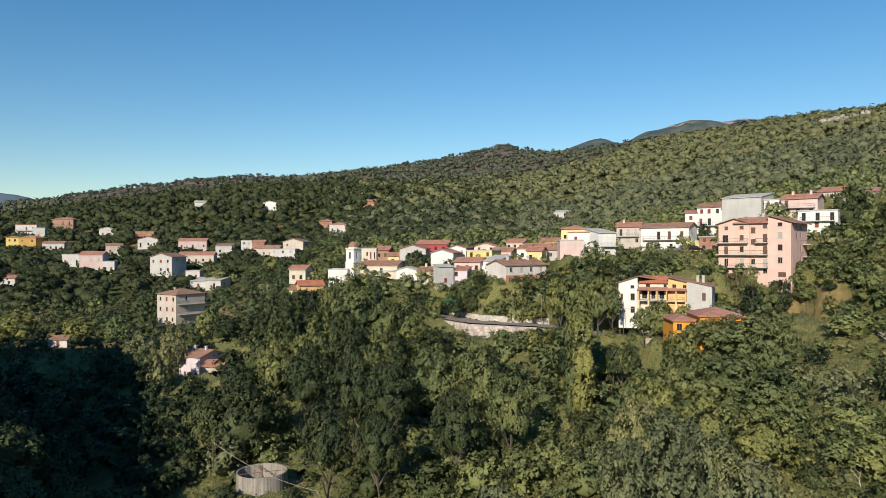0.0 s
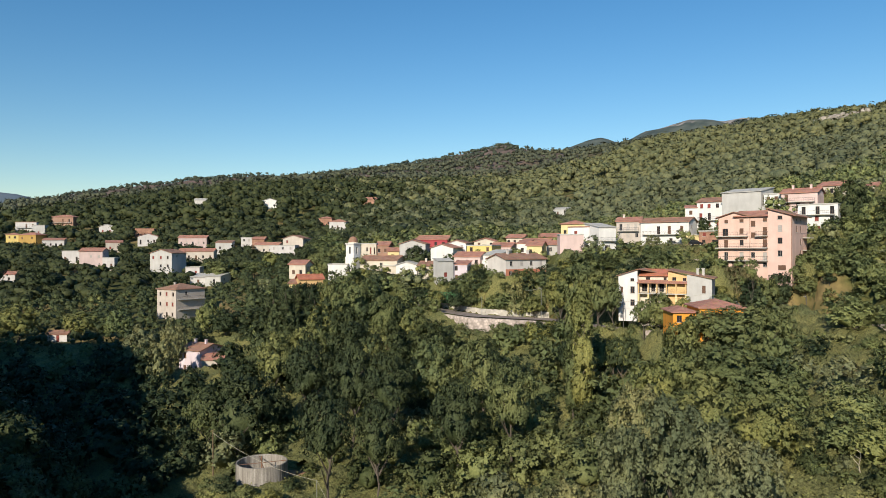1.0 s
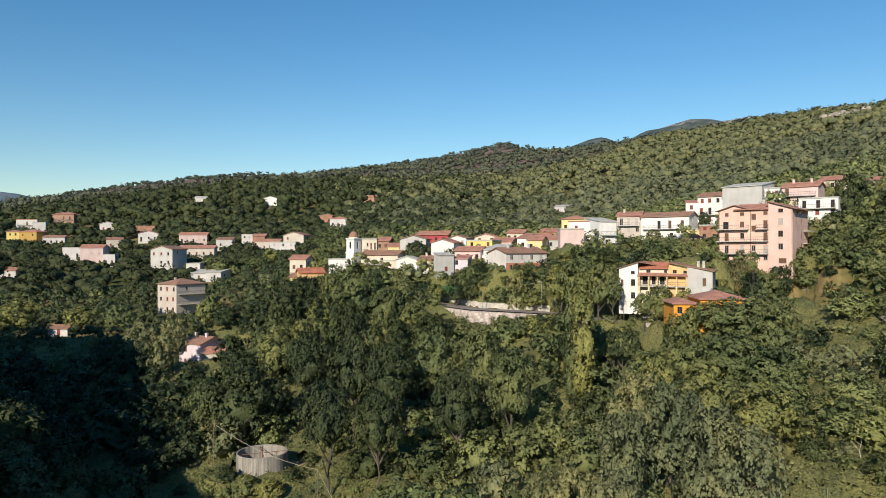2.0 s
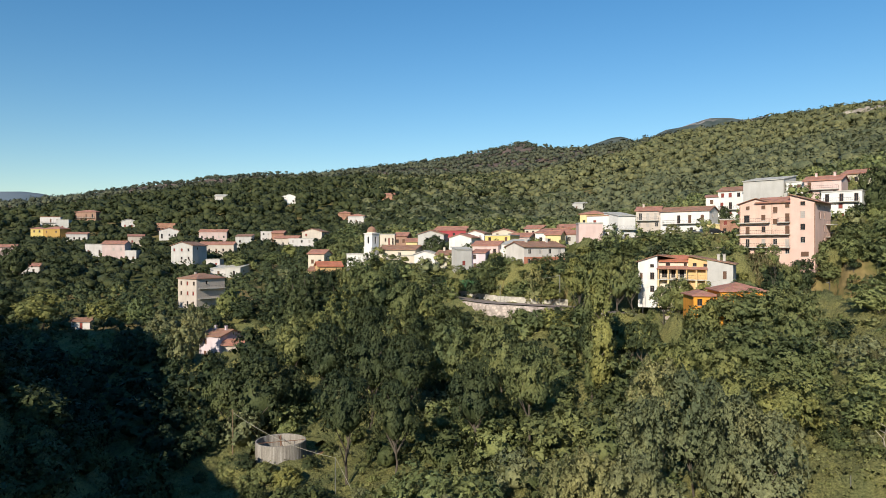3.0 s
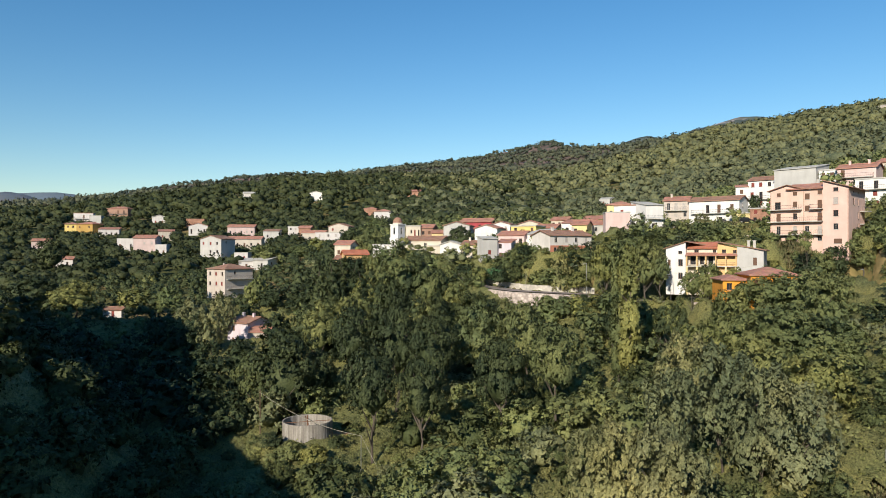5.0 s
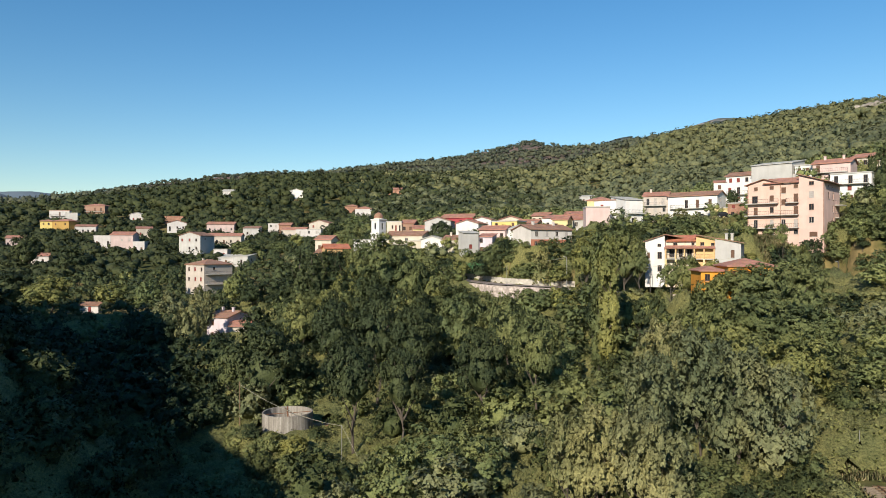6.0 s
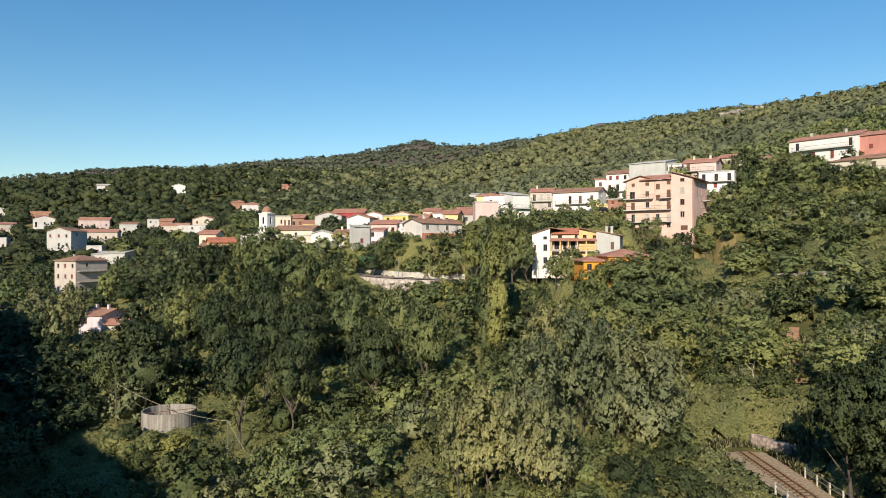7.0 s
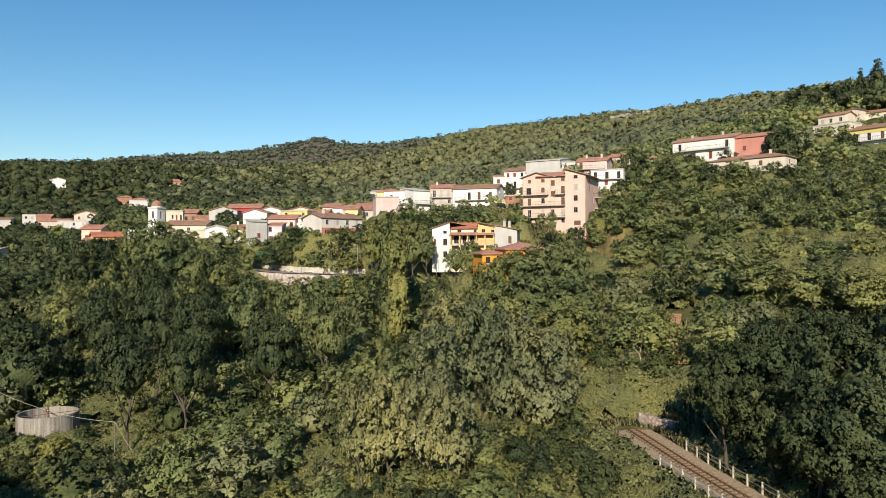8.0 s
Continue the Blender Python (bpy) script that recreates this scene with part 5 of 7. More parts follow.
def tree(x, y, height, key, i, wide=1.0, sink=0.0, name="tree", label=""):
    r = math.hypot(x, y)
    q = r * 8 / height
    form, leafage, trunk = NEAR[key, i, 0 if q < 58 else 1 if q < 90 else 2 if q < 165 else 3]
    ob = thing(name, x, y, ground_z(x, y) - sink, nrng.uniform(0, 360))
    ob.scale = (height * wide, height * wide, height)
    tagged(ob, (label or TREE_LABELS[key]) if form != "conifer" else "dark conifer with layered branches", "tree", "trees of the valley")
    # a tree that is tall for its width carries its crown on a longer stem
    k = min(1.0, 1.45 * wide) if form in ("round", "bush") else 1.0
    share("trunk", trunk, ob, Matrix.Diagonal((1, 1, (1 - k + 0.55 * k) / 0.55, 1)))
    share("crown", leafage, ob, Matrix.Translation((0, 0, 1 - k)) @ Matrix.Diagonal((1, 1, k, 1)))
    return ob


def in_house(x, y, margin):
    for hx, hy, rot, w, d in FOOTPRINTS:
        c, s = math.cos(radians(-rot)), math.sin(radians(-rot))
        u, v = (x - hx) * c - (y - hy) * s, (x - hx) * s + (y - hy) * c
        if -margin < u < w + margin and -margin < v < d + margin:
            return True
    return False


# open places: x, y, radius
CLEARINGS = [(37, 60, 5), (35, 52, 5), (33, 44, 5), (32, 36, 5), (38, 67, 4), (86, 171, 4), (92, 163, 5), (95, 153, 5), (96, 143, 4), (80, 148, 6), (84, 138, 6), (86, 127, 5), (88, 117, 4), (70, 121, 3.5), (54, 79, 3), (57, 85, 3), (59, 89, 3), (62, 93, 3), (65, 98, 3), (67, 101, 3), (-33, 127, 8), (-31, 118, 4), (-24, 122, 5), (78, 176, 7), (88, 168, 7), (70, 182, 6), (58, 158, 5), (66, 212, 6), (76, 206, 6), (43, 79, 6), (41, 66, 5), (40, 52, 6), (59, 88, 4), (62, 103, 5), (50, 72, 6)]


def clear(x, y, margin):
    if in_house(x, y, margin):
        return True
    for line, half in ((ROAD, 4.5), (LANE, 3.0), (RAIL, 4.5)):
        if along(line, np.array([x]), np.array([y]))[0][0] < half + margin * 0.4:
            return True
    return any(math.hypot(x - a, y - b) < r + margin * 0.3 for a, b, r in CLEARINGS)


def scatter():
    """Positions for trees, wider apart further off."""
    out = []
    cells = {}
    rng = random.Random(11)
    for _ in range(90000):
        az = rng.uniform(-0.67, 0.87)
        r = math.sqrt(rng.uniform(45**2, 330**2))
        x, y = r * math.sin(az), r * math.cos(az)
        gap = min(7.0, max(3.6, 0.8 * canopy(x, y)))
        cx, cy = int(x // 7), int(y // 7)
        if any(math.hypot(x - a, y - b) < gap for i in (-1, 0, 1) for j in (-1, 0, 1) for a, b in cells.get((cx + i, cy + j), ())):
            continue
        if clear(x, y, 2.2):
            continue
        cells.setdefault((cx, cy), []).append((x, y))
        out.append((r, x, y))
    return sorted(out)


def canopy(x, y):
    """How high the trees stand in each part of the valley."""
    d = float(along(ROAD, np.array([x]), np.array([y]))[0][0])
    if d < 15 and x > 72:
        return 2.2
    if y > 195 and -60 < x < 130:
        return 4.0
    if x > 100 and y > 150:
        return 4.4
    if x > 88 and y > 105:
        return 5.2
    if d < 10 and x < 60:
        return 4.4
    if x > 28 and y < 100:
        return 4.0
    if math.hypot(x + 31, y - 114) < 17:
        return 3.0
    if math.hypot(x, y) < 85:
        return 4.6
    return 9.0


def grown(x, y, top, width, key, i, label=""):
    """A tree whose crown ends at the height top and is width across."""
    h = max(top - ground_z(x, y), 2.6) * 1.07
    width = min(width, 1.15 * h)
    CLEARINGS.append((x, y, min(width * 0.28, 3.0)))
    spread_of = {"round": 0.86, "bush": 0.84, "tall": 0.36, "conifer": 0.62}[NEAR[key, i, 0][0]]
    tree(x, y, h, key, i, wide=width / spread_of / h, label=label)


# ---- trees that stand out one by one ----
grown(47.7, 138.0, -15.6, 7.8, "LEAF", 1)
grown(50.7, 141.2, -15.0, 10.3, "LEAF", 0)
grown(53.6, 140.1, -13.9, 11.5, "LEAF", 0)
grown(56.3, 136.9, -13.1, 12.5, "LEAF", 0)
grown(59.0, 133.6, -12.6, 13.4, "LEAF", 0)
grown(60.3, 128.6, -13.1, 9.8, "LEAF", 1)
grown(36.8, 118.4, -20.7, 8.5, "LEAF", 0)
grown(42.7, 124.9, -18.3, 9.1, "LEAF", 0)
grown(46.2, 121.5, -18.1, 10.9, "LEAF", 0)
grown(50.2, 117.8, -17.8, 11.8, "LEAF", 0)
grown(52.1, 110.3, -19.0, 10.3, "LEAF", 0)
grown(37.7, 101.2, -21.5, 9.1, "LEAF", 0)
grown(43.2, 94.6, -21.4, 9.6, "LEAF", 0)
grown(-26.8, 234.5, -9.7, 7.9, "LEAF", 0)
grown(-22.6, 234.0, -10.1, 7.9, "LEAF", 0)
grown(-18.4, 233.3, -10.4, 7.9, "LEAF", 0)
grown(-14.2, 231.6, -11.1, 7.1, "LEAF", 0)
grown(92.0, 170.0, -6.0, 8.0, "LEAF", 1)
grown(95.5, 163.0, -6.2, 8.5, "LEAF", 0)
grown(98.5, 156.0, -6.5, 8.5, "LEAF_LIGHT", 0)
grown(100.5, 149.0, -6.5, 8.5, "LEAF", 1)
grown(102.5, 141.0, -6.0, 9.0, "LEAF_LIGHT", 0)
grown(105.0, 133.0, -6.0, 9.0, "LEAF", 0)
grown(108.5, 125.0, -5.5, 9.0, "LEAF", 1)
grown(91.5, 165.5, -12.0, 5.6, "LEAF_DARK", 0)
grown(89.5, 172.2, -8.5, 6.5, "LEAF", 1)
grown(91.2, 168.6, -11.0, 5.6, "LEAF", 0)
grown(95.0, 158.5, -12.0, 6.0, "LEAF", 0)
grown(97.0, 151.0, -12.2, 6.0, "LEAF_DARK", 1)
grown(98.5, 143.5, -11.8, 6.2, "LEAF", 0)
grown(100.0, 135.5, -11.6, 6.4, "LEAF", 1)
grown(70.5, 177.0, -11.8, 5.0, "LEAF", 0)
grown(75.5, 171.5, -10.0, 6.2, "LEAF_DARK", 0)
grown(79.5, 173.0, -8.4, 6.4, "LEAF", 1)
grown(83.5, 174.0, -7.6, 7.0, "LEAF_DARK", 1)
grown(87.8, 174.6, -5.8, 7.6, "LEAF", 0)
grown(92.0, 176.0, -4.4, 8.6, "LEAF", 1)
grown(25.6, 91.5, -19.3, 8.0, "LEAF_GREY", 1)
grown(28.6, 87.5, -19.9, 8.4, "LEAF_GREY", 1)
grown(31.3, 82.3, -21.2, 8.8, "LEAF_GREY", 1)
grown(21.4, 83.3, -22.7, 6.6, "LEAF_GREY", 1)
grown(33.8, 78.0, -22.4, 8.5, "LEAF_GREY", 1)
grown(14.3, 76.7, -26.9, 7.2, "LEAF_GREY", 1)
grown(17.8, 73.9, -26.8, 6.4, "LEAF_GREY", 1)
grown(11.3, 77.2, -28.3, 6.0, "LEAF_GREY", 1)
grown(19.9, 71.3, -27.6, 6.2, "LEAF_GREY", 1)
grown(26.4, 131.5, -10.4, 6.2, "LEAF", 3, "tall slender poplar with bare lower stems")
grown(24.8, 133.8, -12.4, 4.7, "LEAF", 3, "tall slender poplar with bare lower stems")
grown(33.5, 174.9, -5.4, 10.9, "LEAF", 1, "spreading dark green tree beside the white villa")
grown(38.3, 171.9, -6.5, 9.4, "LEAF", 1, "spreading dark green tree beside the white villa")
grown(29.9, 177.6, -7.4, 8.3, "LEAF", 1, "spreading dark green tree beside the white villa")
grown(41.4, 169.1, -10.0, 5.3, "LEAF", 1, "spreading dark green tree beside the white villa")
grown(-22.9, 184.7, -6.9, 15.5, "LEAF", 0)
grown(-43.0, 256.0, -0.6, 12.0, "LEAF", 0)
grown(-51.0, 261.0, -0.2, 11.0, "LEAF_DARK", 0)
grown(-28.0, 182.0, -10.4, 8.4, "LEAF", 0)
grown(-17.1, 187.3, -11.2, 8.6, "LEAF", 0)
grown(-8.5, 241.5, -0.4, 9.5, "LEAF_DARK", 0, "round dark tree between village houses")
grown(9.6, 215.9, -6.6, 6.0, "LEAF", 1, "round green tree before a white house")
grown(-41.8, 175.2, -10.8, 11.0, "LEAF_DARK", 2)
grown(-37.9, 174.0, -12.5, 10.9, "LEAF_DARK", 2)
grown(-45.0, 176.5, -14.3, 10.4, "LEAF_DARK", 2)
grown(-34.6, 178.8, -13.2, 11.1, "LEAF_DARK", 2)
grown(-37.3, 182.3, -11.6, 10.8, "LEAF_DARK", 2)
grown(-31.4, 177.4, -14.6, 9.6, "LEAF_DARK", 2)
grown(-73.3, 191.6, -20.9, 7.1, "LEAF_GREY", 1)
grown(-82.4, 193.3, -22.7, 9.6, "LEAF_GREY", 1)
grown(-70.8, 176.5, -23.4, 7.3, "LEAF_GREY", 1)
grown(-40.5, 138.3, -26.1, 14.3, "LEAF_DARK", 0)
grown(-35.0, 144.0, -29.4, 9.1, "LEAF_DARK", 0)
grown(-47.6, 142.4, -29.3, 8.0, "LEAF", 1)
grown(-28.5, 147.4, -20.4, 10.3, "LEAF_DARK", 0)
grown(-17.8, 139.0, -19.5, 11.8, "LEAF_DARK", 0)
grown(-10.5, 131.7, -20.9, 10.1, "LEAF_DARK", 0)
grown(-1.0, 145.1, -20.0, 12.2, "LEAF", 0)
grown(8.0, 139.9, -19.4, 10.7, "LEAF", 1)
grown(2.0, 118.1, -23.1, 9.9, "LEAF_DARK", 0)
grown(12.0, 119.5, -21.3, 9.2, "LEAF", 0)
grown(-18.8, 116.6, -24.9, 9.9, "LEAF_DARK", 1)
grown(-10.7, 111.6, -25.8, 8.6, "LEAF_DARK", 0)
grown(49.5, 158.5, -11.2, 7.1, "LEAF", 1, "bushy tree before the porch of the villa")
grown(46.1, 159.6, -13.2, 5.1, "LEAF", 1, "bushy tree before the porch of the villa")
grown(54.4, 156.9, -12.4, 4.6, "LEAF", 1, "bushy tree before the porch of the villa")
grown(94.3, 180.7, -3.2, 10.8, "LEAF_LIGHT", 0)
grown(98.8, 173.1, -0.5, 11.8, "LEAF", 0)
grown(102.8, 165.3, -0.9, 14.1, "LEAF_LIGHT", 0)
grown(108.6, 158.7, 0.1, 14.0, "LEAF_LIGHT", 0)
grown(117.7, 155.1, 0.8, 15.4, "LEAF", 0)
grown(123.7, 145.8, 0.3, 15.2, "LEAF_LIGHT", 0)
grown(131.1, 139.3, 0.6, 16.4, "LEAF_LIGHT", 0)
grown(135.1, 130.3, 0.6, 14.9, "LEAF", 0)
grown(80.3, 138.1, -10.8, 11.0, "LEAF_LIGHT", 0)
grown(84.7, 129.6, -12.1, 11.9, "LEAF_LIGHT", 0)
grown(89.4, 120.2, -11.6, 12.6, "LEAF_LIGHT", 0)
grown(93.0, 111.0, -11.2, 13.3, "LEAF_LIGHT", 0)
grown(95.9, 101.8, -12.3, 13.9, "LEAF_LIGHT", 0)
grown(100.7, 97.0, -11.3, 12.9, "LEAF", 0)
grown(78.2, 127.7, -18.0, 9.2, "LEAF_LIGHT", 0)
grown(74.5, 91.3, -14.6, 15.4, "LEAF", 0)
grown(75.7, 82.3, -15.7, 12.0, "LEAF", 0)
grown(77.3, 75.2, -16.3, 12.4, "LEAF", 0)
grown(57.0, 96.2, -20.4, 10.3, "LEAF_LIGHT", 0)
grown(51.6, 90.0, -23.1, 7.2, "LEAF_LIGHT", 0)
grown(52.5, 84.9, -22.3, 7.7, "LEAF_LIGHT", 0)
grown(56.9, 75.8, -21.9, 8.7, "LEAF_LIGHT", 0)
grown(43.2, 57.4, -22.1, 7.2, "LEAF_DARK", 1, "large dark tree with dense foliage beside the railway")
grown(47.1, 56.8, -19.9, 9.6, "LEAF_DARK", 0, "large dark tree with dense foliage beside the railway")
grown(49.0, 52.5, -18.8, 10.5, "LEAF_DARK", 1, "large dark tree with dense foliage beside the railway")
grown(50.4, 48.3, -18.5, 10.2, "LEAF_DARK", 0, "large dark tree with dense foliage beside the railway")
grown(44.6, 52.0, -25.2, 7.6, "LEAF_DARK", 0, "large dark tree with dense foliage beside the railway")
grown(44.2, 46.8, -23.5, 8.8, "LEAF_DARK", 1, "large dark tree with dense foliage beside the railway")
grown(44.7, 42.8, -23.3, 9.5, "LEAF_DARK", 0, "large dark tree with dense foliage beside the railway")
grown(43.4, 40.8, -27.3, 8.0, "LEAF_DARK", 1, "large dark tree with dense foliage beside the railway")
grown(148.2, 170.4, 21.6, 12.1, "LEAF_DARK", 0)
grown(163.9, 164.0, 19.4, 14.2, "LEAF_DARK", 0)
grown(136.5, 179.9, 15.5, 6.9, "LEAF_DARK", 0)
grown(129.2, 187.6, 15.4, 8.7, "LEAF_DARK", 0)
grown(116.0, 180.8, 12.4, 8.2, "LEAF_DARK", 0)
grown(112.9, 194.4, 17.4, 10.3, "LEAF_DARK", 0)
grown(135.5, 153.6, 4.6, 12.6, "LEAF", 0)
grown(136.0, 146.4, 5.4, 13.8, "LEAF", 0)
grown(125.1, 155.8, 2.3, 12.2, "LEAF", 0)
grown(79.6, 213.7, 7.8, 4.2, "LEAF_DARK", 1, "dark green tree between the white houses")
grown(65.1, 216.5, 2.4, 6.9, "LEAF_GREY", 0, "small pale street tree on the terrace")
grown(74.4, 168.4, -4.7, 3.1, "LEAF_LIGHT", 1, "young yellow-green tree before the apartment house")
grown(215.0, 209.0, 51.9, 6.9, "LEAF_DARK", 2)
grown(218.7, 205.2, 54.5, 11.5, "LEAF_DARK", 2)
grown(211.9, 212.2, 47.9, 9.2, "LEAF_DARK", 0)
grown(214.9, 223.2, 48.8, 14.2, "LEAF_DARK", 0)
grown(214.4, 237.3, 51.4, 12.2, "LEAF_DARK", 0)
grown(218.0, 247.5, 51.5, 10.1, "LEAF_DARK", 0)
grown(-17.5, 225.4, -11.4, 4.5, "LEAF_DARK", 1)
grown(-11.6, 211.8, -12.1, 6.5, "LEAF", 1)
grown(-6.3, 206.0, -12.6, 7.9, "LEAF_DARK", 1)
grown(-1.6, 200.1, -13.3, 6.7, "LEAF", 1)
grown(6.0, 203.0, -11.5, 7.1, "LEAF", 0)
grown(11.5, 199.8, -10.7, 7.7, "LEAF_DARK", 1)
grown(16.3, 196.4, -9.4, 6.9, "LEAF", 1)
grown(20.3, 193.0, -10.9, 6.5, "LEAF_GREY", 1)
grown(24.8, 190.5, -14.5, 7.3, "LEAF", 1)
grown(31.7, 197.6, -6.9, 6.1, "LEAF_DARK", 1)
grown(36.5, 202.8, -4.0, 7.9, "LEAF", 0)
grown(41.5, 199.8, -3.6, 9.4, "LEAF", 1)
grown(47.1, 198.6, -3.4, 9.4, "LEAF_DARK", 1)
grown(53.5, 201.1, -3.4, 9.6, "LEAF", 0)
grown(56.3, 192.0, -4.7, 6.1, "LEAF_GREY", 1)
grown(-12.7, 173.8, -19.4, 5.9, "LEAF_DARK", 0)
grown(-11.4, 178.1, -20.5, 6.0, "LEAF", 0)
grown(-8.8, 177.1, -20.3, 6.0, "LEAF", 1)
grown(-7.4, 177.6, -21.8, 6.0, "LEAF", 1)
grown(-5.6, 176.0, -20.1, 5.9, "LEAF", 0)
grown(-2.8, 174.2, -20.0, 5.9, "LEAF_DARK", 0)
grown(-1.8, 178.7, -20.2, 6.0, "LEAF", 0)
grown(1.0, 178.2, -20.9, 6.0, "LEAF_DARK", 1)
grown(2.1, 171.1, -23.8, 5.2, "LEAF_DARK", 0)
grown(3.6, 171.1, -23.8, 5.2, "LEAF", 0)
grown(5.3, 171.0, -24.1, 5.2, "LEAF_DARK", 0)
grown(7.5, 170.9, -24.5, 5.2, "LEAF_DARK", 0)
grown(8.9, 170.9, -24.5, 5.2, "LEAF", 0)
grown(10.9, 170.8, -23.6, 5.2, "LEAF_DARK", 0)
grown(12.5, 170.6, -23.8, 5.2, "LEAF_DARK", 0)
grown(14.9, 173.1, -19.5, 5.8, "LEAF", 0)
grown(16.6, 177.2, -20.8, 6.0, "LEAF", 1)
grown(18.6, 170.3, -19.5, 5.8, "LEAF", 0)
grown(21.0, 175.7, -21.6, 6.0, "LEAF", 0)
grown(21.4, 171.0, -19.6, 5.8, "LEAF_LIGHT", 0)
grown(23.4, 173.1, -19.4, 5.9, "LEAF_DARK", 1)
grown(25.1, 171.9, -21.2, 5.8, "LEAF", 1)
grown(26.9, 175.3, -19.5, 6.0, "LEAF", 1)
grown(28.6, 170.4, -19.8, 5.8, "LEAF_DARK", 0)
grown(29.6, 169.9, -18.8, 5.8, "LEAF_DARK", 0)
grown(-38.7, 161.3, -20.8, 9.9, "LEAF", 0)
grown(-35.4, 170.4, -20.1, 10.4, "LEAF_DARK", 0)
grown(-30.3, 164.2, -19.4, 10.0, "LEAF", 0)
grown(-26.9, 170.6, -19.8, 10.3, "LEAF", 1)
grown(-21.7, 163.6, -18.5, 9.9, "LEAF_DARK", 0)
grown(-16.0, 164.4, -20.2, 9.9, "LEAF", 0)
grown(-11.2, 163.0, -19.7, 9.8, "LEAF_DARK", 1)
grown(-6.9, 172.3, -21.8, 10.3, "LEAF_DARK", 0)
grown(-3.1, 164.5, -18.7, 9.8, "LEAF_DARK", 0)
grown(1.1, 171.6, -21.8, 10.2, "LEAF_DARK", 1)
grown(-30.9, 180.3, -14.8, 8.4, "LEAF", 1)
grown(-27.8, 179.9, -14.2, 8.4, "LEAF_DARK", 0)
grown(-24.3, 178.1, -16.2, 8.3, "LEAF_DARK", 0)
grown(-19.4, 180.8, -15.4, 8.3, "LEAF_DARK", 1)
grown(-15.3, 178.4, -13.5, 8.2, "LEAF", 0)
grown(-12.2, 181.0, -13.7, 8.3, "LEAF_DARK", 0)
grown(-8.5, 180.0, -16.2, 8.3, "LEAF", 1)
grown(17.6, 195.2, -11.1, 6.6, "LEAF_DARK", 0)
grown(20.9, 196.9, -10.5, 6.1, "LEAF_DARK", 0)
grown(23.8, 195.6, -13.3, 6.9, "LEAF_DARK", 0)
grown(27.0, 194.1, -13.9, 7.5, "LEAF", 0)
grown(30.3, 195.7, -11.1, 6.1, "LEAF", 0)
grown(3.9, 196.0, -13.3, 5.4, "LEAF_DARK", 0)
grown(7.9, 197.9, -12.7, 6.1, "LEAF_DARK", 1)
grown(11.8, 196.7, -12.4, 6.6, "LEAF", 0)
grown(-10.8, 205.7, -12.8, 5.7, "LEAF", 0)
grown(-5.6, 212.0, -11.6, 4.9, "LEAF", 0)
grown(-1.6, 214.0, -11.2, 4.9, "LEAF", 0)
grown(26.8, 147.7, -21.0, 5.3, "LEAF_DARK", 0)
grown(28.7, 147.3, -20.7, 5.3, "LEAF", 0)
grown(29.7, 147.1, -21.0, 5.3, "LEAF_DARK", 0)
grown(31.9, 146.7, -20.4, 5.3, "LEAF", 0)
grown(33.2, 146.4, -20.0, 5.3, "LEAF_LIGHT", 0)
grown(35.7, 145.8, -20.3, 5.3, "LEAF_DARK", 0)
grown(37.3, 145.4, -19.9, 5.3, "LEAF_LIGHT", 0)
grown(38.7, 145.0, -20.1, 5.3, "LEAF_DARK", 0)
grown(-34.9, 186.9, -10.7, 9.6, "LEAF_DARK", 0)
grown(-38.1, 186.3, -11.1, 8.7, "LEAF_DARK", 0)
grown(-31.7, 189.5, -10.6, 8.2, "LEAF", 0)
grown(-42.7, 192.4, -11.9, 7.5, "LEAF_DARK", 0)
grown(-29.8, 197.9, -10.1, 7.7, "LEAF", 0)
grown(-133.7, 301.9, -18.8, 15.2, "LEAF", 0)
grown(-157.3, 324.0, -16.0, 16.5, "LEAF_DARK", 0)
grown(-178.5, 312.8, -9.0, 16.5, "LEAF_DARK", 0)
grown(-204.8, 320.3, -3.2, 14.5, "LEAF_DARK", 0)
grown(-99.8, 314.7, -5.8, 15.2, "LEAF", 0)
grown(-82.7, 309.3, -5.8, 14.7, "LEAF", 0)
grown(-77.8, 320.8, -3.2, 12.6, "LEAF_LIGHT", 0)
grown(-55.7, 315.2, 3.1, 17.1, "LEAF", 0)
grown(-51.0, 326.2, 6.1, 15.2, "LEAF_LIGHT", 0)
grown(-113.8, 222.8, -20.7, 17.2, "LEAF", 0)
grown(-134.7, 222.6, -18.9, 21.9, "LEAF", 0)
grown(-155.2, 233.2, -17.6, 19.3, "LEAF_DARK", 0)
grown(-63.5, 205.6, -19.4, 9.9, "LEAF_DARK", 0)
grown(-71.3, 213.6, -17.3, 8.6, "LEAF_LIGHT", 0)
grown(-100.4, 218.2, -20.3, 9.2, "LEAF_LIGHT", 0)
grown(-37.4, 120.5, -40.7, 5.1, "LEAF_DARK", 0, "low bushy tree below the water tank")
grown(-32.7, 116.6, -40.9, 5.2, "LEAF", 0, "low bushy tree below the water tank")
grown(-28.6, 115.7, -41.2, 5.1, "LEAF", 0, "low bushy tree below the water tank")
grown(-26.3, 121.3, -41.3, 4.7, "LEAF_DARK", 0, "low bushy tree below the water tank")
grown(-27.7, 108.7, -42.2, 5.1, "LEAF", 0, "low bushy tree below the water tank")
grown(-32.6, 108.3, -41.9, 5.2, "LEAF_DARK", 0, "low bushy tree below the water tank")
grown(-23.3, 110.7, -42.9, 5.2, "LEAF_DARK", 0, "low bushy tree below the water tank")

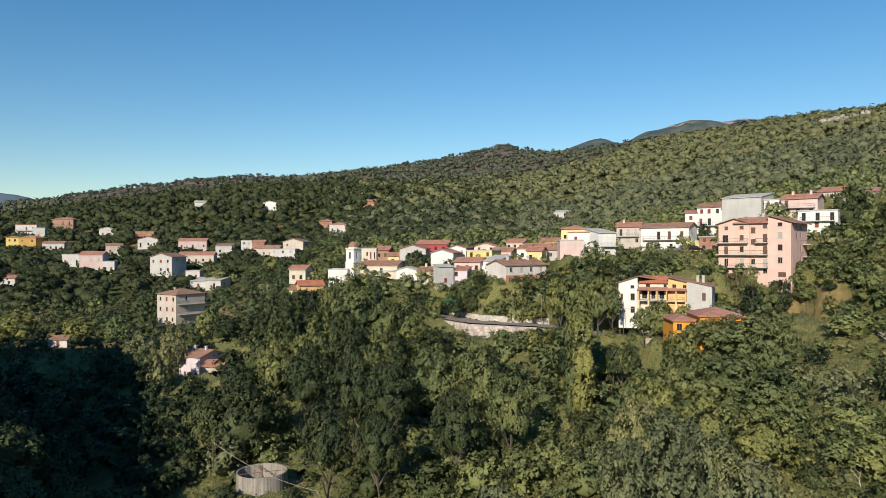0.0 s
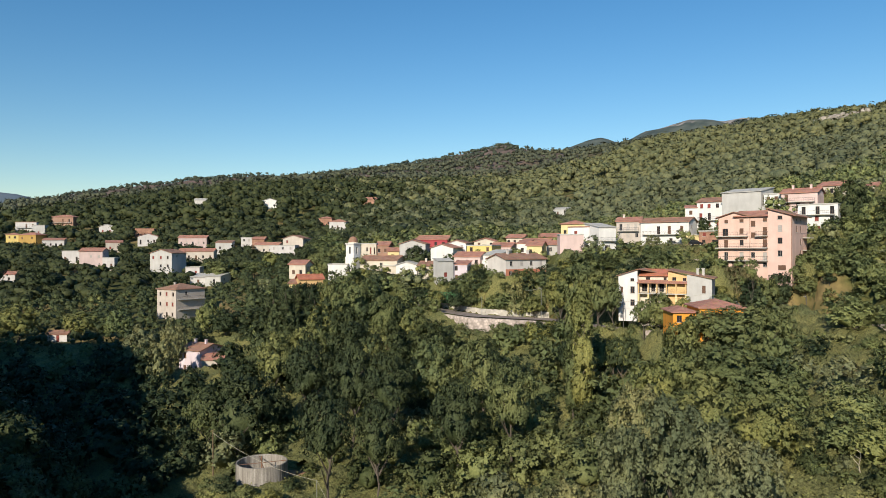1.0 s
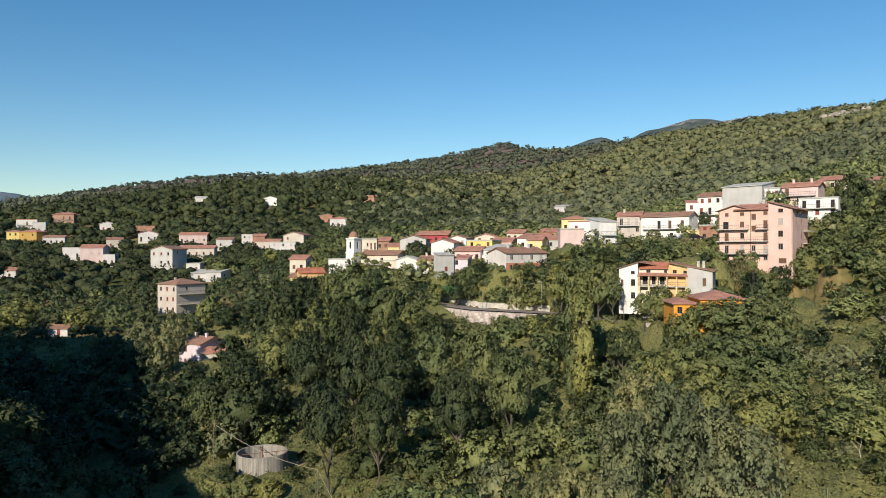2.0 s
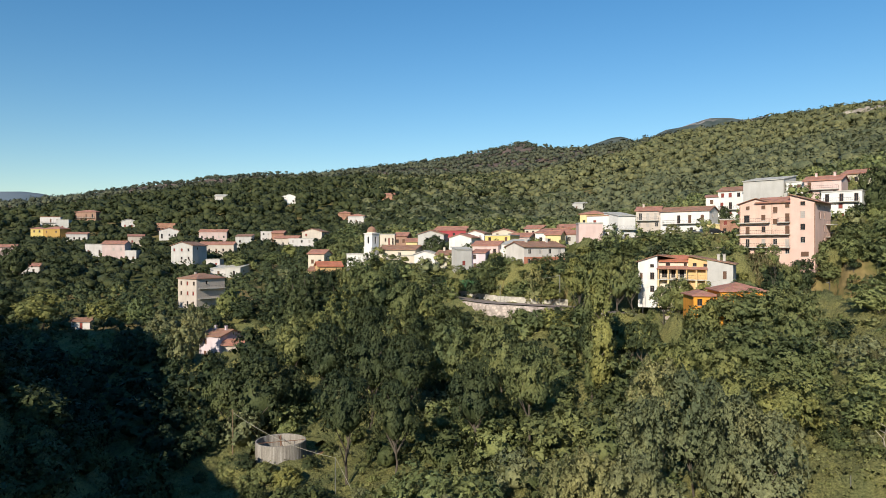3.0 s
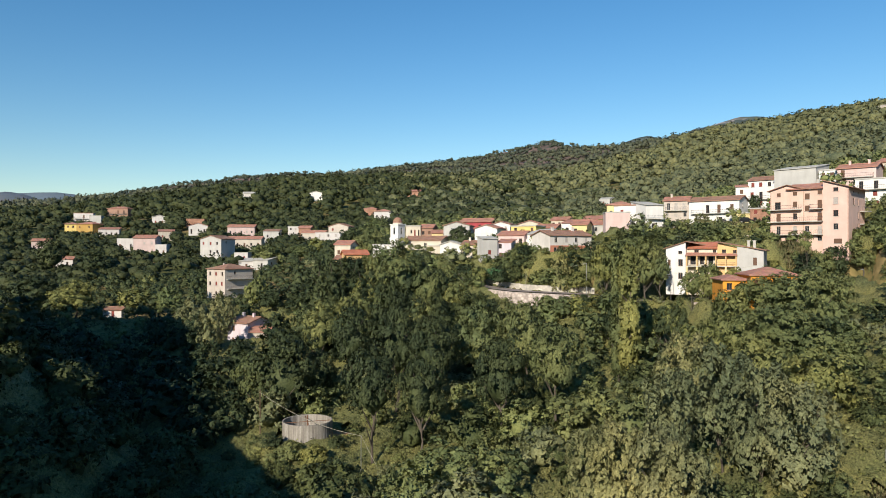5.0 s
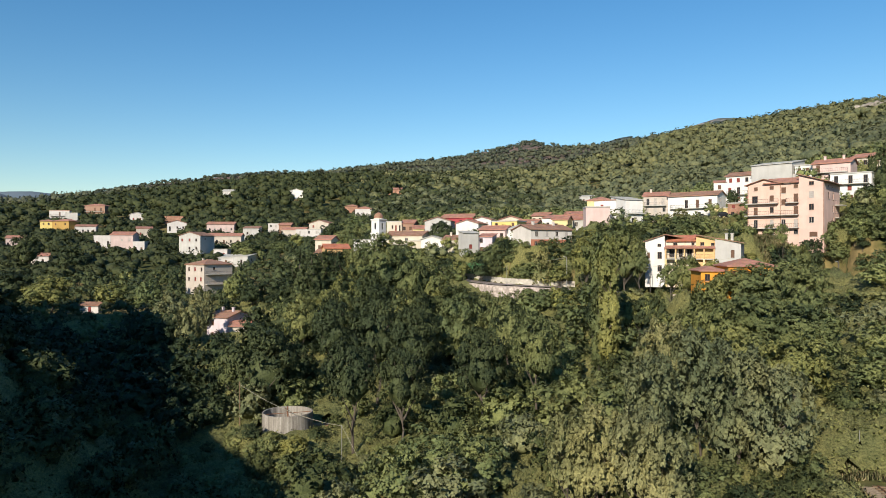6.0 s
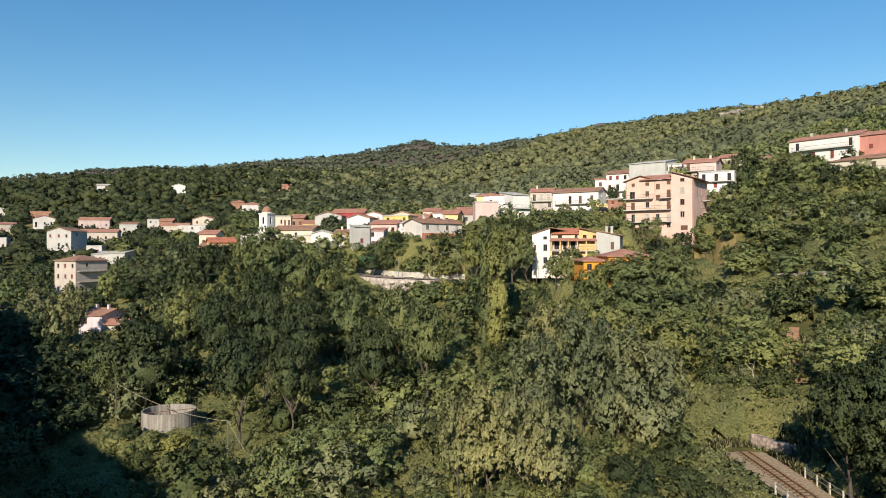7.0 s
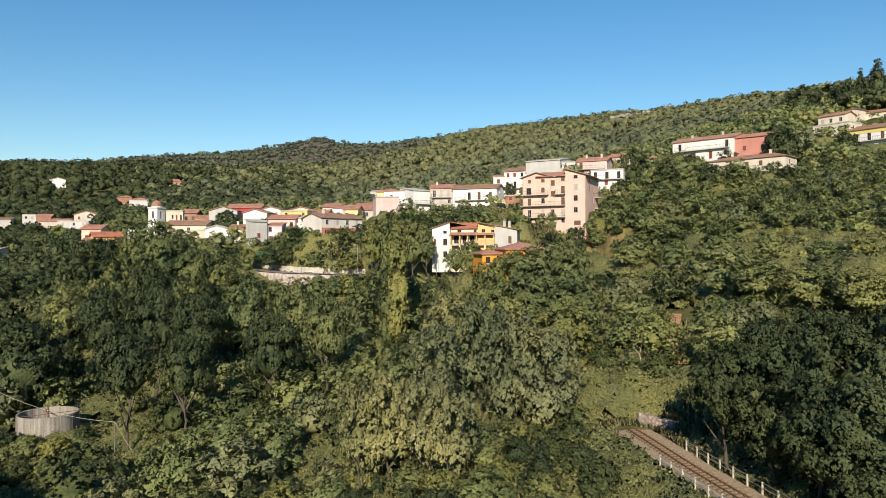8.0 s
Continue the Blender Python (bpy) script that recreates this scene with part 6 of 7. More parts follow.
def near_house(x, y):
    """1 in the open woods, less on the levelled ground round a house."""
    k = 1.0
    for px, py, pz, pr in PADS:
        d = math.hypot(x - px, y - py)
        if d < pr * 2:
            k = min(k, 0.75 + 0.25 * float(smooth((d - pr) / pr)))
    return k


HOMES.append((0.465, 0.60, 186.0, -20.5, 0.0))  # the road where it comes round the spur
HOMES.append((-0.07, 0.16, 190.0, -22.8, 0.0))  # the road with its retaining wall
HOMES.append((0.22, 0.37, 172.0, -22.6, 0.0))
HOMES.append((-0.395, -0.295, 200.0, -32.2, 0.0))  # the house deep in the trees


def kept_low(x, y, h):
    """Caps what grows before far houses and road at the drone's sight line."""
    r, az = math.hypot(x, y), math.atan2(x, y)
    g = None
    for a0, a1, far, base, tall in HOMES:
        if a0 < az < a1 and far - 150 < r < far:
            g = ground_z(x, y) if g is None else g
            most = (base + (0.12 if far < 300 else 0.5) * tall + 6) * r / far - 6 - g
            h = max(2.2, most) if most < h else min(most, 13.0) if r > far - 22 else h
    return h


joined = {}


def hedge(count, x0, x1, y0, y1, low, high, seed):
    """Low trees close together on a bank."""
    rng = random.Random(seed)
    for _ in range(count):
        x = rng.uniform(x0, x1)
        y = rng.uniform(y0, y1)
        if in_house(x, y, 0.6) or 14 < x < 34 and 195 < y < 203 or along(ROAD, np.array([x]), np.array([y]))[0][0] < 5.2:
            continue
        joined.setdefault(rng.choice(("LEAF", "LEAF", "LEAF_DARK", "LEAF_LIGHT")), []).append((x, y, rng.uniform(low, high)))


hedge(40, -14, 12, 196, 212, 3.2, 5.2, 1)
hedge(44, 8, 40, 193, 204, 2.4, 3.8, 2)
hedge(20, 40, 62, 190, 212, 3.4, 6.0, 3)
hedge(10, 60, 72, 190, 204, 2.0, 3.0, 4)
hedge(56, 2, 36, 190, 201, 2.6, 4.6, 5)
hedge(34, 3, 34, 190, 195.5, 4.6, 6.6, 7)
hedge(24, -34, -6, 205, 228, 3.0, 5.0, 6)
hedge(34, 68, 94, 175, 184, 2.2, 4.2, 8)
hedge(70, 94, 128, 132, 186, 3.6, 6.6, 9)
hedge(60, 85, 99, 148, 178, 3.0, 5.4, 11)
hedge(16, 43, 60, 160, 166, 2.0, 3.4, 10)
trees = scatter()
for n, (r, x, y) in enumerate(trees):
    h = canopy(x, y) * nrng.uniform(0.7, 1.25)
    if r > 215:
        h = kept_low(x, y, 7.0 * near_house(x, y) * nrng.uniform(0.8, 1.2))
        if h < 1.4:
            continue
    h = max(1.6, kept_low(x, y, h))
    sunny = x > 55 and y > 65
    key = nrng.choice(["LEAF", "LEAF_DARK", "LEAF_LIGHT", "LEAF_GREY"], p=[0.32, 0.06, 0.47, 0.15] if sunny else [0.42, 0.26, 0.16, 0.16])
    # shade over the western valley is deepened by choosing the dark leaf colour
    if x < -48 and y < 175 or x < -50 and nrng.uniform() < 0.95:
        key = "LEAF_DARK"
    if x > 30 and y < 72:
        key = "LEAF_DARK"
    i = int(nrng.integers(0, 2 if key == "LEAF_LIGHT" else 3))
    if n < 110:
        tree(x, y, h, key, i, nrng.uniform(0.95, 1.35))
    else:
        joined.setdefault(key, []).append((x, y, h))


def woodland(name, label, spots, material, leaves, size, kinds=("round",), seed=3, cores=1):
    """Many trees in one mesh."""
    rng = np.random.default_rng(seed)
    forms = [crown(rng, k, leaves, size, cores) for k in kinds for _ in range(5)]
    xy = np.array([(s[0], s[1]) for s in spots])
    gz = ground_at(xy[:, 0], xy[:, 1])
    out = []
    for (x, y, h), z in zip(spots, gz):
        p, f, e = forms[rng.integers(len(forms))]
        a = rng.uniform(0, 6.28)
        c, s = math.cos(a), math.sin(a)
        w = h * rng.uniform(0.9, 1.25)
        out.append((np.column_stack([x + (p[:, 0] * c - p[:, 1] * s) * w, y + (p[:, 0] * s + p[:, 1] * c) * w, z + (p[:, 2] - 0.08) * h]), f, np.column_stack([e[:, 0] * c - e[:, 1] * s, e[:, 0] * s + e[:, 1] * c, e[:, 2]])))
    return tagged(new(name, tuft_mesh(name, join(*out), material)), label, "trees", kind="stuff")


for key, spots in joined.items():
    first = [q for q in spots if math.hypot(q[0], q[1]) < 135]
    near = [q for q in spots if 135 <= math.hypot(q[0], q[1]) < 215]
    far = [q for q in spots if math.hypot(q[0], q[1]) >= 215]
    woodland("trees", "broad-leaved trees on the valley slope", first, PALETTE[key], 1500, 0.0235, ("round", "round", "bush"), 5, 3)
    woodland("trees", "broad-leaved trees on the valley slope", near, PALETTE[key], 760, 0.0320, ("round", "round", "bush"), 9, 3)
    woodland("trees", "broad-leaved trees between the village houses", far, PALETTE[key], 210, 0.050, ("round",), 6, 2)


def hill_spots():
    rng = np.random.default_rng(21)
    out = []
    for r0, r1, gap in ((330, 520, 6.0), (520, 800, 8.6), (800, 1250, 12.5), (1250, 1750, 15.0)):
        count = int((r1**2 - r0**2) / 2 * 1.53 / gap**2)
        az = rng.uniform(-0.67, 0.86, count)
        r = np.sqrt(rng.uniform(r0**2, r1**2, count))
        for a, q in zip(az, r):
            x, y = q * math.sin(a), q * math.cos(a)
            if r0 < 600 and in_house(x, y, 2.0):
                continue
            if math.hypot(x - 306, y - 548) < 14:
                continue
            if r0 > 700 and x < -0.17 * y and rng.uniform() < 0.45:
                continue
            out.append((r0, x, y, rng.uniform(0.7, 1.3) * (near_house(x, y) * (0.85 if x < -30 and y < 500 else 1.0) if r0 < 600 else 1.0)))
    x, y = np.array([q[1] for q in out]), np.array([q[2] for q in out])
    slope = (ground_at(x, y) + 14) / np.hypot(x, y)
    crest = np.max([ground_at(x * k, y * k) / np.hypot(x * k, y * k) for k in np.arange(0.3, 1.0, 0.05)], axis=0)
    return [q for q, s, c in zip(out, slope, crest) if s > c]


spots = hill_spots()
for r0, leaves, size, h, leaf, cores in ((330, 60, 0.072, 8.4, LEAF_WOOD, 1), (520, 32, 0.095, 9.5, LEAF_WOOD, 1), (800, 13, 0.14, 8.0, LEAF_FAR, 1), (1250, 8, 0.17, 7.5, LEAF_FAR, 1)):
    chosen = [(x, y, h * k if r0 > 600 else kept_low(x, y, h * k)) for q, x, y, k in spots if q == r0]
    mixer = random.Random(r0)
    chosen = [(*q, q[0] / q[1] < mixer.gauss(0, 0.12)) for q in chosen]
    # trees towards the west take the leaves that are darkened for shade
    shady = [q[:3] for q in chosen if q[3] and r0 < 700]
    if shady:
        woodland("woods", "evergreen oak woods on the lower mountainside, leaves darkened for shade", shady, LEAF_WOOD_DARK, leaves, size, ("round",), r0 + 1, cores)
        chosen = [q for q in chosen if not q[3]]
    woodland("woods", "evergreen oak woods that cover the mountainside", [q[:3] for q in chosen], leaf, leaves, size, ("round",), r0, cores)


def undergrowth():
    """Bramble and scrub: a hummocky cover over the slope, with tufts standing out of it."""
    rng = np.random.default_rng(31)
    gx, gy = np.arange(-170, 190, 0.9), np.arange(18, 214, 0.9)
    xx, yy = np.meshgrid(gx, gy)
    xx, yy = xx + rng.uniform(-0.3, 0.3, xx.shape), yy + rng.uniform(-0.3, 0.3, yy.shape)
    x, y = xx.ravel(), yy.ravel()
    keep = np.ones(len(x))
    for line, half in ((ROAD, 3.8), (LANE, 2.4), (RAIL, 2.6)):
        keep = np.minimum(keep, smooth((along(line, x, y)[0] - half) / 1.6))
    for a, b, q in BARE:
        keep = np.minimum(keep, smooth((np.hypot(x - a, y - b) - q) / 1.5))
    for hx, hy, rot, w, d in FOOTPRINTS:
        c, s = math.cos(radians(-rot)), math.sin(radians(-rot))
        u, v = (x - hx) * c - (y - hy) * s, (x - hx) * s + (y - hy) * c
        out = np.maximum(np.maximum(-u, u - w), np.maximum(-v, v - d))
        keep = np.minimum(keep, smooth((out - 0.3) / 1.2))
    waves = np.sin(x / 1.1 + 1.7 * np.sin(y / 1.7)) * np.sin(y / 1.2 + 1.3 * np.sin(x / 1.9)) + 0.7 * np.sin(x / 2.9 + 2) * np.sin(y / 3.3 + np.sin(x / 4.1))
    rise = (1.1 + 0.55 * waves + rng.uniform(-0.45, 0.45, len(x))) * keep - 0.35 * (keep < 0.05)
    g = ground_at(x, y)
    co = np.column_stack([x, y, g + rise])
    az = np.arctan2(x, y)
    seen = (az > -0.69) & (az < 0.90) & (keep > 0.02)
    nx, ny = len(gx), len(gy)
    k = (np.arange(ny - 1)[:, None] * nx + np.arange(nx - 1)[None]).ravel()
    k = k[seen[k] & seen[k + 1] & seen[k + nx + 1] & seen[k + nx]]
    used = np.unique(np.concatenate([k, k + 1, k + nx + 1, k + nx]))
    at = np.zeros(len(x), int)
    at[used] = np.arange(len(used))
    me = bpy.data.meshes.new("scrub")
    me.from_pydata(co[used].tolist(), [], at[np.column_stack([k, k + 1, k + nx + 1, k + nx])].tolist())
    me.polygons.foreach_set("use_smooth", np.ones(len(me.polygons), bool))
    me.materials.append(BRAMBLE)
    tagged(new("scrub", me), "yellow-green bramble and scrub covering the slope", "scrub", kind="stuff")
    odds = 1 / (1 + (np.hypot(x, y)[used] / 90) ** 4)
    pick = rng.choice(used, 230000, p=odds / odds.sum())
    base = co[pick] + rng.normal(0, 0.35, (len(pick), 3)) * np.array([1, 1, 0.35])
    k = len(pick)
    w = unit(rng.normal(size=(k, 3)) + np.array([0, 0, 0.7]))
    a = unit(np.cross(w, rng.normal(size=(k, 3))))
    b = np.cross(w, a)
    s = 0.15 * rng.uniform(0.6, 1.8, k)[:, None]
    pts = np.stack([base - a * s, base + a * s * 0.7 + b * s * 0.62, base + a * s * 0.45 - b * s * 0.75], 1)
    turned = np.cross(pts[:, 1] - pts[:, 0], pts[:, 2] - pts[:, 0])[:, 2] < 0
    pts[turned] = pts[turned][:, ::-1]
    nrm = np.repeat(unit(w + np.array([0, 0, 0.5])), 3, axis=0).reshape(-1, 3, 3)
    half = np.sin(base[:, 0] / 9 + 2 * np.sin(base[:, 1] / 13)) + np.sin(base[:, 1] / 8 + 1.5) + rng.normal(0, 0.6, k) > 0
    for some, leaf, label in ((half, LEAF_BRUSH, "yellow-green leafy shoots on the scrub"), (~half, LEAF, "mid-green leafy shoots on the scrub")):
        shape = (pts[some].reshape(-1, 3), np.arange(some.sum() * 3).reshape(-1, 3), nrm[some].reshape(-1, 3))
        tagged(new("scrub", tuft_mesh("scrub", shape, leaf)), label, "scrub", kind="stuff")


def bushes():
    """Low bushes close together on the open slopes."""
    rng = random.Random(17)
    out = {LEAF_LIGHT: [], LEAF_BRUSH: [], LEAF: []}
    for _ in range(3600):
        x, y = rng.uniform(-70, 150), rng.uniform(55, 214)
        if not -0.66 < math.atan2(x, y) < 0.86 or clear(x, y, 0.6):
            continue
        if canopy(x, y) > 5 or x < 40 and rng.random() < 0.3:
            continue
        out[rng.choice((LEAF_LIGHT, LEAF_BRUSH, LEAF_BRUSH, LEAF) if x > 45 else (LEAF_BRUSH, LEAF, LEAF))].append((x, y, rng.uniform(1.5, 3.2)))
    for leaf, spots in out.items():
        close = [q for q in spots if math.hypot(q[0], q[1]) < 92]
        rest = [q for q in spots if math.hypot(q[0], q[1]) >= 92]
        woodland("bushes", "low leafy bushes close together on the slope", close, leaf, 700, 0.030, ("round", "bush"), 8, 3)
        woodland("bushes", "low leafy bushes close together on the slope", rest, leaf, 240, 0.046, ("round", "round", "bush"), 8, 2)


BARE = [(86, 171, 3.5), (91, 164, 4), (94, 156, 4), (95, 148, 3.5), (84, 158, 2.5), (86, 150, 2.5), (70, 121, 3), (55.5, 82, 2.4), (58, 86.5, 2.4), (60, 90, 2.4), (62.5, 94, 2.4), (65, 98, 2.4), (67, 101, 2.4), (-33, 127, 5.2), (-28, 131.5, 2.6), (59, 88, 3.2), (62, 104, 3.4), (46, 71, 3), (85, 169, 4), (92, 158, 3.5), (78, 181, 5), (85, 176, 4), (70, 212, 6), (76, 205, 5)]
undergrowth()
bushes()

DRY_GRASS = plain("dry_grass_blades", (0.30, 0.245, 0.13), 0.9, 0, 0.35, 0.7)
GREEN_GRASS = plain("fading_grass_blades", (0.15, 0.165, 0.07), 0.9, 0, 0.35, 0.7)


def grass(spots, material, label, seed):
    """Blades in tufts on open ground; spots: x, y, reach in x and y, number of blades."""
    rng = np.random.default_rng(seed)
    out = []
    for x, y, rx, ry, k in spots:
        tuft = rng.normal(size=(k // 9 + 1, 2)) * np.array([rx, ry]) * 0.5 + np.array([x, y])
        p = tuft[np.arange(k) % len(tuft)] + rng.normal(size=(k, 2)) * 0.22
        free = np.array([not in_house(a, b, 0.3) for a, b in p])
        for line, half in ((ROAD, 3.2), (LANE, 2.0), (RAIL, 2.5)):
            free &= along(line, p[:, 0], p[:, 1])[0] > half
        p = p[free]
        base = np.column_stack([p, ground_at(p[:, 0], p[:, 1]) - 0.05])
        n = len(p)
        an = rng.uniform(0, 6.28, n)
        side = np.column_stack([np.cos(an), np.sin(an), np.zeros(n)]) * 0.07
        tip = base + np.column_stack([rng.normal(0, 0.22, (n, 2)), rng.uniform(0.35, 0.95, n)])
        out.append(np.stack([base - side, base + side, tip], 1))
    t = np.concatenate(out)
    nrm = np.repeat(unit(rng.normal(size=(len(t), 3)) * 0.5 + np.array([0, -0.4, 0.8])), 3, axis=0)
    shape = (t.reshape(-1, 3), np.arange(len(t) * 3).reshape(-1, 3), nrm)
    tagged(new("grass", tuft_mesh("grass", shape, material)), label, "grass", kind="stuff")


OPEN = ((74, 178, 9, 5, 9000), (80, 176, 7, 5, 6000), (66, 186, 7, 5, 5000), (70, 196, 8, 5, 5000), (64, 206, 8, 5, 4000), (86, 146, 4, 8, 3000), (44, 74, 5, 7, 7000), (46, 66, 3, 6, 3000), (48, 80, 5, 6, 5000), (60, 100, 4, 8, 4000), (70, 121, 4, 5, 2000))
grass(OPEN, DRY_GRASS, "dry straw-coloured grass on open banks", 41)
grass(OPEN, GREEN_GRASS, "fading green grass on open banks", 42)

# ---- poles, wires, cars ----
pole("utility_pole", -42.8, 130.9, -35.3, "slim wooden utility pole among the trees")
pole("utility_pole", -20.5, 114.4, -39.3, "short pale post with stay wire", GALV, 0.08)
wire("overhead_cable", "pale cable over the water tank", [((-42.8, 130.9, -35.9), (-20.5, 114.4, -39.4), 1.2), ((-20.5, 114.4, -39.4), (-17.5, 112.5, -44.0), 0.0)])
pole("utility_pole", -9.4, 220.3, -10.4, "grey utility pole at the upper end of the road", GALV, 0.12)
pole("utility_pole", 10.8, 190.6, -14.6, "thin grey road post", GALV, 0.08)
pole("utility_pole", 26.7, 188.9, -12.3, "pale utility pole beside the road", GALV, 0.12, 0.9)
pole("street_lamp", 43.5, 168.3, -14.6, "dark slim street lamp by the road", METAL, 0.1, 1.0)
pole("street_lamp", 86.0, 165.5, -13.2, "dark slim street lamp by the parked van", METAL, 0.1, 0.8)
wire("overhead_cable", "thin pale cable beside the road", [((-9.4, 220.3, -10.6), (26.7, 188.9, -12.5), 2.6), ((43.5, 168.3, -14.4), (60.0, 160.5, -12.2), 0.5), ((26.7, 188.9, -12.5), (43.5, 168.3, -14.4), 0.8)])
car(86.2, 170.0, -20.75, 150, PAINT_RED, "dark red estate car parked at the roadside", 0.15)
car(88.6, 147.5, -19.75, 172, PAINT_BLACK, "black hatchback parked at the road edge")
car(84.8, 148.6, -19.9, 172, PAINT_WHITE, "small white car parked behind a black one")
car(71.1, 215.2, ground_z(71.1, 215.2), -30, PAINT_GREY, "grey car parked on the upper terrace")
car(75.6, 208.4, ground_z(75.6, 208.4), -30, PAINT_BLACK, "dark estate car parked on the upper terrace", 0.1)
car(60.5, 224.0, ground_z(60.5, 224.0), -20, PAINT_WHITE, "white car parked beside the beige house")
car(71.0, 172.6, ground_z(71.0, 172.6) + 0.1, 160, PAINT_GREY, "grey car on the steep lane")

# ---- walls along the road ----
def beside(line, off, lift, first, last):
    """A line that runs along another at a distance, between two of its points."""
    out = []
    for i in range(first, last + 1):
        a, b = line[max(i - 1, 0)], line[min(i + 1, len(line) - 1)]
        t = Vector((b[0] - a[0], b[1] - a[1], 0)).normalized()
        out.append((line[i][0] - t.y * off, line[i][1] + t.x * off, line[i][2] + lift))
    return out


wall_along("parapet", beside(ROAD, 4.5, 1.5, 2, 4), 3.0, 0.4, WHITE_STONE, "low whitewashed wall along the road", uneven=0.06)
wall_along("garden_wall", beside(ROAD, 4.7, 2.8, 1, 2), 4.0, 0.4, WHITE_STONE, "broken pale garden wall", uneven=0.4)
wall_along("retaining_wall", beside(ROAD, -4.5, -0.05, 1, 6)[::-1], 7.0, 0.6, STONE_WALL, "stained stone retaining wall below the road", 0.3)
wall_along("roadside_wall", beside(ROAD, 4.5, 1.4, 5, 6), 3.0, 0.4, WHITE_STONE, "low pale wall on the upper side of the road", uneven=0.08)
wall_along("retaining_wall", [(46.5, 160.5, -20.5), (58, 158.5, -20.3)], 4.5, 0.5, STONE_WALL, "pale rendered wall beside the road", 0.2)
wall_along("terrace_wall", [(58, 219.5, -1.9), (66, 214.5, -1.6), (74, 205.5, -1.6)], 2.6, 0.5, STONE_WALL, "rough stone wall under the parking terrace", 0.2, uneven=0.15)
wall_along("terrace_wall", [(69.5, 196.5, -4.8), (76.0, 191.5, -4.6)], 2.0, 0.5, STONE_WALL, "crumbling pale terrace wall", 0.2, uneven=0.3)
wall_along("roadside_wall", [(92.0, 150, -18.0), (94, 138, -17.2), (95, 122, -16.0)], 2.5, 0.4, STONE_WALL, "pale roadside wall under the trees", 0.1)



NETTING = plain("green_netting", (0.05, 0.12, 0.05), 0.8, 0, 0.3, 6.0)
wall_along("netting_fence", [(-5.4, 207.0, -13.9), (0.3, 203.1, -14.1), (5.5, 199.0, -14.2)], 3.2, 0.08, NETTING, "green netting fence round a garden", uneven=0.1)


# ---- the railway ----
RUBBLE = stone("pink_rubble", (0.60, 0.47, 0.41), 2.2, 0.45)


def railway():
    pts = [Vector(p) for p in RAIL]
    fine = []
    for a, b in zip(pts, pts[1:]):
        k = max(1, int((b - a).length / 0.7))
        fine += [a.lerp(b, i / k) for i in range(k)]
    bed = ribbon("track_bed", RAIL, 2.3, 0.02, GRAVEL, "brown ballast of a single railway track", "railway")
    ob = tagged(thing("railway_track", *RAIL[0]), "rusty single railway track with wooden sleepers", "railway track")
    inv = Matrix.Translation(-Vector(RAIL[0]))
    bm = bmesh.new()
    box(bm, -0.95, -0.11, 0.02, 0.95, 0.11, 0.14)
    sleeper = mesh_of("sleeper", bm, WOOD)
    rails = (bmesh.new(), bmesh.new())
    for i, p in enumerate(fine[:-1]):
        t = fine[i + 1] - p
        if t.length < 0.01:
            continue
        n = Vector((-t.y, t.x, 0)).normalized()
        share("sleeper", sleeper, ob, inv @ Matrix.Translation(p) @ pose(0, 0, 0, 0, 0, math.degrees(math.atan2(n.y, n.x))))
        for bm, off in zip(rails, (-0.48, 0.48)):
            rod(bm, p - Vector(RAIL[0]) + n * off + Vector((0, 0, 0.2)), fine[i + 1] - Vector(RAIL[0]) + n * off + Vector((0, 0, 0.2)), 0.06, sides=4)
    for bm in rails:
        part("rail", bm, RUST, ob, "rusty steel rail")
    # post-and-rail guards on both sides
    for side, a, b in ((2.4, 18, 66), (-2.6, 20, 62)):
        g = tagged(thing("railing", *RAIL[0]), "pale post and rail guard beside the track", "railing", "guards along the railway")
        tops = []
        for i in range(0, len(fine) - 1, 3):
            p = fine[i]
            if not a < p.y < b:
                continue
            t = fine[i + 1] - p
            n = Vector((-t.y, t.x, 0)).normalized()
            q = p + n * side - Vector(RAIL[0])
            bm = bmesh.new()
            box(bm, q.x - 0.07, q.y - 0.07, q.z - 0.8, q.x + 0.07, q.y + 0.07, q.z + 1.05)
            part("post", bm, GUARD_POST, g)
            tops.append(q)
        for h in (0.55, 0.98):
            bm = bmesh.new()
            for u, v in zip(tops, tops[1:]):
                rod(bm, u + Vector((0, 0, h)), v + Vector((0, 0, h)), 0.035, sides=5)
            part("rail_bar", bm, GALV, g)
    wall_along("retaining_wall", [(34.6, 20, -34.9), (35.8, 36, -34.95), (37.2, 50, -35.0), (38.0, 58, -35.1)], 5.0, 0.5, WHITE_STONE, "pale ribbed retaining wall below the track", 0.3)
    wall_along("stone_wall", [(47.2, 71.0, -33.6), (45.6, 76, -33.7), (47.0, 82, -33.6)], 3.0, 0.6, RUBBLE, "pale rubble wall beside the track", 0.2, uneven=0.35)


railway()


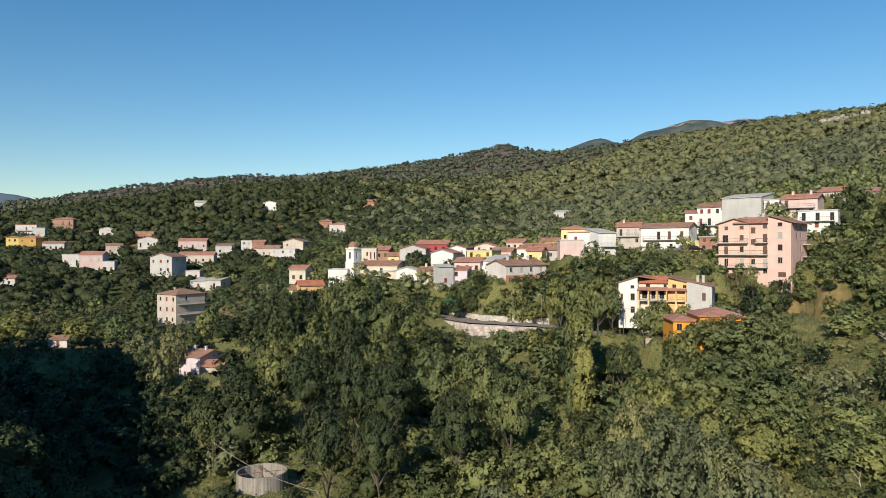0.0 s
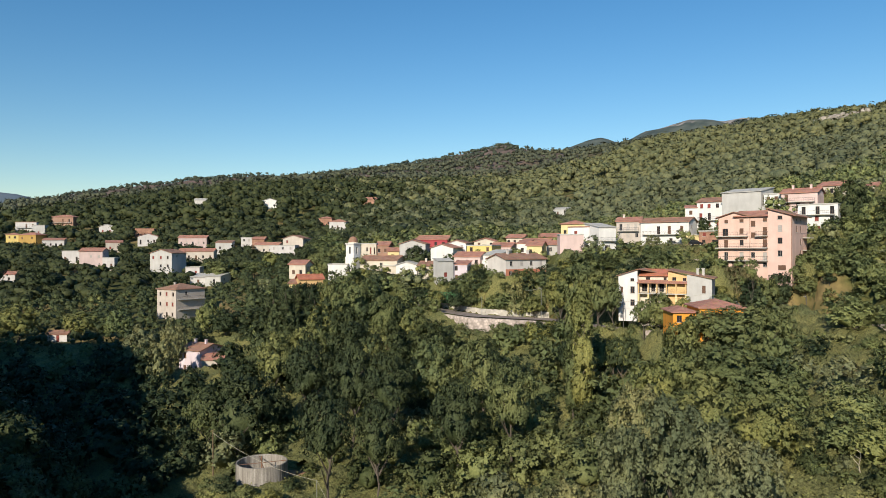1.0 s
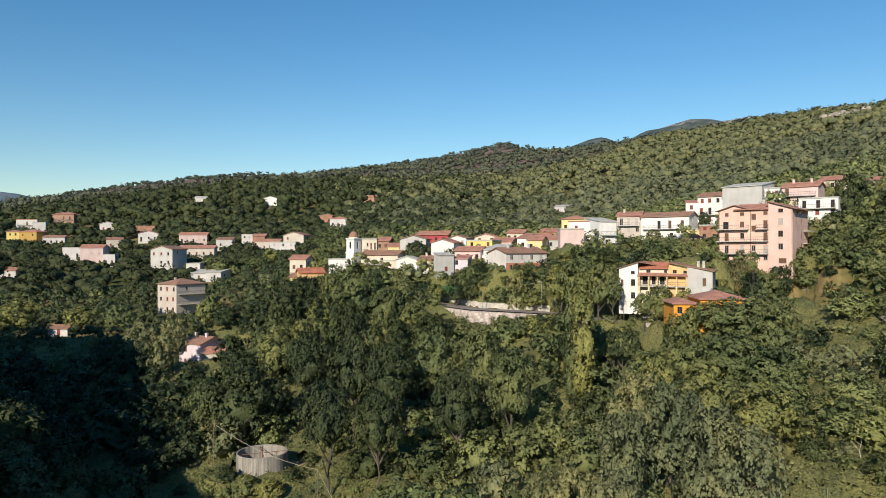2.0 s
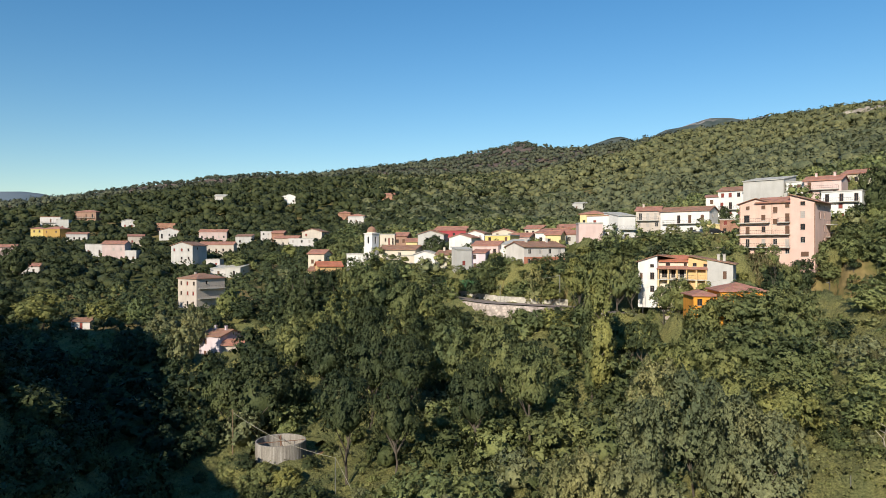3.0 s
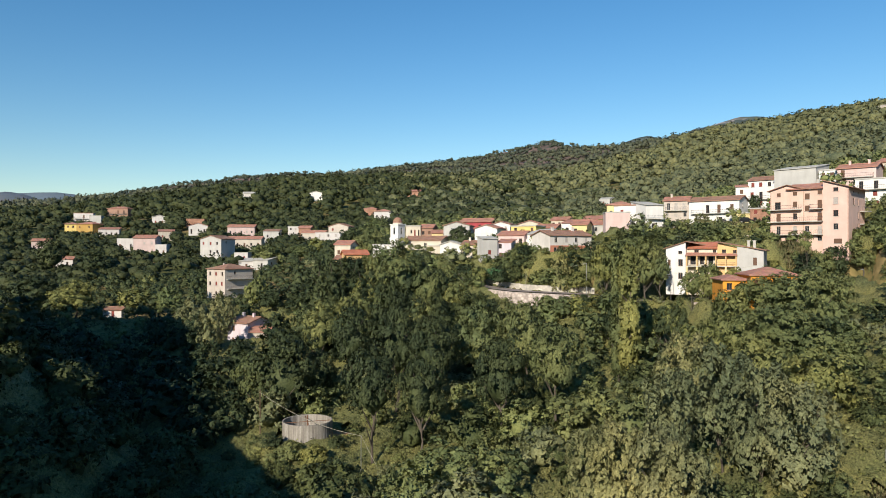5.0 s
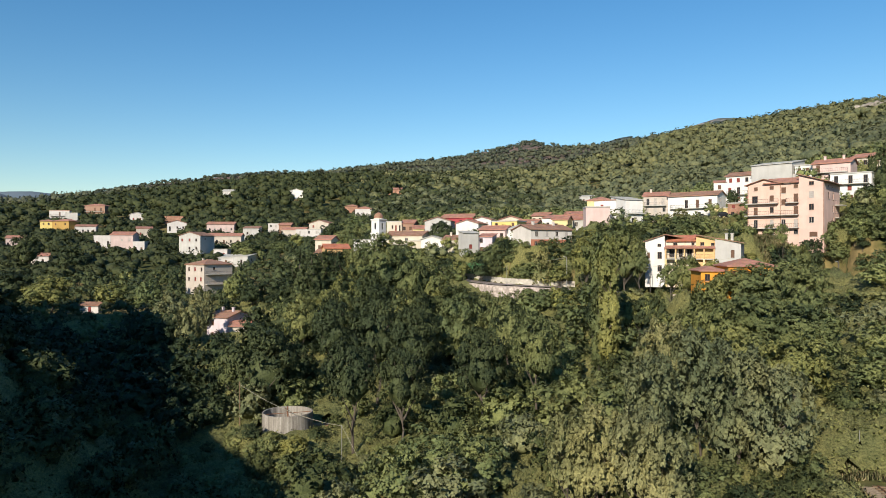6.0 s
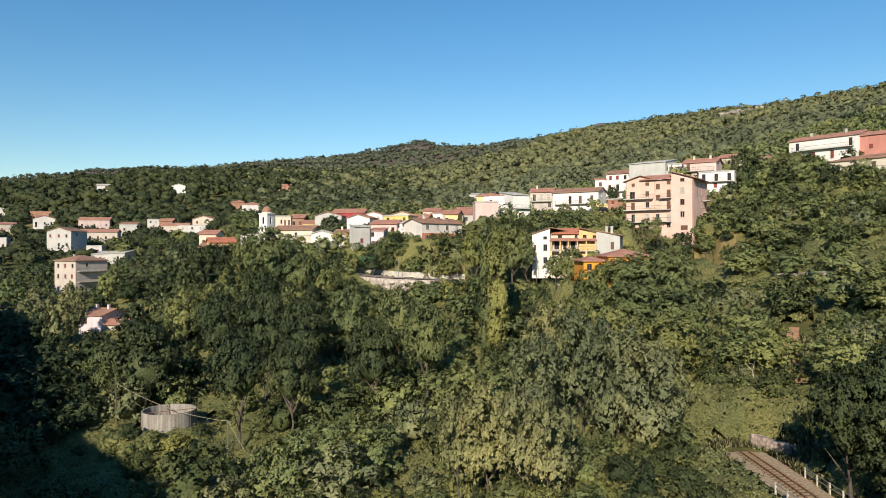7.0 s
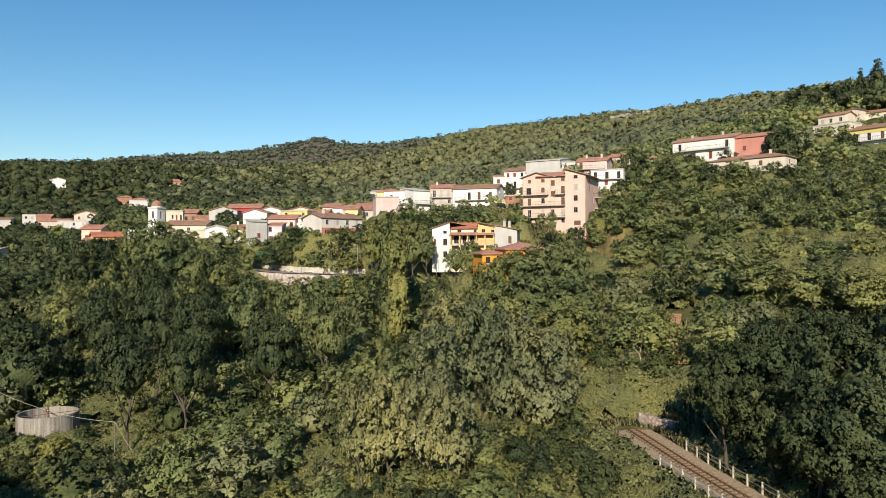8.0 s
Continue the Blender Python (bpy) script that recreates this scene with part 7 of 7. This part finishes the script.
def patch(x, y, rx, ry, label, seed):
    """Bare earth lying on the slope."""
    rng = random.Random(seed)
    bm = bmesh.new()
    c = bm.verts.new((x, y, ground_z(x, y) + 0.12))
    rings = [[], [], []]
    for k in range(28):
        a = 2 * math.pi * k / 28
        w = rng.uniform(0.75, 1.15)
        for j, f in enumerate((0.4, 0.75, 1.0)):
            px, py = x + math.cos(a) * rx * w * f, y + math.sin(a) * ry * w * f
            rings[j].append(bm.verts.new((px, py, ground_z(px, py) + (0.12, 0.1, 0.0)[j])))
    for k in range(28):
        j = (k + 1) % 28
        bm.faces.new((c, rings[0][k], rings[0][j]))
        bm.faces.new((rings[0][k], rings[1][k], rings[1][j], rings[0][j]))
        bm.faces.new((rings[1][k], rings[2][k], rings[2][j], rings[1][j]))
    tagged(new("bare_earth", mesh_of("bare_earth", bm, EARTH)), label, "earth", kind="structure")


ribbon("earth_gully", [(q, w, ground_z(q, w) + 0.1) for q, w in ((55, 81), (57, 85), (59, 88.5), (61.5, 92.5), (64, 96.5), (67.5, 101.5))], 1.2, 0.0, EARTH, "steep gully of bare reddish earth", "ground")
patch(70, 121, 3.0, 3.4, "bare reddish earth slope", 2)
patch(44.5, 68, 1.3, 7.0, "trodden grassy verge of the track", 7)
patch(-28, 131, 3.2, 2.0, "bare trodden earth beside the tank", 3)
patch(90.5, 161, 1.0, 4.0, "bare dusty bank above the road", 8)
patch(85.0, 154, 1.6, 6.0, "bare dusty verge below the road", 9)
patch(85, 170.5, 2.6, 1.6, "bare dusty verge beside the lane", 5)
patch(8, 118, 2.0, 1.2, "small bare patch among the bushes", 6)
patch(306, 548, 12.0, 9.0, "bare reddish earth below the crest rocks", 10)


def dead_tree(x, y, h, seed):
    rng = random.Random(seed)
    ob = tagged(thing("dead_tree", x, y, ground_z(x, y), rng.uniform(0, 360)), "bleached bare dead tree among bushes", "tree", "dead trees")
    bm = bmesh.new()
    p = Vector((0, 0, -0.3))
    for i in range(5):
        q = p + Vector((rng.uniform(-0.25, 0.25), rng.uniform(-0.25, 0.25), h / 5))
        rod(bm, p, q, 0.09 * (1 - i * 0.19), 0.09 * (1 - (i + 1) * 0.19), 6)
        if i > 0:
            for _ in range(2):
                a, u = rng.uniform(0, 6.28), min(h, 5) * rng.uniform(0.12, 0.25)
                rod(bm, q, q + Vector((math.cos(a) * u, math.sin(a) * u, u * rng.uniform(0.4, 1.1))), 0.04, 0.012, 5)
        p = q
    part("trunk", bm, DEADWOOD, ob)


dead_tree(50.5, 84.5, 4.0, 1)
dead_tree(54.5, 83.0, 3.0, 2)
pole("fence_post", 43.6, 79.5, -30.6, "thin pale post on the grassy slope", GALV, 0.05)


# ---- rocks on the crest ----
def outcrop(x, y, r, seed):
    rng = random.Random(seed)
    ob = tagged(thing("rock_outcrop", x, y, ground_z(x, y)), "pale granite outcrop on the crest", "rock")
    for k in range(9):
        bm = bmesh.new()
        bmesh.ops.create_icosphere(bm, subdivisions=2, radius=1.0)
        sx, sy, sz = rng.uniform(0.2, 0.5) * r, rng.uniform(0.2, 0.4) * r, rng.uniform(0.12, 0.3) * r
        ox, oy = rng.uniform(-r, r), rng.uniform(-r * 0.4, r * 0.4)
        for v in bm.verts:
            k2 = 1 + 0.22 * noise.noise(v.co * 2.1 + Vector((seed, k, 0)))
            v.co = Vector((v.co.x * sx * k2 + ox, v.co.y * sy * k2 + oy, v.co.z * sz * k2 + 6 + ground_z(x + ox, y + oy) - ground_z(x, y)))
        part("boulder", bm, ROCK, ob)


outcrop(322, 560, 16, 1)
outcrop(345, 566, 9, 2)
outcrop(300, 566, 8, 3)
